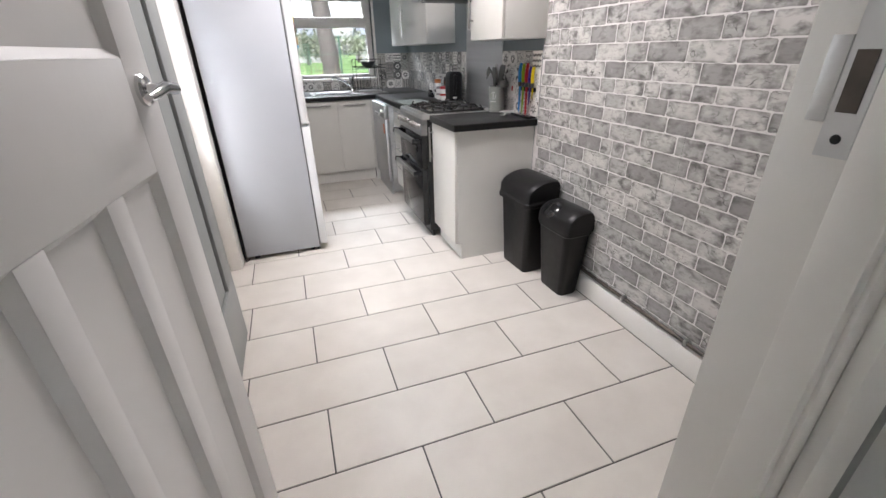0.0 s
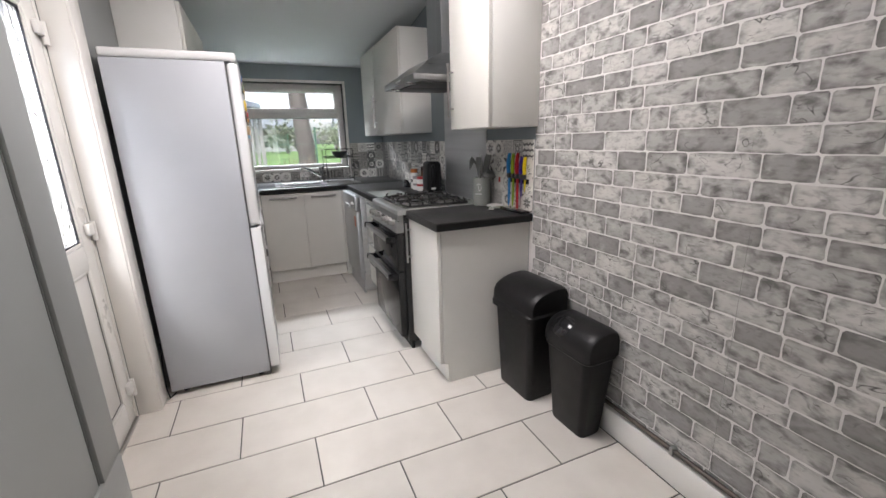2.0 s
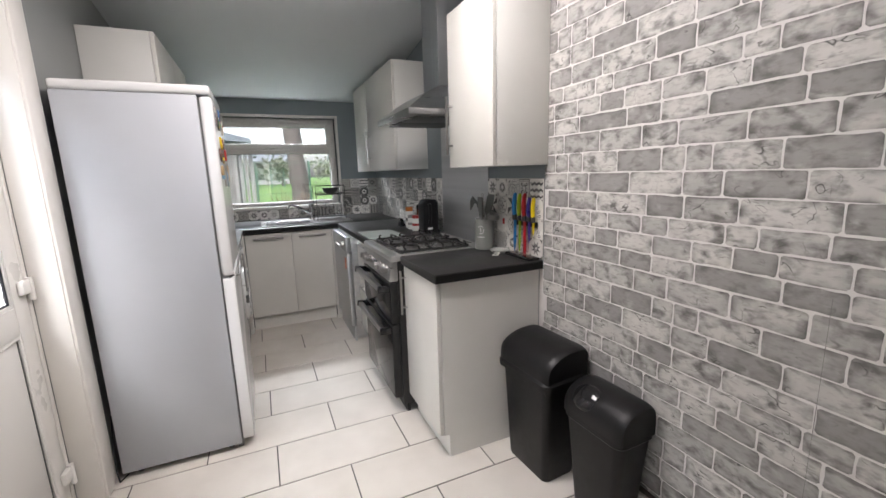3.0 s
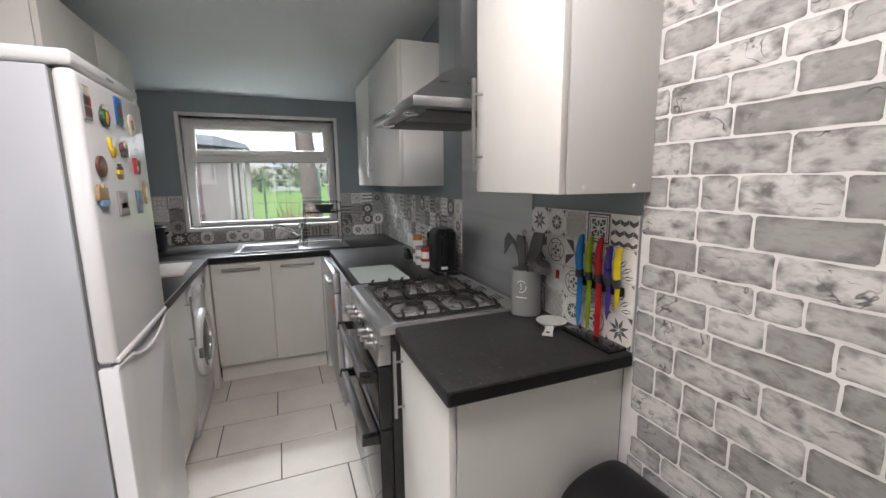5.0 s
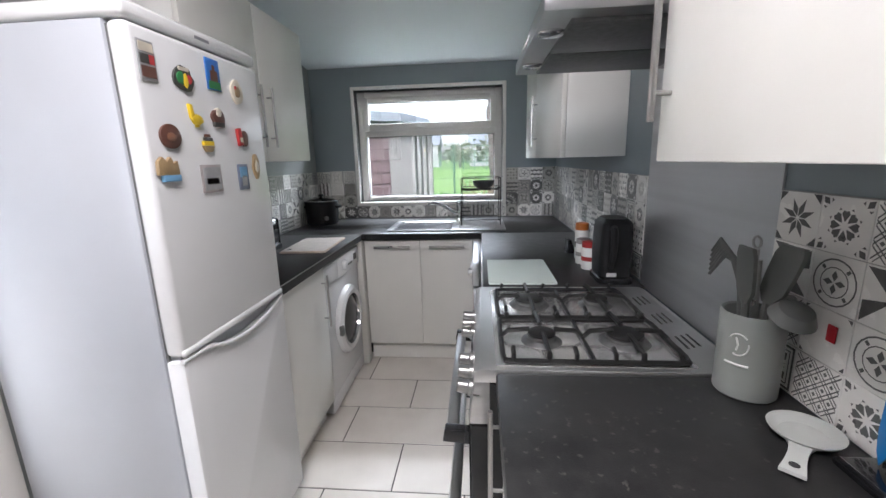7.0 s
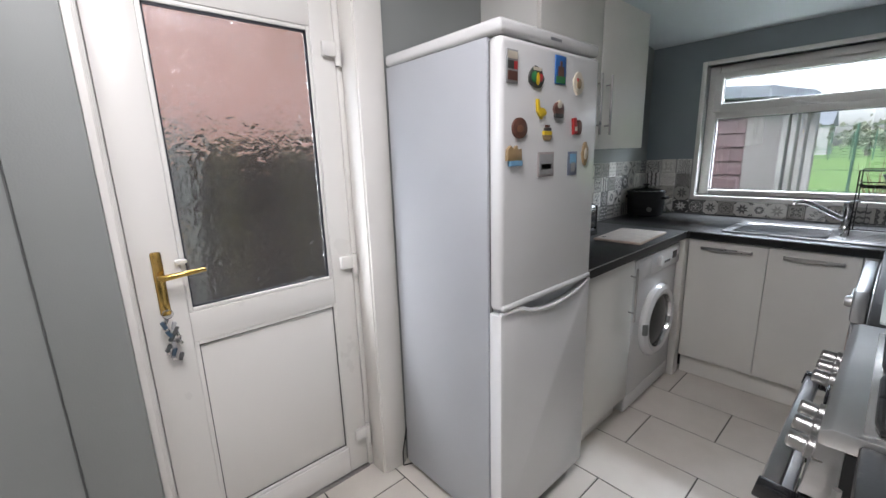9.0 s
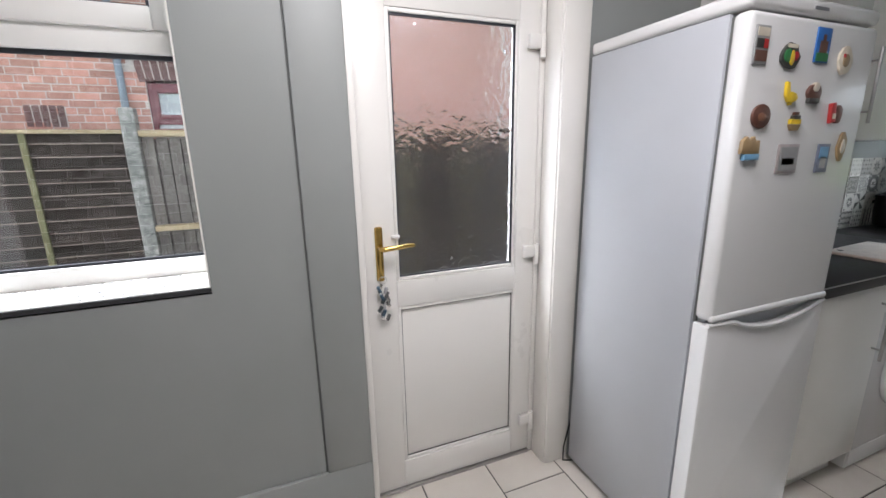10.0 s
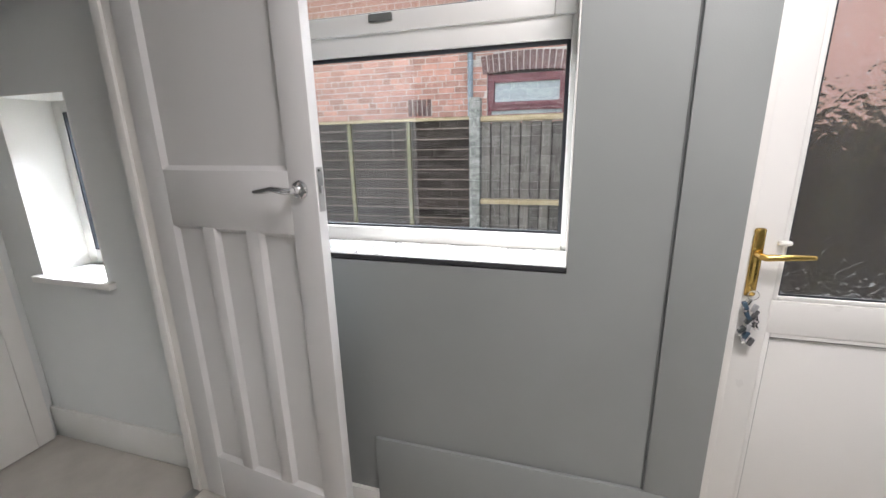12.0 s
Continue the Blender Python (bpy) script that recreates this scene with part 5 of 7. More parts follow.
def bin_small():
    cx, cy = 1.502, 1.592
    b = thing("swing_bin", (cx, cy, 0), "smaller black plastic bin with a rounded flip lid", "bin", group="bins by the wall")
    def rr(w, d, r, z):
        return [(x, y, z) for x, y in rounded_rect(cx, cy, w, d, r)]
    part("tub", loft([rr(0.120, 0.200, 0.028, 0.0), rr(0.126, 0.206, 0.028, 0.010), rr(0.172, 0.268, 0.034, 0.388)]), M_BLACK, b)
    part("collar", loft([rr(0.178, 0.274, 0.036, 0.384), rr(0.186, 0.282, 0.036, 0.390), rr(0.186, 0.282, 0.036, 0.404)]), M_BLACK, b)
    part("lid", bin_lid(cx, cy, 0.184, 0.280, 0.402, 0.122, 0.80, 0.14), M_BLACK, b, "rounded black lid")
    # round push flap bulging from the lid's front shoulder
    fl = bmesh.new()
    bmesh.ops.create_uvsphere(fl, u_segments=24, v_segments=12, radius=0.060)
    tilt = Matrix.Translation((cx - 0.052, cy + 0.050, 0.484)) @ Matrix.Rotation(radians(-42), 4, "Y") @ Matrix.Diagonal((0.9, 1.15, 0.42, 1.0))
    bmesh.ops.transform(fl, matrix=tilt, verts=fl.verts)
    part("flap", fl, M_BLACKGLOSS, b, "glossy round push flap")
    b.rotation_euler[2] = 0.04


bin_big()
bin_small()

# ======== outside ========
OG = -0.20     # level of the ground outside
bm = bmesh.new()
N = 24
xs = [-400, -120, -40, -16, -8] + [-6 + i for i in range(13)] + [8, 16, 40, 120, 400]
ys = [-300, -60, -12, -6] + [-3 + i for i in range(14)] + [13, 16, 20, 26, 34, 46, 70, 120, 250, 600]
grid = {}
for i, x in enumerate(xs):
    for j, y in enumerate(ys):
        z = OG if -14 < x < 9 and y < 10 else OG + 0.02 * math.sin(x * 0.7) * math.cos(y * 0.5)
        grid[i, j] = bm.verts.new((x, y, z))
for i in range(len(xs) - 1):
    for j in range(len(ys) - 1):
        bm.faces.new((grid[i, j], grid[i + 1, j], grid[i + 1, j + 1], grid[i, j + 1]))
solid("ground", bm, M_LAWN, "bright green mown grass of the field", "ground", kind="structure")
solid("pavement", box(-3.4, XL - 0.27, -6, 5.0, OG - 0.05, OG + 0.012), M_PAVE, "grey concrete side path between house and fence", "path", kind="structure", smooth=False)

FX = -3.30      # boundary fence
# pale colour for the light that the slat edges catch
M_SLATLIGHT = material("slat_edge_light", (0.30, 0.24, 0.20), 0.85, second=(0.16, 0.12, 0.10), scale=9, stretch=(1, 0.3, 1), grain=0.3)
lap = thing("lap_fence_panel", (FX, -0.7, OG), "dark brown overlapping larch fence panel", "fence", group="boundary fence")
for k in range(17):
    z = OG + 0.06 + 0.102 * k
    w = prism([(FX - 0.012, z), (FX + 0.024, z), (FX - 0.004, z + 0.112), (FX - 0.012, z + 0.118)], "y", -2.6, 0.405)
    sl = part("slat", w, M_FENCEDARK, lap)
    # highlight along the slat's lower edge, built as a pale strip
    part("sawn_edge", box(FX + 0.020, FX + 0.0265, -2.6, 0.405, z - 0.001, z + 0.008), M_SLATLIGHT, sl, "pale strip for the light caught on the slat edge")
for yy in (-2.30, -1.62, -0.93, -0.245):
    part("batten", box(FX + 0.014, FX + 0.040, yy - 0.022, yy + 0.022, OG + 0.05, 1.575, 0.004), M_BATTEN, lap, "green-stained upright batten")
part("capping", box(FX - 0.03, FX + 0.05, -2.6, 0.405, 1.575, 1.605, 0.004), M_FENCEPALE, lap, "pale timber capping")
post = solid("concrete_fence_post", box(FX - 0.05, FX + 0.060, 0.408, 0.518, OG, 1.78, 0.012), M_CONCRETE, "mottled lichen-covered concrete fence post", "fence post", group="boundary fence", at=(FX, 0.46, OG))
cb = thing("close_board_fence_panel", (FX, 1.3, OG), "weathered vertical board fence panel with pale rails", "fence", group="boundary fence")
rnd = random.Random(11)
for k in range(19):
    y = 0.525 + 0.098 * k + rnd.uniform(-0.004, 0.004)
    part("board", prism([(FX - 0.002, y), (FX + 0.020, y + 0.004), (FX + 0.010, y + 0.086), (FX - 0.004, y + 0.088)], "z", OG + 0.04, 1.545 + rnd.uniform(-0.01, 0.008)), M_FENCEGREY, cb)
# added dark sheet behind the boards, so that the gaps look shaded
part("backing", box(FX - 0.02, FX - 0.006, 0.522, 2.42, OG + 0.04, 1.53), M_FENCEDARK, cb)
for z in (0.765, 1.575):
    part("rail", prism([(FX + 0.014, z - 0.028), (FX + 0.060, z - 0.020), (FX + 0.060, z + 0.020), (FX + 0.014, z + 0.030)], "y", 0.522, 2.42), M_FENCEPALE, cb, "pale new timber rail")
solid("concrete_fence_post", box(FX - 0.05, FX + 0.060, 2.425, 2.535, OG, 1.78, 0.012), M_CONCRETE, "mottled lichen-covered concrete fence post", "fence post", group="boundary fence", at=(FX, 2.48, OG))
copy_thing(lap, Matrix.Translation((FX, -0.7 + 5.145, OG)))

# the neighbours' brick house
NX = -4.60
nb = thing("neighbour_house", (NX - 2, 0.5, OG), "red brick neighbouring house with a maroon window", "house")
NW = (0.330, 1.310, 1.66, 2.170)
bm = bmesh.new()
for q in ((-6, NW[0], OG, 5.2), (NW[1], 6.0, OG, 5.2), (NW[0], NW[1], OG, NW[2]), (NW[0], NW[1], NW[3] + 0.036, 5.2)):
    box(NX - 0.25, NX - 0.004, q[0], q[1], q[2], q[3], 0, bm)
box(NX - 6, NX - 0.26, -6, 6.0, OG, 5.2, 0, bm)
nwall = part("wall", bm, M_MORTAR, nb, "pale mortar of the brick wall", smooth=False)
part("roof", prism([(NX + 0.35, 5.1), (NX + 0.35, 5.2), (NX - 3, 7.2), (NX - 6.3, 5.2), (NX - 6.3, 5.1)], "y", -6.2, 6.2), M_ROOF, nb, smooth=False)
wn2 = part("window", box(NX - 0.10, NX - 0.09, NW[0], NW[1], NW[2], NW[3]), M_BLACKGLOSS, nb)
fb = bmesh.new()
for q in ((NW[0], NW[0] + 0.05, NW[2], NW[3]), (NW[1] - 0.05, NW[1], NW[2], NW[3]), (NW[0] + 0.05, NW[1] - 0.05, NW[3] - 0.05, NW[3]), (NW[0] + 0.05, NW[1] - 0.05, NW[2], NW[2] + 0.03), (NW[0] + 0.05, NW[1] - 0.05, 1.735, 1.79)):
    box(NX - 0.09, NX - 0.03, q[0], q[1], q[2], q[3], 0.004, fb)
for q in ((NW[0] + 0.05, NW[0] + 0.09, 1.79, 2.12), (NW[1] - 0.09, NW[1] - 0.05, 1.79, 2.12), (NW[0] + 0.09, NW[1] - 0.09, 2.07, 2.12), (NW[0] + 0.09, NW[1] - 0.09, 1.79, 1.84)):
    box(NX - 0.088, NX - 0.022, q[0], q[1], q[2], q[3], 0.004, fb)
part("frame", fb, M_MAROON, wn2, "maroon window frame")
part("pane", box(NX - 0.07, NX - 0.064, NW[0] + 0.085, NW[1] - 0.085, 1.835, 2.075), tint("obscure_glass", (0.42, 0.46, 0.46), 0.25), wn2, "obscured grey-white pane")
part("pane", box(NX - 0.07, NX - 0.064, NW[0] + 0.05, NW[1] - 0.05, 1.69, 1.736), tint("obscure_glass", (0.42, 0.46, 0.46), 0.25), wn2)
# soldier-course arch over the window, and an air brick
cyc, rad = (NW[0] + NW[1]) / 2, 4.0
half = math.asin((NW[1] - NW[0]) / 2 / rad) * 1.12
for k in range(15):
    a0 = -half + 2 * half * k / 15 + 0.0018
    a1 = -half + 2 * half * (k + 1) / 15 - 0.0018
    z0 = NW[3] + 0.036 - rad
    pts = [(cyc + r * math.sin(a), z0 + r * math.cos(a)) for r, a in ((rad, a0), (rad, a1), (rad + 0.215, a1), (rad + 0.215, a0))]
    part("brick", prism(pts, "x", NX - 0.10, NX + 0.004), M_BRICKDARK, nwall)
part("air_brick_bed", box(NX - 0.0035, NX - 0.001, -0.752, -0.410, 1.700, 1.920), M_MORTAR, nwall)
for k in range(5):
    part("brick", box(NX - 0.0005, NX + 0.008, -0.745 + 0.068 * k, -0.745 + 0.068 * k + 0.052, 1.705, 1.915), M_BRICKDARK, nwall)
dp = thing("downpipe", (NX + 0.06, 0.12, 1.75), "grey plastic rainwater downpipe on the brick wall", "downpipe")
part("tube", tube([(NX + 0.055, 0.125, OG), (NX + 0.055, 0.125, 5.1)], 0.036, 14), M_PIPEGREY, dp)
tb = tube([(NX + 0.055, 0.145, 2.60), (NX + 0.065, 0.45, 2.66), (NX + 0.065, 1.6, 2.72)], 0.045, 12)
part("elbow", tb, M_PIPEGREY, dp)
for z in (0.5, 2.55, 4.2):
    part("bracket", box(NX + 0.001, NX + 0.098, 0.082, 0.168, z - 0.02, z + 0.02, 0.006), M_PIPEGREY, dp)

# outbuilding beyond the sink window
GY = 7.50
ob_ = thing("outbuilding", (-1.4, GY + 1.2, OG), "pebbledashed outbuilding with maroon boards and a felt roof", "outbuilding")
ow = part("wall", box(-0.238, 0.10, GY, GY + 2.4, OG, 1.86), M_RENDER, ob_, "grey pebbledash corner", smooth=False)
part("back_wall", box(-3.2, -0.238, GY + 0.12, GY + 2.4, OG, 1.95), M_RENDER, ob_, smooth=False)
for k in range(13):
    z = OG + 0.03 + 0.155 * k
    part("board", prism([(GY - 0.012, z), (GY + 0.11, z), (GY + 0.11, z + 0.150), (GY + 0.006, z + 0.150)], "x", -3.0, -0.240), M_MAROONBOARD, ob_)
for x0, x1, yy in ((0.075, 0.125, GY - 0.02), (0.145, 0.195, GY + 0.02), (0.215, 0.265, GY + 0.06), (0.285, 0.345, GY + 0.10)):
    part("post", box(x0, x1, yy, yy + 0.06, OG, 1.86, 0.006), M_SHEET, ob_, "pale upright post")
part("roof", prism([(-3.4, 2.32), (0.0, 1.99), (0.34, 1.90), (0.36, 1.84), (-0.05, 1.88), (-3.4, 2.10)], "y", GY - 0.25, GY + 2.6), M_ROOF, ob_, "grey felt roof with a deep fascia", smooth=False)

# bank of leaf litter at the garden end, with a wire fence and bare shrubs
rnd = random.Random(5)
bank = bmesh.new()
vx = [-3 + 0.5 * i for i in range(33)]
rowsb = []
for j, (y, z) in enumerate(((9.2, 0.0), (9.6, 0.45), (10.2, 0.62), (11.2, 0.60), (12.2, 0.25), (13.0, -0.02))):
    rowsb.append([bank.verts.new((x, y + rnd.uniform(-0.1, 0.1), OG + z * (0.85 + 0.3 * rnd.random()))) for x in vx])
for a, b in zip(rowsb, rowsb[1:]):
    for k in range(len(vx) - 1):
        bank.faces.new((a[k], a[k + 1], b[k + 1], b[k]))
solid("earth_bank", bank, M_EARTH, "bank of bare earth and dead leaves at the garden end", "bank", kind="stuff")
clods = bmesh.new()
for k in range(240):
    x, y = rnd.uniform(-1, 5), rnd.uniform(9.3, 11.2)
    s = rnd.uniform(0.03, 0.09)
    t = bmesh.new()
    bmesh.ops.create_icosphere(t, subdivisions=1, radius=s, matrix=Matrix.Translation((x, y, OG + 0.5 + 0.12 * min(1, (y - 9.2)) + rnd.uniform(-0.05, 0.02))))
    for v in t.verts:
        v.co += Vector((rnd.uniform(-1, 1), rnd.uniform(-1, 1), rnd.uniform(-1, 1))) * s * 0.3
    merge(clods, t)
solid("fallen_leaves", clods, M_EARTH, "clods and dead leaves lying on the bank", "leaf litter", kind="stuff")
wf = thing("wire_fence", (2, 12.5, OG), "thin wire fence with slim posts at the edge of the field", "fence")
for k in range(7):
    part("post", tube([(-1.0 + 1.35 * k, 12.6, OG), (-1.0 + 1.35 * k, 12.6, 1.75)], 0.025, 8), M_GREENMESH, wf)
for z in (0.5, 0.9, 1.3, 1.7):
    part("wire", tube([(-2, 12.6, z), (8.5, 12.6, z)], 0.006, 5), M_GREENMESH, wf)


def shrub(x, y, h, seed):
    r = random.Random(seed)
    s = thing("shrub", (x, y, OG + 0.5), "bare red-brown twiggy shrub on the bank", "shrub", group="shrubs on the bank")
    bm = bmesh.new()
    for k in range(26):
        a, l = r.uniform(0, 6.28), h * r.uniform(0.5, 1.0)
        lean = r.uniform(0.1, 0.6)
        p = Vector((x, y, OG + 0.45))
        pts, rad = [p], [0.012]
        for i in range(1, 5):
            p = p + Vector((math.cos(a) * lean * l / 4, math.sin(a) * lean * l / 4, l / 4)) + Vector((r.uniform(-.04, .04), r.uniform(-.04, .04), 0))
            pts.append(p)
            rad.append(0.012 * (1 - i / 5))
        tube(pts, rad, 5, bm)
    part("twigs", bm, M_TWIG, s)


for k, (x, y, h) in enumerate(((0.85, 10.0, 1.0), (1.3, 10.6, 0.8), (2.5, 10.4, 1.1), (3.2, 10.2, 0.9))):
    shrub(x, y, h, 20 + k)


def tree(x, y, r, h, seed, crown=True, label="large tree with a thick pale-barked trunk in the field"):
    q = random.Random(seed)
    t = thing("tree", (x, y, OG), label, "tree")
    tr = bmesh.new()
    pts, rad = [], []
    for i in range(33):
        z = OG + h * 0.62 * i / 32
        pts.append((x + 0.05 * math.sin(i * 0.27) + q.uniform(-0.02, 0.02), y, z - (0.1 if i == 0 else 0)))
        rad.append(r * (1.35 if i == 0 else 1.0 - 0.0125 * i) * q.uniform(0.90, 1.10))
    tube(pts, rad, 16, tr)
    tips = []
    for k in range(9):
        a = q.uniform(0, 6.28)
        z0 = OG + h * q.uniform(0.33, 0.62)
        l = h * q.uniform(0.22, 0.40)
        p = Vector((x, y, z0))
        lp, lr = [p], [r * 0.42]
        for i in range(1, 6):
            p = p + Vector((math.cos(a), math.sin(a), q.uniform(0.4, 1.1))).normalized() * l / 5 + Vector((q.uniform(-.1, .1), q.uniform(-.1, .1), 0))
            lp.append(p)
            lr.append(r * 0.42 * (1 - i / 6))
        tube(lp, lr, 7, tr)
        tips += lp[2:]
    part("trunk", tr, M_BARK, t, "pale mottled bark")
    if crown:
        cr = bmesh.new()
        for p in tips:
            for k in range(70):
                c = p + Vector((q.gauss(0, 1), q.gauss(0, 1), q.gauss(0, 0.8))) * h * 0.055
                s = q.uniform(0.05, 0.12)
                d = Vector((q.uniform(-1, 1), q.uniform(-1, 1), q.uniform(-1, 1))).normalized()
                _, u, w = frame_of(d)
                vs = [cr.verts.new(c + u * s * a + w * s * 0.6 * b) for a, b in ((1, 0), (0, 1), (-1, 0), (0, -1))]
                cr.faces.new(vs)
        part("crown", cr, M_LEAF, t, "sparse small leaves")
    return t


tree(1.52, 14.2, 0.30, 9.0, 3, False)
# far edge of the field: hedge trees, houses and a green mesh court fence
rnd = random.Random(9)
for k in range(11):
    x = -32 + 7.5 * k + rnd.uniform(-2, 2)
    y = 75 + rnd.uniform(-6, 10)
    s = rnd.uniform(3.0, 5.5)
    t = thing("tree", (x, y, OG), "distant hedgerow tree at the edge of the field", "tree", group="far trees")
    part("trunk", tube([(x, y, OG - 0.1), (x, y, OG + s * 0.6)], [0.3, 0.15], 7), M_BARK, t)
    cr = bmesh.new()
    for i in range(420):
        c = Vector((x + rnd.gauss(0, s * 0.36), y + rnd.gauss(0, s * 0.3), OG + s * 0.62 + rnd.gauss(0, s * 0.22)))
        e = rnd.uniform(0.15, 0.4)
        _, u, w = frame_of((rnd.uniform(-1, 1), rnd.uniform(-1, 1), rnd.uniform(-1, 1)))
        cr.faces.new([cr.verts.new(c + u * e * a + w * e * b) for a, b in ((1, 0), (0, 1), (-1, 0), (0, -1))])
    part("crown", cr, M_LEAF, t)
for k in range(5):
    x, y = -30 + 17 * k, 92 + 3 * (k % 2)
    h = thing("house", (x, y, OG), "pale distant house across the field", "house", group="far houses")
    part("wall", box(x - 5, x + 5, y, y + 7, OG, 4.6), M_HOUSEWALL, h, smooth=False)
    part("roof", prism([(y - 0.4, 4.5), (y + 3.5, 7.2), (y + 7.4, 4.5)], "x", x - 5.3, x + 5.3), M_ROOF, h, smooth=False)
    for wx in (-3, 0, 3):
        for wz in (0.8, 3.0):
            part("window", box(x + wx - 0.6, x + wx + 0.6, y - 0.03, y + 0.01, wz, wz + 1.2), M_BLACKGLOSS, h)
cf = thing("court_fence", (-6, 60, OG), "green mesh court fence far across the field", "fence")
for k in range(12):
    part("post", tube([(-14 + 1.6 * k, 60, OG), (-14 + 1.6 * k, 60, 2.6)], 0.06, 6), M_GREENMESH, cf)
for k in range(10):
    part("rail", tube([(-14, 60, 0.1 + 0.26 * k), (3.6, 60, 0.1 + 0.26 * k)], 0.025, 5), M_GREENMESH, cf)

# ======== loose things on the worktops ========
TOPZ = 0.9125


def fridge_magnets():
    """Souvenir magnets on the fridge's upper door: (kind, y, z, width, height, colours)."""
    def put(label, y, z, pieces):
        m = thing("fridge_magnet", (XF, y, z), label, "magnet", group="fridge magnets")
        for nm, bm, mat in pieces:
            part(nm, bm, mat, m)
    x = XF + 0.0005

    def card(y, z, w, h, back, bits):
        out = [("back", box(x, x + 0.004, y - w / 2, y + w / 2, z - h / 2, z + h / 2, 0.001), back)]
        for (a, b, c, d, mat) in bits:
            out.append(("picture", box(x + 0.004, x + 0.0052, y + a * w, y + b * w, z + c * h, z + d * h), mat))
        return out

    def blob(y, z, rs, mat, n=14, t=0.006, sq=1.0, seed=1):
        r = random.Random(seed)
        pts = [(y + rs * math.cos(2 * math.pi * k / n) * r.uniform(0.85, 1.1), z + rs * sq * math.sin(2 * math.pi * k / n) * r.uniform(0.85, 1.1)) for k in range(n)]
        return prism(pts, "x", x, x + t, bev=0.0012)
    T = tint
    brown, red, grey, dark = T("mag_brown", (0.12, 0.05, 0.035)), T("mag_red", (0.42, 0.03, 0.03)), T("mag_grey", (0.30, 0.30, 0.30)), T("mag_dark", (0.05, 0.05, 0.045))
    blue, green, yellow, cream, sand = T("mag_blue", (0.03, 0.14, 0.42)), T("mag_green", (0.03, 0.20, 0.06)), T("mag_yellow", (0.75, 0.52, 0.02)), T("mag_cream", (0.62, 0.56, 0.45)), T("mag_sand", (0.32, 0.22, 0.11))
    put("street-view photo fridge magnet", 2.705, 1.617, card(2.705, 1.617, 0.050, 0.088, grey, [(-0.42, 0.42, 0.22, 0.44, cream), (-0.42, 0.1, -0.08, 0.16, dark), (0.12, 0.42, -0.08, 0.16, red), (-0.42, 0.42, -0.42, -0.14, brown)]))
    put("round dark green souvenir magnet with a coloured middle", 2.819, 1.598, [("rim", blob(2.819, 1.598, 0.037, dark, sq=0.9, seed=2), dark), ("green_field", blob(2.806, 1.598, 0.015, green, t=0.008, sq=1.1, seed=3), green), ("yellow_field", blob(2.822, 1.594, 0.010, yellow, t=0.0085, sq=1.8, seed=4), yellow), ("red_field", blob(2.837, 1.598, 0.011, red, t=0.008, sq=1.1, seed=5), red), ("top_band", box(x + 0.006, x + 0.0078, 2.800, 2.838, 1.617, 1.626), cream)])
    put("blue landscape fridge magnet with a dark building", 2.948, 1.632, card(2.948, 1.632, 0.060, 0.085, blue, [(-0.42, 0.42, -0.46, -0.22, green), (-0.25, 0.28, -0.22, 0.12, brown), (-0.08, 0.10, 0.12, 0.30, brown)]))
    put("cream scalloped plate magnet", 3.056, 1.600, [("disc", blob(3.056, 1.600, 0.032, cream, sq=1.15, seed=6), cream), ("motif", blob(3.056, 1.600, 0.016, sand, t=0.008, sq=1.1, seed=7), sand), ("dot", blob(3.046, 1.612, 0.006, red, t=0.009, seed=8), red)])
    put("small yellow animal-shaped magnet", 2.843, 1.507, [("body", blob(2.848, 1.500, 0.022, yellow, t=0.009, sq=0.62, seed=9), yellow), ("neck", prism([(2.823, 1.502), (2.840, 1.500), (2.832, 1.536), (2.820, 1.538)], "x", x, x + 0.008, bev=0.001), yellow), ("leg", box(x, x + 0.007, 2.842, 2.852, 1.480, 1.496, 0.001), yellow)])
    put("brown figure magnet with a pale face", 2.941, 1.515, [("body", blob(2.941, 1.512, 0.028, brown, t=0.009, sq=0.9, seed=10), brown), ("top", blob(2.941, 1.527, 0.013, cream, t=0.011, seed=11), cream), ("base", box(x, x + 0.010, 2.918, 2.964, 1.487, 1.500, 0.002), dark)])
    put("oval brown wooden magnet", 2.740, 1.451, [("disc", prism([(2.740 + 0.035 * math.cos(a), 1.451 + 0.030 * math.sin(a)) for a in [2 * math.pi * k / 24 for k in range(24)]], "x", x, x + 0.007, bev=0.0015), brown), ("carving", blob(2.740, 1.449, 0.018, sand, t=0.008, sq=0.6, seed=12), T("mag_umber", (0.20, 0.09, 0.05)))])
    put("little boat magnet with yellow and dark stripes", 2.881, 1.441, [("hull", prism([(2.857, 1.432), (2.905, 1.432), (2.893, 1.416), (2.868, 1.416)], "x", x, x + 0.008, bev=0.001), sand), ("stripe", box(x, x + 0.008, 2.860, 2.902, 1.433, 1.445), yellow), ("cabin", box(x, x + 0.009, 2.866, 2.897, 1.446, 1.455, 0.001), dark), ("roof", box(x, x + 0.008, 2.872, 2.890, 1.456, 1.464, 0.001), brown)])
    put("red and white figure magnet", 3.051, 1.463, [("body", prism([(3.026, 1.488), (3.046, 1.492), (3.056, 1.440), (3.032, 1.436)], "x", x, x + 0.009, bev=0.001), red), ("side", blob(3.066, 1.462, 0.020, brown, t=0.008, sq=1.3, seed=13), brown), ("patch", box(x + 0.008, x + 0.010, 3.036, 3.050, 1.448, 1.462), cream)])
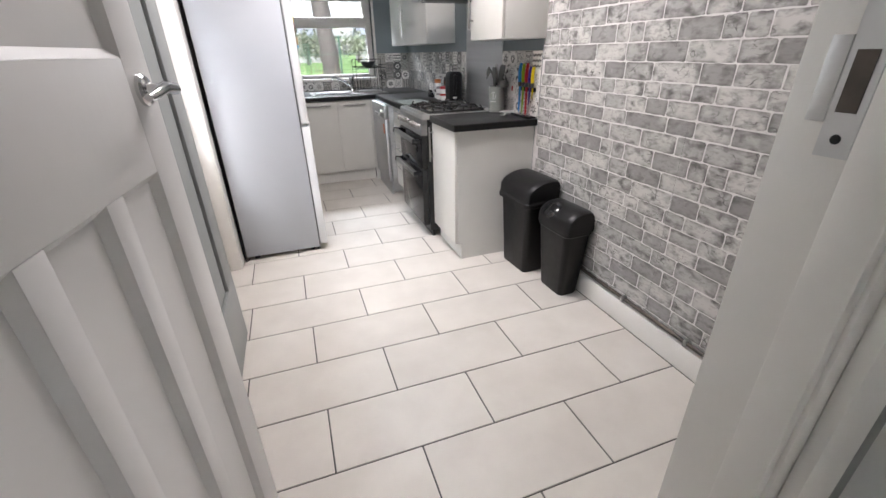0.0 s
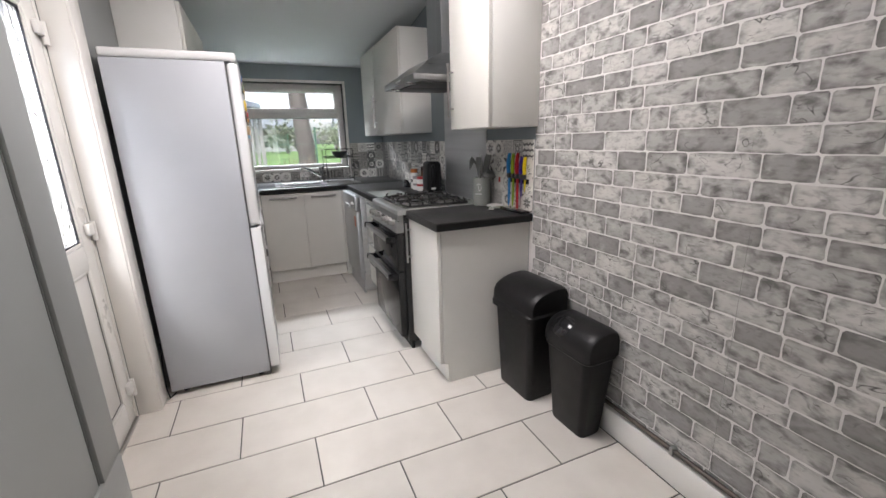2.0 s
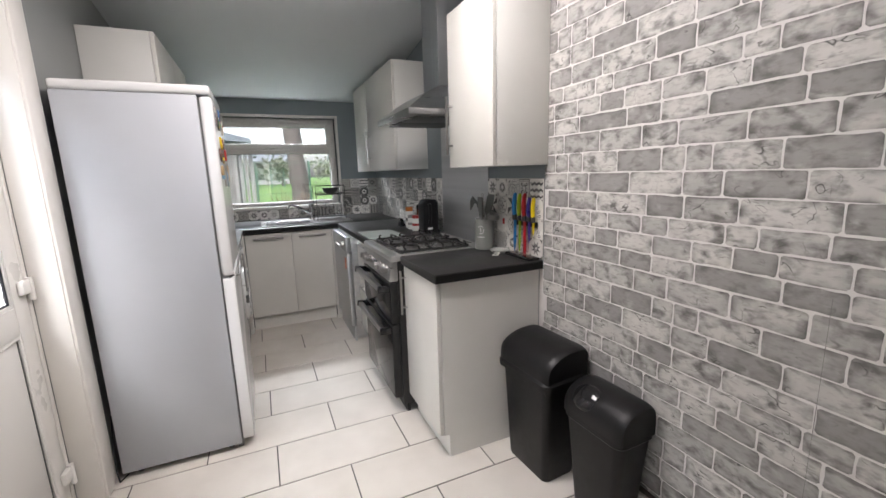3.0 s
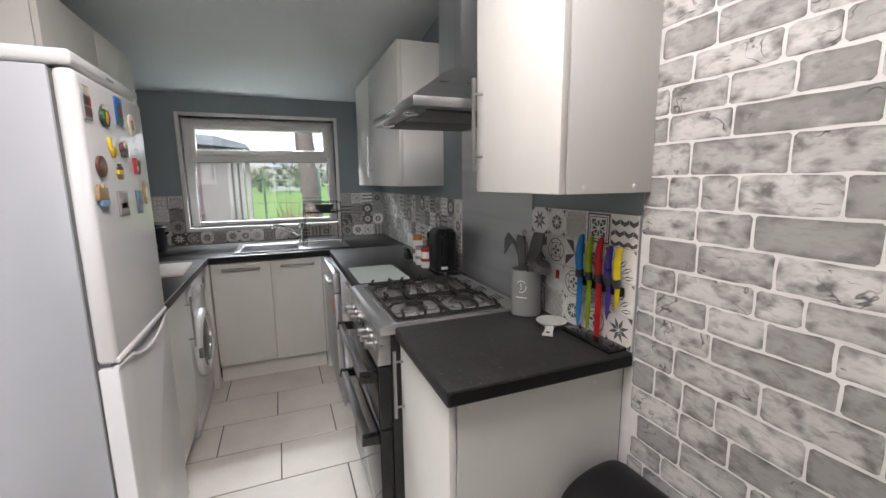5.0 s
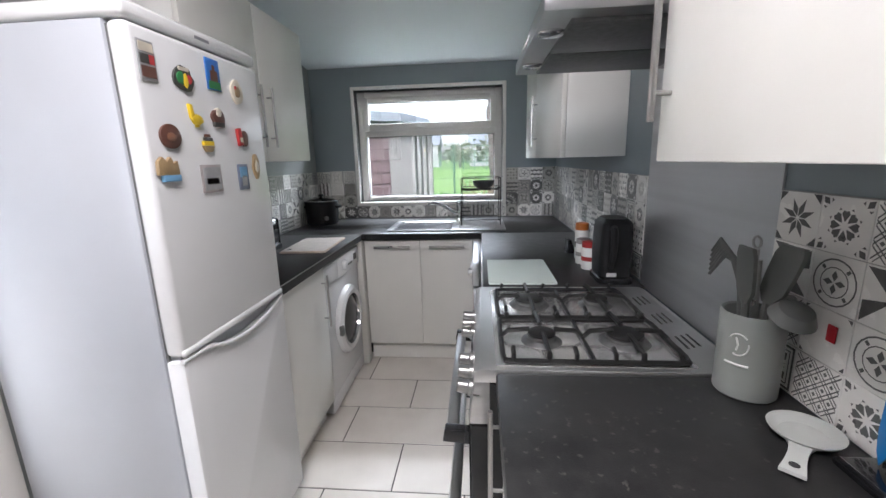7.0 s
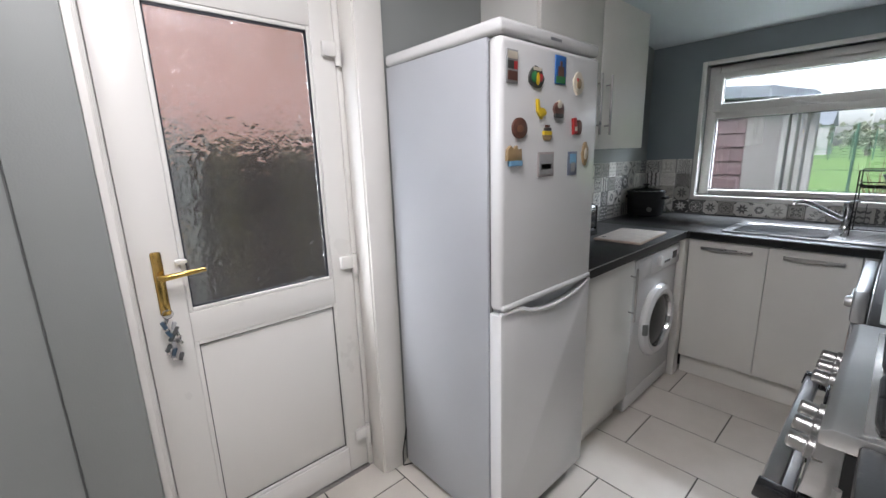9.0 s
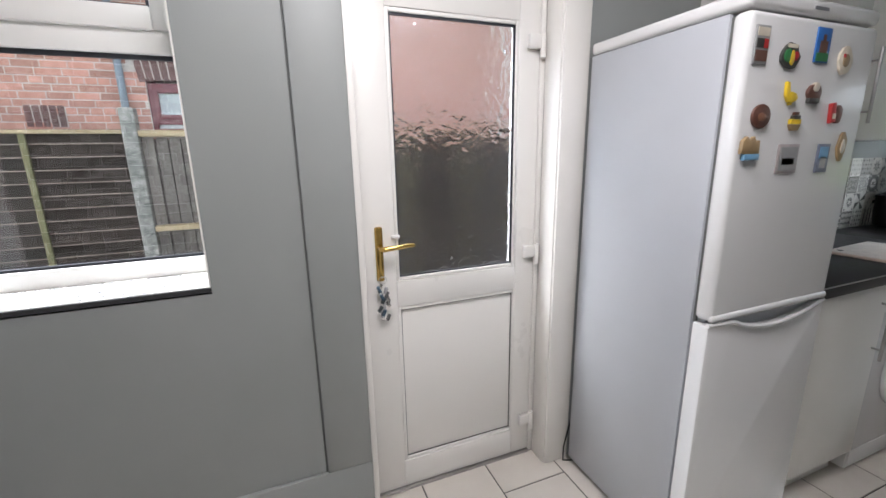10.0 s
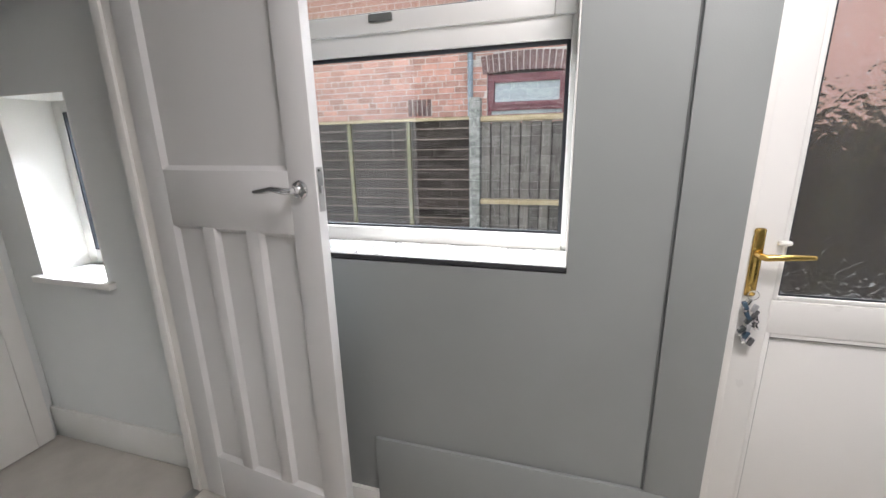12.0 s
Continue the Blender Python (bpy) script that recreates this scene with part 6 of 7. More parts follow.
    put("castle-shaped resin magnet with a blue base", 2.712, 1.372, [("walls", prism([(2.678, 1.358), (2.746, 1.358), (2.744, 1.392), (2.730, 1.386), (2.722, 1.402), (2.708, 1.390), (2.694, 1.402), (2.680, 1.390)], "x", x, x + 0.010, bev=0.001), sand), ("sea", box(x, x + 0.011, 2.690, 2.748, 1.342, 1.358, 0.002), T("mag_lightblue", (0.16, 0.34, 0.52)))])
    put("grey-framed photo magnet with a dark hill", 2.879, 1.342, card(2.879, 1.342, 0.088, 0.078, T("mag_mauve", (0.36, 0.32, 0.31)), [(-0.42, 0.42, -0.40, 0.40, grey), (-0.30, 0.30, -0.20, 0.02, dark)]))
    put("small blue-grey photo magnet", 3.038, 1.340, card(3.038, 1.340, 0.056, 0.080, T("mag_slate", (0.16, 0.18, 0.24)), [(-0.35, 0.35, 0.0, 0.40, T("mag_lightblue", (0.16, 0.34, 0.52))), (-0.2, 0.25, -0.35, 0.05, grey)]))
    put("narrow gilt oval magnet", 3.119, 1.371, [("disc", blob(3.119, 1.371, 0.022, sand, sq=1.9, seed=14), sand), ("motif", blob(3.119, 1.371, 0.010, cream, t=0.008, sq=2.0, seed=15), cream)])


fridge_magnets()


def knife_stand():
    """Five coloured knives on a dark magnetic stand with a tray foot."""
    s = thing("knife_stand", (1.545, 2.27, TOPZ), "black glossy knife stand with a shallow tray foot", "knife stand")
    part("tray", box(1.528, 1.596, 2.135, 2.345, TOPZ, TOPZ + 0.012, 0.005), M_BLACKGLOSS, s)
    part("tray_rim", tube([(1.533, 2.142, TOPZ + 0.012), (1.533, 2.338, TOPZ + 0.012)], 0.004, 8), M_BLACKGLOSS, s)
    part("bar", box(1.582, 1.599, 2.158, 2.338, 1.066, 1.092, 0.003), M_BLACK, s, "black magnetic bar")
    data = ((2.320, 0.926, 1.230, 0.036, "blue", (0.015, 0.25, 0.66)), (2.278, 0.926, 1.228, 0.028, "green", (0.34, 0.52, 0.01)), (2.236, 0.926, 1.231, 0.034, "red", (0.58, 0.010, 0.018)),
            (2.197, 0.985, 1.212, 0.028, "purple", (0.060, 0.028, 0.28)), (2.163, 1.024, 1.212, 0.026, "yellow", (0.88, 0.68, 0.005)))
    for y, z0, z1, w, colour, rgb in data:
        k = thing("kitchen_knife", (1.57, y, z0), colour + " kitchen knife held upright on the magnetic bar", "knife", group="coloured knives")
        mat, blade = tint("knife_" + colour, rgb, 0.30), tint("blade_" + colour, tuple(c * 0.85 for c in rgb), 0.35)
        zm = 1.096
        x0 = 1.571
        pts = [(y + w * 0.10, z0), (y + w * 0.30, z0 + 0.02), (y + w * 0.38, z0 + 0.05), (y + w * 0.34, zm), (y - w * 0.32, zm), (y - w * 0.30, z0 + 0.06), (y - w * 0.14, z0 + 0.02)]
        if colour == "red":
            pts = [(y - w * 0.34, z0), (y + w * 0.34, z0), (y + w * 0.36, zm), (y - w * 0.34, zm)]
        part("blade", prism(pts, "x", x0 + 0.003, x0 + 0.0055, bev=0.0006), blade, k, colour + " coated blade")
        part("ferrule", box(x0 - 0.006, x0 + 0.007, y - w * 0.38, y + w * 0.38, zm - 0.004, zm + 0.024, 0.003), M_FERRULE, k, "dark grey ferrule")
        n, rings = 8, []
        for i in range(n + 1):
            u = i / n
            z = zm + 0.022 + (z1 - zm - 0.022) * u
            cy = y + w * (0.16 * math.sin(u * 3.6) - 0.14 * u * u)
            hw = w * (0.31 + 0.085 * math.sin(u * 4.4)) * (1.0 if u < 0.85 else 0.90 if u < 0.95 else 0.55)
            hd = 0.0105 * (1.0 if u < 0.9 else 0.7)
            rings.append([(x0 - hd * math.cos(a), cy + hw * math.sin(a), z) for a in [2 * math.pi * q / 12 for q in range(12)]])
        part("handle", loft(rings), mat, k, "glossy " + colour + " handle")


knife_stand()


def utensil_pot():
    cx, cy = 1.522, 2.545
    p = thing("utensil_pot", (cx, cy, TOPZ), "sage-grey utensil pot with a pale printed wreath", "utensil pot")
    r = 0.054
    part("pot", lathe([(0.0, 0.004), (r - 0.003, 0.0), (r, 0.004), (r, 0.165), (r - 0.0015, 0.168), (r - 0.005, 0.165), (r - 0.005, 0.012), (0, 0.010)], (cx, cy, TOPZ), (0, 0, 1), 40), M_GREYPOT, p)
    # printed wreath and word bar, wrapped on the side that faces the room
    base = math.atan2(-0.62, -0.78)
    def on(u, z):
        a = base + u / r
        return (cx + (r + 0.0006) * math.cos(a), cy + (r + 0.0006) * math.sin(a), TOPZ + z)
    ring = bmesh.new()
    for a0, a1 in ((-2.0, 0.2), (0.7, 2.6)):
        pts = [on(0.017 * math.cos(a0 + (a1 - a0) * i / 12), 0.112 + 0.021 * math.sin(a0 + (a1 - a0) * i / 12)) for i in range(13)]
        tube(pts, 0.0016, 6, ring)
    tube([on(-0.004, 0.125), on(0.0, 0.112), on(-0.002, 0.100)], 0.0016, 6, ring)
    part("wreath_print", ring, M_PALEPRINT, p, "pale printed wreath")
    part("word_print", tube([on(-0.02 + 0.004 * i, 0.072) for i in range(11)], 0.0022, 6), M_PALEPRINT, p, "pale bar of small lettering")

    def tool(label, name, pieces):
        t = thing(name, (cx, cy, TOPZ + 0.02), label, "utensil", group="utensils in the pot")
        for nm, bm, mat in pieces:
            part(nm, bm, mat, t)
    z0 = TOPZ + 0.02
    grey = M_GREYPLASTIC
    steel = M_NICKEL
    # spaghetti server leaning away
    hb = tube([(cx, cy + 0.01, z0), (cx - 0.010, cy + 0.035, z0 + 0.19), (cx - 0.012, cy + 0.058, z0 + 0.235)], [0.006, 0.006, 0.008], 8)
    head = bmesh.new()
    for k in range(6):
        a = -0.5 + 0.2 * k
        tube([(cx - 0.012, cy + 0.056, z0 + 0.232), (cx - 0.02, cy + 0.080 + 0.004 * k, z0 + 0.232 + 0.03 * a + 0.02), (cx - 0.032, cy + 0.105, z0 + 0.215 + 0.05 * a)], [0.006, 0.005, 0.003], 6, head)
    tool("grey pasta server with long prongs", "pasta_server", [("handle", hb, grey), ("head", head, grey)])
    # steel whisk handle with a hanging ring
    ringp = [(cx - 0.004, cy + 0.012 + 0.011 * math.cos(a), z0 + 0.278 + 0.011 * math.sin(a)) for a in [2 * math.pi * i / 16 for i in range(16)]]
    tool("steel handled tongs with a hanging ring", "tongs", [("arm", tube([(cx - 0.01, cy, z0), (cx - 0.006, cy + 0.012, z0 + 0.265)], [0.006, 0.008], 10), steel), ("arm", tube([(cx + 0.004, cy - 0.004, z0), (cx - 0.002, cy + 0.006, z0 + 0.245)], [0.006, 0.007], 10), steel), ("ring", tube(ringp, 0.0022, 6, closed=True), steel)])
    # two spatulas
    def spat(dx, dy, h, w, lean):
        hb = tube([(cx + 0.3 * dx, cy + 0.3 * dy, z0), (cx + dx, cy + dy, z0 + h * 0.62)], [0.006, 0.007], 8)
        b = []
        for u, k in ((0.0, 0.35), (0.2, 0.9), (0.5, 1.0), (0.85, 1.0), (1.0, 0.8)):
            c = Vector((cx + dx + lean[0] * u, cy + dy + lean[1] * u, z0 + h * (0.60 + 0.40 * u)))
            b.append([c + Vector((-0.004, -w * k * 0.5, 0)), c + Vector((-0.006, 0, 0)), c + Vector((-0.004, w * k * 0.5, 0)), c + Vector((0.003, w * k * 0.5, 0)), c + Vector((0.002, 0, 0)), c + Vector((0.003, -w * k * 0.5, 0))])
        return [("handle", hb, grey), ("blade", loft(b), grey)]
    tool("dark grey silicone spatula", "spatula", spat(0.006, -0.022, 0.285, 0.066, (0.004, -0.040)))
    tool("dark grey slotted turner", "turner", spat(-0.016, 0.004, 0.270, 0.050, (-0.006, 0.004)))
    # ladle hanging over the rim
    bowl = lathe([(0.003, 0.0), (0.026, 0.010), (0.036, 0.030), (0.034, 0.030), (0.024, 0.013), (0.0, 0.004)], (cx + 0.010, cy - 0.092, z0 + 0.190), (0, 0.5, -1), 20)
    tool("dark grey plastic kitchen ladle", "ladle", [("handle", tube([(cx + 0.01, cy - 0.01, z0), (cx + 0.014, cy - 0.040, z0 + 0.17), (cx + 0.012, cy - 0.070, z0 + 0.196)], [0.006, 0.006, 0.007], 8), grey), ("bowl", bowl, grey)])


utensil_pot()


def spoon_rest():
    c = Vector((1.532, 2.402, TOPZ))
    s = thing("spoon_rest", c, "pale grey ceramic spoon rest on the worktop", "spoon rest")
    part("dish", lathe([(0.0, 0.0), (0.034, 0.0), (0.050, 0.012), (0.052, 0.016), (0.048, 0.015), (0.034, 0.005), (0.0, 0.004)], c, (0, 0, 1), 32), M_PORCELAIN, s)
    d = (Vector((1.432, 2.290, TOPZ)) - c).normalized()
    u = Vector((-d.y, d.x, 0))
    rings = []
    for t, w in ((0.036, 0.020), (0.052, 0.014), (0.075, 0.012), (0.100, 0.013), (0.128, 0.016)):
        p = c + d * t + Vector((0, 0, 0.006))
        rings.append([p - u * w, p + u * w, p + u * w + Vector((0, 0, 0.006)), p - u * w + Vector((0, 0, 0.006))])
    part("grip", loft(rings), M_PORCELAIN, s)
    q = c + d * 0.110 + Vector((0, 0, 0.0122))
    part("hole", lathe([(0.007, 0), (0.007, 0.0006), (0, 0.0006)], q, (0, 0, 1), 16), M_SHADOWGAP, s)


spoon_rest()
solid("glass_chopping_board", prism(rounded_rect(1.160, 3.425, 0.255, 0.370, 0.012), "z", TOPZ + 0.001, TOPZ + 0.006), M_BOARDGLASS, "pale green frosted glass chopping board on the worktop", "chopping board", at=(1.16, 3.425, TOPZ))


def coffee_maker():
    cx, cy = 1.500, 3.325
    k = thing("electric_kettle", (cx, cy, TOPZ), "tall black electric kettle on its base", "kettle")
    def rr(w, d, z, oy=0, ox=0):
        return [(x, y, TOPZ + z) for x, y in rounded_rect(cx + ox, cy + oy, w, d, 0.03)]
    part("base", loft([rr(0.125, 0.165, 0.0), rr(0.125, 0.165, 0.018), rr(0.115, 0.155, 0.022)]), M_BLACKGLOSS, k)
    part("body", loft([rr(0.115, 0.14, 0.022, 0.006), rr(0.118, 0.150, 0.10, 0.004), rr(0.114, 0.152, 0.19, 0.002), rr(0.106, 0.152, 0.222, 0.0), rr(0.08, 0.12, 0.238, 0.0)]), M_BLACK, k)
    h = tube([(cx - 0.02, cy - 0.055, TOPZ + 0.215), (cx - 0.022, cy - 0.084, TOPZ + 0.205), (cx - 0.022, cy - 0.092, TOPZ + 0.16), (cx - 0.022, cy - 0.086, TOPZ + 0.10), (cx - 0.02, cy - 0.06, TOPZ + 0.06)], [0.012, 0.013, 0.013, 0.012, 0.011], 10)
    part("handle", h, M_BLACK, k)
    part("label", box(cx - 0.04, cx - 0.005, cy - 0.0835, cy - 0.082, TOPZ + 0.030, TOPZ + 0.044), M_PALEPRINT, k, "small white label")


coffee_maker()


def canister(x, y, r, h, body, lid, label, name="canister"):
    c = thing(name, (x, y, TOPZ), label, "canister" if name == "canister" else "bottle", group="jars beside the kettle")
    part("body", lathe([(0, 0), (r - 0.002, 0), (r, 0.003), (r, h * 0.78), (r * 0.94, h * 0.82)], (x, y, TOPZ), (0, 0, 1), 24), body, c)
    part("lid", lathe([(r * 0.96, h * 0.80), (r * 0.98, h * 0.84), (r * 0.96, h * 0.98), (r * 0.8, h), (0, h)], (x, y, TOPZ), (0, 0, 1), 24), lid, c)
    part("band", lathe([(r + 0.0006, h * 0.32), (r + 0.0006, h * 0.48)], (x, y, TOPZ), (0, 0, 1), 24, caps=False), lid if name == "canister" else M_GREYPLASTIC, c)


canister(1.462, 3.475, 0.036, 0.115, M_WHITEPLASTIC, tint("canister_red", (0.40, 0.03, 0.03)), "white and red canister beside the kettle")
canister(1.458, 3.570, 0.034, 0.110, M_WHITEPLASTIC, tint("canister_grey", (0.30, 0.28, 0.28)), "white canister with a grey band")
canister(1.470, 3.665, 0.030, 0.165, M_WHITEPLASTIC, tint("orange_cap", (0.55, 0.16, 0.03)), "tall white bottle with an orange cap", "sauce_bottle")
canister(1.535, 3.60, 0.026, 0.185, tint("brown_bottle", (0.10, 0.04, 0.02)), M_BLACK, "brown sauce bottle with a black cap", "sauce_bottle")
ph = thing("weather_station", (1.43, 3.80, TOPZ), "small black digital gadget leaning on the tiles", "gadget")
part("case", prism([(1.425, TOPZ), (1.470, TOPZ), (1.462, TOPZ + 0.012), (1.445, TOPZ + 0.065), (1.432, TOPZ + 0.065)], "y", 3.755, 3.835, bev=0.002), M_BLACKGLOSS, ph)


def sink():
    s = thing("sink", (0.75, 4.66, TOPZ), "stainless steel inset sink with drainer", "sink")
    z = TOPZ
    x0, x1, y0, y1 = 0.375, 1.170, 4.425, 4.895
    cx, cy = 0.610, 4.655
    bowl_out = rounded_rect(cx, cy, 0.40, 0.345, 0.09, 6)
    outer = []
    rim = [(x0, y0), (x1, y0), (x1, y1), (x0, y1)]
    bm = bmesh.new()
    prof = ((0.0, 0.006), (0.004, 0.004), (0.010, -0.006), (0.016, -0.12), (0.05, -0.145))
    rings = []
    for k, (inset, dz) in enumerate(prof):
        rings.append([(x, y, z + dz) for x, y in rounded_rect(cx, cy, 0.40 - 2 * inset, 0.345 - 2 * inset, max(0.03, 0.09 - inset), 6)])
    t = bmesh.new()
    vs = [[t.verts.new(p) for p in r] for r in rings]
    n = len(rings[0])
    for a, b in zip(vs, vs[1:]):
        for k in range(n):
            t.faces.new((a[k], a[(k + 1) % n], b[(k + 1) % n], b[k]))
    t.faces.new(vs[-1])
    merge(bm, t)
    part("bowl", bm, M_STEEL, s, "deep round-cornered bowl")
    top = bmesh.new()
    box(x0, cx - 0.20, y0, y1, z + 0.0005, z + 0.005, 0.0015, top)
    box(cx + 0.20, x1, y0, y1, z + 0.0005, z + 0.005, 0.0015, top)
    box(cx - 0.20, cx + 0.20, y0, cy - 0.1725, z + 0.0005, z + 0.005, 0.0015, top)
    box(cx - 0.20, cx + 0.20, cy + 0.1725, y1, z + 0.0005, z + 0.005, 0.0015, top)
    part("rim", top, M_STEEL, s)
    edge = [(x, y, z + 0.005) for x, y in rounded_rect((x0 + x1) / 2, (y0 + y1) / 2, x1 - x0, y1 - y0, 0.02, 4)]
    part("rim_edge", tube(edge, 0.004, 6, closed=True), M_STEEL, s)
    for k in range(8):
        yy = y0 + 0.07 + 0.044 * k
        part("drainer_rib", tube([(0.86, yy, z + 0.0052), (1.13, yy, z + 0.0052)], 0.0035, 6), M_STEEL, s)
    part("plug_hole", lathe([(0.036, 0), (0.036, 0.002), (0.026, 0.0025), (0, 0.001)], (cx, cy, z - 0.1445), (0, 0, 1), 24), M_CHROME, s)
    tp = thing("mixer_tap", (0.845, 4.845, z), "chrome mixer tap with a long swivel spout", "tap")
    part("body", lathe([(0.026, 0.005), (0.026, 0.012), (0.021, 0.02), (0.020, 0.10), (0.022, 0.105), (0.022, 0.15), (0.016, 0.158), (0, 0.159)], (0.845, 4.845, z), (0, 0, 1), 24), M_CHROME, tp)
    part("spout", tube([(0.845, 4.845, z + 0.055), (0.80, 4.825, z + 0.085), (0.72, 4.79, z + 0.135), (0.665, 4.765, z + 0.158), (0.635, 4.752, z + 0.155), (0.626, 4.748, z + 0.135)], [0.013, 0.012, 0.011, 0.011, 0.011, 0.0115], 12), M_CHROME, tp)
    part("lever", tube([(0.845, 4.845, z + 0.15), (0.865, 4.82, z + 0.165), (0.885, 4.79, z + 0.168)], [0.009, 0.007, 0.006], 10), M_CHROME, tp)


sink()


def dish_rack():
    """A tall black wire rack standing on the drainer."""
    z = TOPZ + 0.008
    x0, x1, y0, y1, h = 0.875, 1.145, 4.62, 4.86, 0.325
    r = thing("dish_rack", (1.0, 4.74, z), "black wire dish rack standing on the drainer", "dish rack")
    for x in (x0, x1):
        for y in (y0, y1):
            part("post", tube([(x, y, z), (x, y, z + h)], 0.0032, 6), M_IRON, r)
    for zz in (z + 0.035, z + 0.255, z + h):
        part("hoop", tube([(x0, y0, zz), (x1, y0, zz), (x1, y1, zz), (x0, y1, zz)], 0.0030, 6, closed=True), M_IRON, r)
    for k in range(1, 9):
        x = x0 + (x1 - x0) * k / 9
        part("wire", tube([(x, y0, z + 0.035), (x, y1, z + 0.035)], 0.0018, 5), M_IRON, r)
        part("wire", tube([(x, y0, z + 0.255), (x, y0 + 0.03, z + 0.235), (x, y1 - 0.03, z + 0.235), (x, y1, z + 0.255)], 0.0018, 5), M_IRON, r)
    for k in range(1, 6):
        y = y0 + (y1 - y0) * k / 6
        part("wire", tube([(x0, y, z + 0.255), (x0 + 0.02, y, z + 0.240), (x1 - 0.02, y, z + 0.240), (x1, y, z + 0.255)], 0.0018, 5), M_IRON, r)
    for k in range(1, 7):
        x = x0 + (x1 - x0) * k / 7
        part("wire", tube([(x, y1, z + 0.035), (x, y1, z + 0.12 + 0.02 * (k % 2))], 0.0018, 5), M_IRON, r)
    b = thing("bowl", (1.03, 4.74, z + 0.24), "dark bowl drying in the wire rack", "bowl")
    part("shell", lathe([(0.0, 0.0), (0.035, 0.002), (0.065, 0.030), (0.082, 0.065), (0.079, 0.065), (0.060, 0.032), (0.0, 0.006)], (1.03, 4.74, z + 0.238), (0, 0, 1), 28), tint("dark_bowl", (0.05, 0.052, 0.055), 0.3), b)


dish_rack()


def slow_cooker():
    cx, cy = -0.216, 4.830
    s = thing("slow_cooker", (cx, cy, TOPZ), "black oval slow cooker with a glass lid", "slow cooker")
    def rr(k, z):
        return [(cx + 0.124 * k * math.cos(a), cy + 0.112 * k * math.sin(a), TOPZ + z) for a in [2 * math.pi * i / 36 for i in range(36)]]
    part("base", loft([rr(0.86, 0.0), rr(0.95, 0.01), rr(1.0, 0.09), rr(1.0, 0.165)]), M_BLACK, s)
    part("rim", loft([rr(1.02, 0.163), rr(1.04, 0.170), rr(1.02, 0.178), rr(0.95, 0.180)]), M_BLACK, s)
    part("lid", loft([rr(0.96, 0.179), rr(0.80, 0.192), rr(0.4, 0.202), rr(0.1, 0.204)]), M_DARKGLASS, s)
    part("lid_band", tube([(p[0], p[1], p[2]) for p in rr(0.965, 0.182)], 0.003, 6, closed=True), M_CHROME, s)
    part("knob", lathe([(0.012, 0), (0.012, 0.01), (0.022, 0.016), (0.020, 0.026), (0, 0.028)], (cx, cy, TOPZ + 0.203), (0, 0, 1), 20), M_BLACK, s)
    part("dial", lathe([(0.017, 0), (0.017, 0.006), (0.012, 0.011), (0, 0.012)], (cx + 0.066, cy - 0.0945, TOPZ + 0.055), (0.48, -0.88, 0), 20), M_GREYPLASTIC, s)
    for sg in (-1, 1):
        part("handle", box(cx + sg * 0.134 - 0.014, cx + sg * 0.134 + 0.014, cy - 0.04, cy + 0.04, TOPZ + 0.125, TOPZ + 0.145, 0.006), M_BLACK, s)


slow_cooker()
cbd = thing("chopping_board", (0.08, 3.98, TOPZ), "pale cream chopping board with a wooden edge", "chopping board")
bm = prism([(-0.052, 3.775), (0.192, 3.790), (0.172, 4.180), (-0.075, 4.165)], "z", TOPZ + 0.001, TOPZ + 0.013, bev=0.005)
part("board", bm, M_WOODPALE, cbd)
part("surface", prism([(-0.046, 3.782), (0.186, 3.797), (0.166, 4.173), (-0.068, 4.158)], "z", TOPZ + 0.0125, TOPZ + 0.0142), tint("cream_board", (0.72, 0.66, 0.60), 0.4), cbd)
part("grip_hole", lathe([(0.012, 0), (0.012, 0.0006), (0, 0.0006)], (-0.02, 3.83, TOPZ + 0.0142), (0, 0, 1), 16), M_BLACK, cbd)


def toaster():
    t = thing("toaster", (-0.21, 3.80, TOPZ), "chrome and black toaster beside the fridge", "toaster")
    part("body", box(-0.310, -0.120, 3.65, 3.94, TOPZ + 0.012, TOPZ + 0.185, 0.03, seg=4), M_CHROME, t)
    part("base", box(-0.315, -0.115, 3.645, 3.945, TOPZ, TOPZ + 0.03, 0.008), M_BLACK, t)
    part("end_panel", box(-0.305, -0.125, 3.935, 3.955, TOPZ + 0.02, TOPZ + 0.17, 0.01), M_BLACKGLOSS, t)
    part("side_panel", box(-0.121, -0.111, 3.68, 3.91, TOPZ + 0.045, TOPZ + 0.15, 0.008), M_BLACKGLOSS, t)
    for x in (-0.260, -0.180):
        part("slot", box(x - 0.014, x + 0.014, 3.69, 3.90, TOPZ + 0.1845, TOPZ + 0.1862), M_SHADOWGAP, t)
    part("lever", box(-0.230, -0.200, 3.955, 3.978, TOPZ + 0.11, TOPZ + 0.125, 0.004), M_BLACK, t)


toaster()

# ======== printed tile splashbacks ========


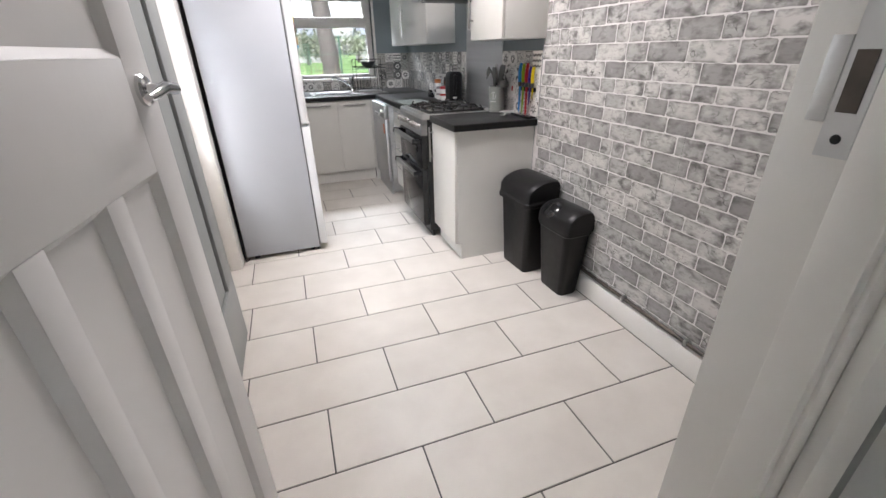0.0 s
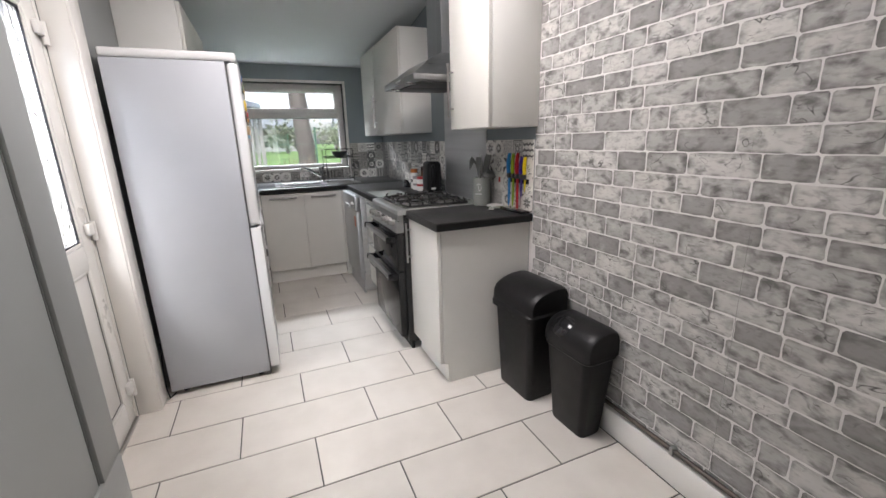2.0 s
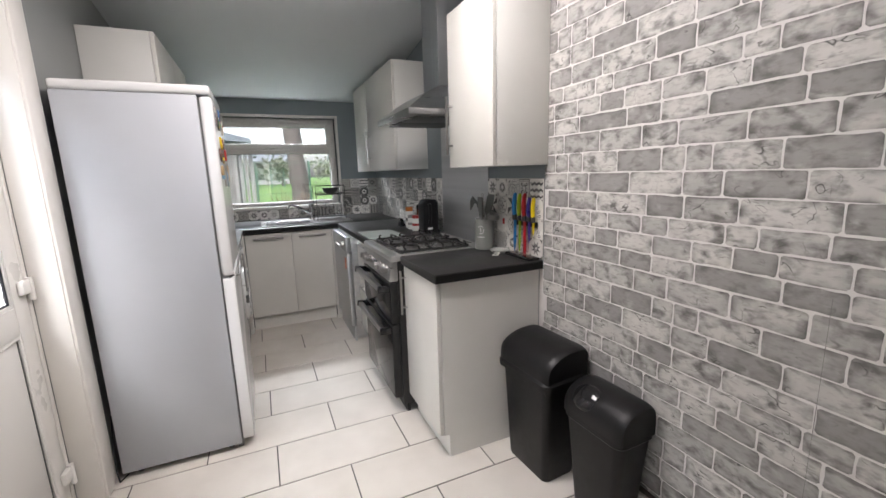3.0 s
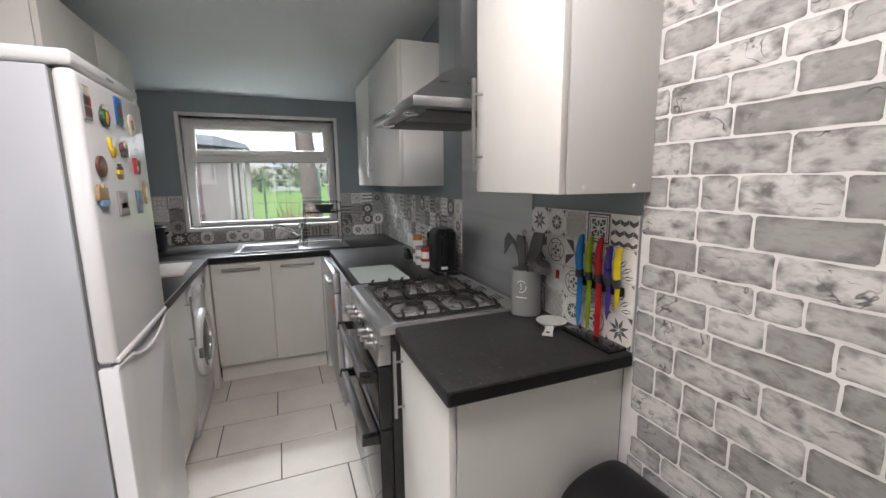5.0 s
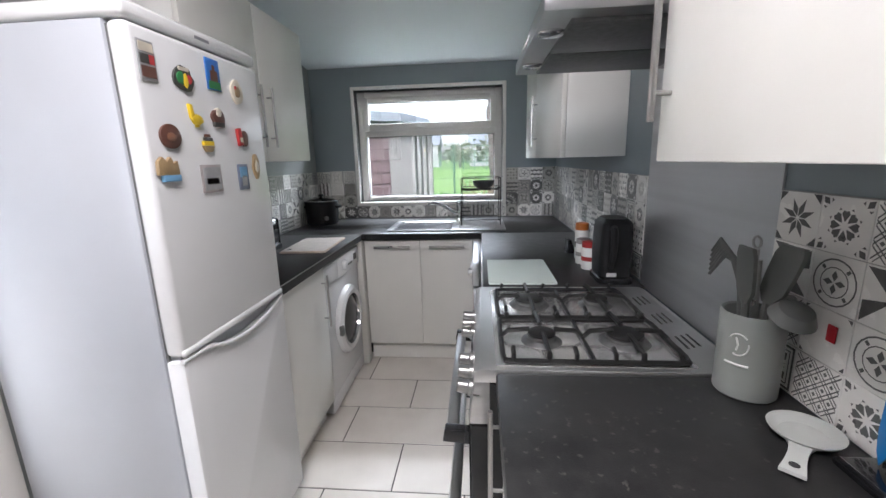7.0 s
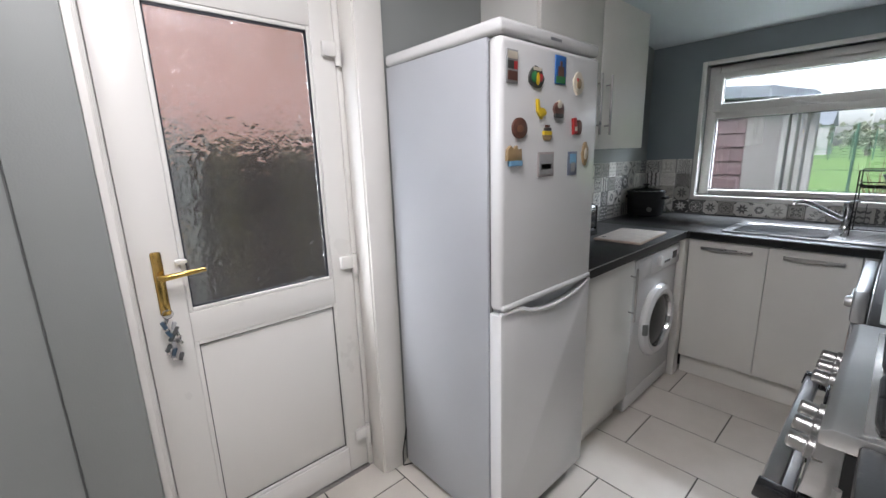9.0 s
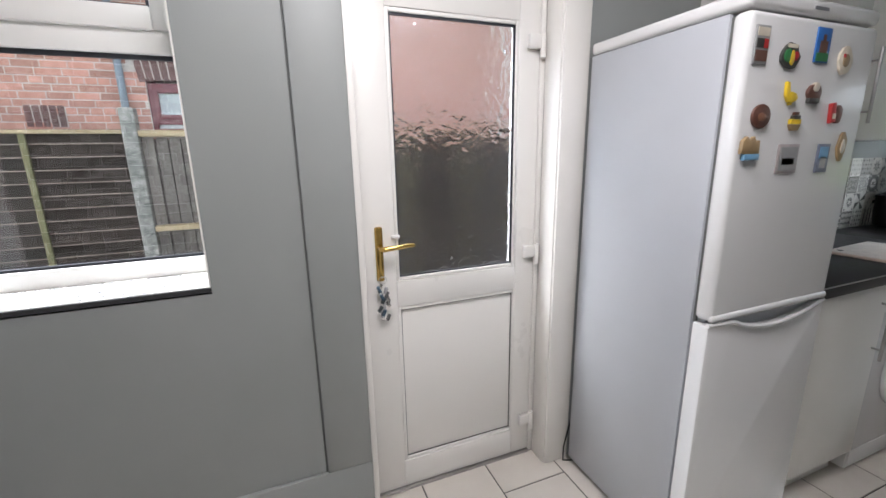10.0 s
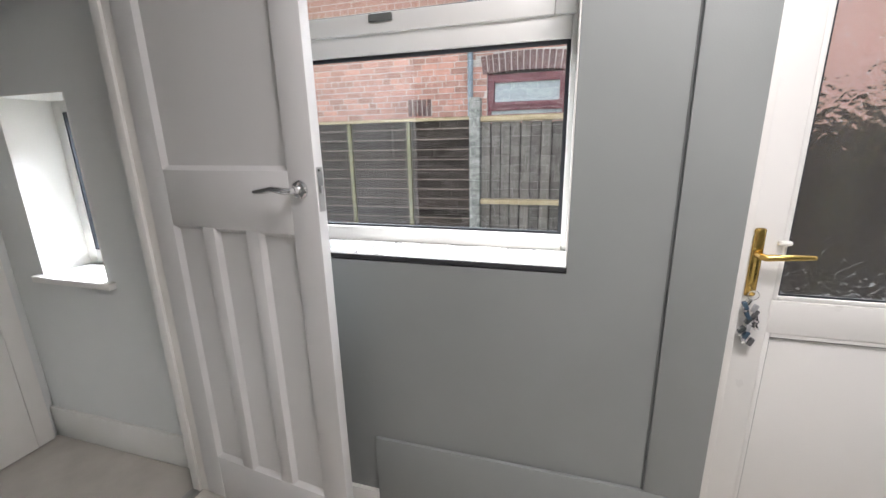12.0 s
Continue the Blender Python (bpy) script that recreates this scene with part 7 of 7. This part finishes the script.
def motif(kind):
    """Flat dark figures of one printed tile, in a square of side 1 round the middle."""
    P = []
    def rot(pts, a):
        c, s = math.cos(a), math.sin(a)
        return [(x * c - y * s, x * s + y * c) for x, y in pts]
    def ringseg(r0, r1, n=16):
        return [[(r * math.cos(a), r * math.sin(a)) for r, a in ((r0, 2 * math.pi * k / n), (r1, 2 * math.pi * k / n), (r1, 2 * math.pi * (k + 1) / n), (r0, 2 * math.pi * (k + 1) / n))] for k in range(n)]
    if kind == "star":
        for k in range(8):
            P.append(rot([(0.03, 0), (0.17, 0.062), (0.40, 0), (0.17, -0.062)], math.pi * k / 4 + math.pi / 8))
        P += [[(sx * 0.48, sy * 0.48), (sx * 0.30, sy * 0.48), (sx * 0.48, sy * 0.30)] for sx in (-1, 1) for sy in (-1, 1)]
    elif kind == "flower":
        for k in range(8):
            P.append(rot([(0.07, 0), (0.16, 0.05), (0.21, 0.08), (0.27, 0.045), (0.25, 0), (0.27, -0.045), (0.21, -0.08), (0.16, -0.05)], math.pi * k / 4))
        P += [rot([(0.29, -0.03), (0.33, 0), (0.29, 0.03)], math.pi * (k + 0.5) / 4) for k in range(8)]
        for sx in (-1, 1):
            for sy in (-1, 1):
                P.append([(sx * 0.47, sy * 0.47), (sx * 0.36, sy * 0.45), (sx * 0.34, sy * 0.34), (sx * 0.45, sy * 0.36)])
                P.append([(sx * 0.31, sy * 0.46), (sx * 0.26, sy * 0.42), (sx * 0.30, sy * 0.38)])
                P.append([(sx * 0.46, sy * 0.31), (sx * 0.42, sy * 0.26), (sx * 0.38, sy * 0.30)])
    elif kind == "lattice":
        # crossing bands drawn as double lines, a dot in every mesh
        def band(c, s, w):
            lo, hi = max(-0.47, -0.47 - c), min(0.47, 0.47 - c)
            return [(s * x, x + c + e) for x, e in ((lo, -w), (lo, w), (hi, w), (hi, -w))]
        for i in range(-2, 3):
            for s_ in (1, -1):
                for off in (-0.045, 0.045):
                    c = i * 0.32 + off
                    if abs(c) < 0.86:
                        P.append([(x, max(-0.48, min(0.48, y))) for x, y in band(c, s_, 0.018)])
        for i in range(-2, 3):
            for j in range(-2, 3):
                if (i + j) % 2:
                    P.append([(0.16 * i + dx * 0.045, 0.16 * j + dy * 0.045) for dx, dy in ((1, 0), (0, 1), (-1, 0), (0, -1))])
    elif kind == "framed":
        for a, b in ((0.46, 0.41), (0.36, 0.335)):
            for k in range(4):
                P.append(rot([(-a, -a), (a, -a), (b, -b), (-b, -b)], math.pi * k / 2))
        for k in range(4):
            P.append(rot([(0.05, 0.05), (0.16, 0.07), (0.17, 0.17), (0.07, 0.16)], math.pi * k / 2))
            P.append(rot([(0.19, 0.10), (0.28, 0.14), (0.28, 0.28), (0.14, 0.28), (0.10, 0.19), (0.20, 0.20)], math.pi * k / 2))
            P.append(rot([(0.06, 0), (0.14, 0.035), (0.27, 0.05), (0.22, 0), (0.27, -0.05), (0.14, -0.035)], math.pi * k / 2))
    elif kind == "cubes":
        # stacked cubes: pale lozenge tops over two dark side faces
        for j in range(3):
            for i in range(-1, 3):
                x = -0.32 + 0.32 * i + (0.16 if j % 2 else 0.0)
                y = 0.44 - 0.32 * j
                for sg in (-1, 1):
                    q = [(x, y - 0.18), (x + sg * 0.155, y - 0.09), (x + sg * 0.155, y - 0.22), (x, y - 0.31)]
                    q = [(max(-0.48, min(0.48, px)), max(-0.48, min(0.48, py))) for px, py in q]
                    P.append(q)
    elif kind == "ring":
        P += ringseg(0.40, 0.43, 20)
        P += ringseg(0.26, 0.28, 16)
        for k in range(4):
            P.append(rot([(0.02, 0), (0.12, 0.06), (0.22, 0), (0.12, -0.06)], math.pi * k / 2))
            P.append(rot([(0.30, 0.03), (0.38, 0.03), (0.38, -0.03), (0.30, -0.03)], math.pi * k / 2 + math.pi / 4))
    elif kind == "leaf":
        for k in range(5):
            a = math.pi / 2 * (k + 0.5) / 5
            for r0, r1, w in ((0.14, 0.42, 0.045), (0.50, 0.92, 0.075)):
                for sg in (-1, 1):
                    P.append([(min(0.47, -0.47 + x), min(0.47, -0.47 + y)) for x, y in rot([(r0, 0), ((r0 + r1) / 2, sg * w), (r1, sg * 0.012), ((r0 + r1) / 2, sg * w * 0.45)], a)])
        P.append([(0.47, 0.47), (0.36, 0.47), (0.47, 0.36)])
    elif kind == "pinwheel":
        for k in range(4):
            P.append(rot([(0, 0), (0.46, 0.10), (0.46, 0.46)], math.pi * k / 2))
            P.append(rot([(0.08, -0.30), (0.22, -0.22), (0.30, -0.40), (0.16, -0.46)], math.pi * k / 2))
    elif kind == "plain":
        P += [[(sx * 0.47, sy * 0.47), (sx * 0.38, sy * 0.47), (sx * 0.47, sy * 0.38)] for sx in (-1, 1) for sy in (-1, 1)]
    elif kind == "dots":
        for i in range(4):
            for j in range(4):
                r = 0.07 if (i + j) % 2 else 0.045
                P.append([(-0.36 + 0.24 * i + r * math.cos(a), -0.36 + 0.24 * j + r * math.sin(a)) for a in [2 * math.pi * k / 8 for k in range(8)]])
    return [p for p in P if abs(sum(p[i][0] * p[(i + 1) % len(p)][1] - p[(i + 1) % len(p)][0] * p[i][1] for i in range(len(p)))) > 1e-4]


KINDS = ("star", "flower", "lattice", "framed", "cubes", "ring", "leaf", "pinwheel", "dots")
TILE_MESH = {}


def tile_mesh(kind, palette, w, h):
    """A thin printed tile lying in x-y, facing +z, with its figures a hair proud."""
    key = (kind, palette, round(w, 4), round(h, 4))
    if key not in TILE_MESH:
        ground, fig = ((M_TILEW, M_TILED), (M_TILEG, M_TILED), (M_TILEW, M_TILEG), (M_TILED, M_TILEW))[palette]
        bm = bmesh.new()
        box(-w / 2 + 0.0008, w / 2 - 0.0008, -h / 2 + 0.0008, h / 2 - 0.0008, 0.0, 0.003, 0, bm, mi=0)
        for i, p in enumerate(motif(kind)):
            t = 0.0032 + 0.00004 * (i % 3)
            vs = [bm.verts.new((x * w, y * h, t)) for x, y in p]
            try:
                f = bm.faces.new(vs)
                f.material_index = 1
                if f.calc_area() < 1e-9:
                    bm.faces.remove(f)
                else:
                    f.normal_update()
                    if f.normal.z < 0:
                        f.normal_flip()
            except ValueError:
                pass
        me = bpy.data.meshes.new("tile")
        bm.to_mesh(me)
        bm.free()
        me.materials.append(ground)
        me.materials.append(fig)
        TILE_MESH[key] = me
    return TILE_MESH[key]


def tile_panel(parent, origin, right, up, cols, rows, w, h, seed, grid=None):
    """Tiles from a lower corner along right and up; grid: motif names from the top row down."""
    r = random.Random(seed)
    o, u, v = Vector(origin), Vector(right), Vector(up)
    nrm = u.cross(v)
    m = Matrix((u, v, nrm)).transposed().to_4x4()
    for j in range(rows):
        for i in range(cols):
            kind = grid[rows - 1 - j][i] if grid else r.choice(KINDS)
            pal = r.choices((0, 1, 2, 3), (5, 4, 1, 2))[0] if not grid else 0
            t = new("tile", tile_mesh(kind, pal, w, h))
            t.parent = parent
            c = o + u * (w * (i + 0.5)) + v * (h * (j + 0.5))
            t.matrix_basis = Matrix.Translation(c - BASE[parent.name]) @ m @ Matrix.Rotation(math.pi / 2 * r.randrange(4) if not grid else 0, 4, "Z")


def splash(name, bm, label):
    return solid(name, bm, M_TILEJ, label, "splashback", kind="structure", smooth=False)


ZT0, TH = 0.9135, 0.0968
sp = splash("splashback_near", box(XR - 0.0045, XR - 0.001, 2.121, 2.631, ZT0, 1.3015), "patterned grey and cream tile panel behind the knives")
tile_panel(sp, (XR - 0.0045, 2.630, ZT0), (0, -1, 0), (0, 0, 1), 5, 4, 0.1016, TH, 2,
           [("star", "flower", "lattice", "framed", "cubes"), ("pinwheel", "ring", "pinwheel", "flower", "leaf"), ("lattice", "plain", "ring", "lattice", "leaf"), ("framed", "lattice", "flower", "ring", "star")])
sp = splash("splashback_east", box(XR - 0.0045, XR - 0.001, 3.288, YF - 0.001, ZT0, 1.3015), "patterned grey and cream tile panel beyond the cooker")
tile_panel(sp, (XR - 0.0045, YF - 0.008, ZT0), (0, -1, 0), (0, 0, 1), 18, 4, 0.1012, TH, 3)
sp = splash("splashback_west", box(XL + 0.001, XL + 0.0045, 3.22, YF - 0.001, ZT0, 1.3015), "patterned tile panel on the wall above the worktop")
tile_panel(sp, (XL + 0.0045, 3.29, ZT0), (0, 1, 0), (0, 0, 1), 18, 4, 0.1012, TH, 4)
bm = box(XL + 0.005, FW[0] - 0.030, YF - 0.0045, YF - 0.001, ZT0, 1.3015)
box(FW[1] + 0.030, XR - 0.005, YF - 0.0045, YF - 0.001, ZT0, 1.3015, 0, bm)
box(FW[0] - 0.030, FW[1] + 0.030, YF - 0.0045, YF - 0.001, ZT0, FW[2] - 0.032, 0, bm)
sp = splash("splashback_north", bm, "patterned tile panel round the sink window")
wl_ = (FW[0] - 0.030 - (XL + 0.008)) / 3
tile_panel(sp, (XL + 0.008, YF - 0.0045, ZT0), (1, 0, 0), (0, 0, 1), 3, 4, wl_, TH, 5)
tile_panel(sp, (FW[1] + 0.030, YF - 0.0045, ZT0), (1, 0, 0), (0, 0, 1), 4, 4, (XR - 0.008 - FW[1] - 0.030) / 4, TH, 6)
tile_panel(sp, (FW[0] - 0.030, YF - 0.0045, ZT0), (1, 0, 0), (0, 0, 1), 13, 1, (FW[1] - FW[0] + 0.06) / 13, FW[2] - 0.032 - ZT0, 7)
part("red_tag", box(XR - 0.0115, XR - 0.0085, 2.452, 2.470, 1.055, 1.085, 0.001), tint("red_tag", (0.55, 0.01, 0.02)), bpy.data.objects["splashback_near"], "small red tag")
# patterned tiles laid along the side window's sill
sw_ = bpy.data.objects["window_2"]
rs = random.Random(8)
for k in range(12):
    w = (SW[1] - SW[0] - 0.002) / 12
    t = new("sill_tile", tile_mesh(rs.choice(KINDS), 0, w, 0.180))
    t.parent = sw_
    t.matrix_basis = Matrix.Translation(Vector((XL - 0.013, SW[0] + 0.001 + w * (k + 0.5), SW[2] + 0.0203)) - BASE["window_2"]) @ Matrix.Rotation(math.pi / 2, 4, "Z")

# ======== pieces of floors and walls ========
# floor tiles, 600 x 300, laid half-bond
row = -5
PITCH_Y, TILE, GAP = 0.301, 0.607, 0.0058
tile_cache = {}
for k in range(-5, 13):
    y1 = 1.409 + PITCH_Y * k
    y0 = y1 - PITCH_Y
    y0c, y1c = max(y0 + GAP / 2, YP - 0.055), min(y1 - GAP / 2, 4.50)
    if y1c - y0c < 0.02:
        continue
    xj = 0.985 - 0.313 * k
    xj -= math.floor((xj - XL) / TILE) * TILE + TILE
    while xj < XR - 0.03:
        a, b = max(xj + GAP / 2, XL - 0.092), min(xj + TILE - GAP / 2, XR - 0.023)
        xj += TILE
        if b - a < 0.02 or (a > 1.62) or (y0c > 4.0 and (b < 0.0)):
            continue
        size = (round(b - a, 3), round(y1c - y0c, 3))
        if size not in tile_cache:
            w, d = size
            tile_cache[size] = mesh_of("tile", box(-w / 2, w / 2, -d / 2, d / 2, -0.010, 0.0, 0.0012, seg=1), M_FLOOR, False)
        t = new("tile", tile_cache[size])
        t.parent = floor
        t.location = ((a + b) / 2, (y0c + y1c) / 2, 0)

# brick-effect wallpaper: a mortar-coloured sheet with printed bricks in slight relief
paper = solid("wallpaper", box(XR - 0.0012, XR, YP + 0.001, 2.118, 0.10, SLOPE1 - 0.002), M_PAPER, "grey brick-effect wallpaper with pale mortar lines", "wallpaper", kind="structure", smooth=False)
solid("wallpaper_return", box(XR - 0.0012, XR, 2.1182, 2.149, 0.10, 0.868), M_PAPER, "wallpaper strip beside the cabinet end panel", "wallpaper", kind="structure", smooth=False)
seam = solid("wallpaper_seam", box(XR - 0.0026, XR - 0.0012, 1.0305, 1.0313, 0.16, 1.02), tint("seam_grey", (0.16, 0.155, 0.15), 0.8), "fine joint between two wallpaper drops", "wallpaper", kind="structure", smooth=False)
rnd = random.Random(21)
rest = bmesh.new()
count = 0


def brick_outline(y0, y1, z0, z1, r):
    """An uneven rounded rectangle on the wall's plane."""
    c = min(0.0048, (y1 - y0) * 0.09)
    j = lambda s=0.0021: r.uniform(-s, s)
    c4 = [c * r.uniform(0.6, 1.5) for _ in range(4)]
    ym = (y0 + y1) / 2
    q1, q3 = y0 * 0.75 + y1 * 0.25, y0 * 0.25 + y1 * 0.75
    pts = [(y0 + c4[0], z0 + j(0.001)), (q1 + j(0.006), z0 + j()), (ym + j(0.008), z0 + j()), (q3 + j(0.006), z0 + j()), (y1 - c4[1], z0 + j(0.001)), (y1 + j(0.001), z0 + c4[1]), (y1 + j(), (z0 + z1) / 2), (y1 + j(0.001), z1 - c4[2]),
           (y1 - c4[2], z1 + j(0.001)), (q3 + j(0.006), z1 + j()), (ym + j(0.008), z1 + j()), (q1 + j(0.006), z1 + j()), (y0 + c4[3], z1 + j(0.001)), (y0 + j(0.001), z1 - c4[3]), (y0 + j(), (z0 + z1) / 2), (y0 + j(0.001), z0 + c4[0])]
    return pts


def with_print(bm, y0, y1, z0, z1):
    """Each brick's own print coordinates, 0 to 1 along and up."""
    lay = bm.loops.layers.uv.new("print")
    for f in bm.faces:
        for lp in f.loops:
            lp[lay].uv = ((lp.vert.co.y - y0) / (y1 - y0), (lp.vert.co.z - z0) / (z1 - z0))
    return bm


# the paper's repeat, 0.53 m wide and 0.506 m high: course height, then each brick's start along the repeat and its tone
REPEAT_W, REPEAT_H = 0.530, 0.506
COURSES = ((0.079, ((0.000, "dark"), (0.185, "mid"), (0.268, "mid"), (0.352, "pale"))),
           (0.076, ((0.060, "pale"), (0.265, "mid"), (0.390, "dark"))),
           (0.075, ((0.138, "dark"), (0.275, "mid"), (0.440, "pale"))),
           (0.064, ((0.120, "mid"), (0.225, "pale"), (0.408, "pale"), (0.496, "mid"))),
           (0.067, ((0.020, "pale"), (0.170, "mid"), (0.312, "pale"), (0.435, "dark"))),
           (0.066, ((0.035, "dark"), (0.172, "pale"), (0.327, "dark"))),
           (0.079, ((0.102, "mid"), (0.237, "mid"), (0.441, "mid"))))
TONES = ("dark", "mid", "pale")
for drop in range(-1, 4):
    for lift in range(-3, 3):
        ztop = 1.404 + REPEAT_H * lift
        for ch, bricks in COURSES:
            zt, zl = ztop, ztop - ch
            ztop = zl
            za, zb = max(0.127, zl + 0.0030 + rnd.uniform(-0.001, 0.001)), min(zt - 0.0030 + rnd.uniform(-0.001, 0.001), SLOPE1 - 0.004)
            if zb - za < 0.012:
                continue
            starts = [q[0] for q in bricks] + [bricks[0][0] + REPEAT_W]
            for (d0, tone), d1 in zip(bricks, starts[1:]):
                yb, ya = 1.70 - REPEAT_W * drop - d0, 1.70 - REPEAT_W * drop - d1
                a, b = max(ya + 0.0031, YP + 0.002), min(yb - 0.0031, 2.116)
                if b - a < 0.010:
                    continue
                pts = brick_outline(a, b, za, zb, rnd)
                if 0.45 < za < 1.95 and count < 300 and a > 0.30:
                    cy, cz = (a + b) / 2, (za + zb) / 2
                    bm = with_print(prism([(p[0] - cy, p[1] - cz) for p in pts], "x", -0.0007, 0.0004), a - cy, b - cy, za - cz, zb - cz)
                    o = new("brick", mesh_of("brick", bm, M_PBRICK[tone], False))
                    o.parent = paper
                    o.location = (XR - 0.0016, cy, cz)
                    count += 1
                else:
                    one = with_print(prism(pts, "x", XR - 0.0023, XR - 0.0012), a, b, za, zb)
                    for f in one.faces:
                        f.material_index = TONES.index(tone)
                    me = bpy.data.meshes.new("brick")
                    one.to_mesh(me)
                    one.free()
                    rest.from_mesh(me)
                    bpy.data.meshes.remove(me)
o = new("bricks", mesh_of("bricks", rest, [M_PBRICK[t] for t in TONES], False))
o.parent = paper
tagged(o, kind="stuff")

# bricks of the neighbours' wall
rnd = random.Random(31)
brick_me = {}
rest = bmesh.new()
near = 0
for i in range(70):
    z0 = OG + 0.075 * i
    header = i % 4 == 3
    step = 0.1125 if header else 0.225
    y = -6 + (0.05625 if i % 2 else 0.0) + (0.1125 if i % 4 == 2 else 0)
    while y < 5.9:
        a, b = y + 0.005, y + step - 0.005
        y += step
        za, zb = z0 + 0.005, z0 + 0.070
        mid_y = (a + b) / 2
        if zb > 5.2:
            continue
        # cut to the window with its arch, and to the air brick
        cut = (0, 0)
        if zb > NW[2] and za < NW[3] + 0.02:
            cut = (NW[0] - 0.004, NW[1] + 0.004)
        elif zb > NW[2] and abs(mid_y - cyc) < 0.64:
            top = NW[3] + 0.036 - rad + math.sqrt((rad + 0.222) ** 2 - (mid_y - cyc) ** 2)
            if abs(mid_y - cyc) < 0.61:
                za = max(za, top)
            if zb - za < 0.015:
                continue
        elif zb > 1.70 and za < 1.92:
            cut = (-0.752, -0.410)
        if cut != (0, 0) and b > cut[0] and a < cut[1]:
            if a < cut[0] - 0.03:
                b = cut[0]
            elif b > cut[1] + 0.03:
                a = cut[1]
            else:
                continue
        if 1.5 < z0 < 2.75 and -2.4 < a < 2.4 and near < 300:
            key = (round(b - a, 3), round(zb - za, 3))
            if key not in brick_me:
                brick_me[key] = mesh_of("brick", box(-0.03, 0.0, -(b - a) / 2, (b - a) / 2, (za - zb) / 2, (zb - za) / 2, 0.003, seg=1), M_BRICK, False)
            o = new("brick", brick_me[key])
            o.parent = nwall
            o.location = Vector((NX + rnd.uniform(-0.003, 0.002), (a + b) / 2, (za + zb) / 2)) - BASE["neighbour_house"]
            near += 1
        elif z0 > 0.9 and -4.5 < a < 4.8:
            box(NX - 0.02, NX - 0.001, a, b, za, zb, 0, rest)
o = new("bricks", mesh_of("bricks", rest, M_BRICK, False))
o.parent = nwall
o.location = -BASE["neighbour_house"]
tagged(o, kind="stuff")
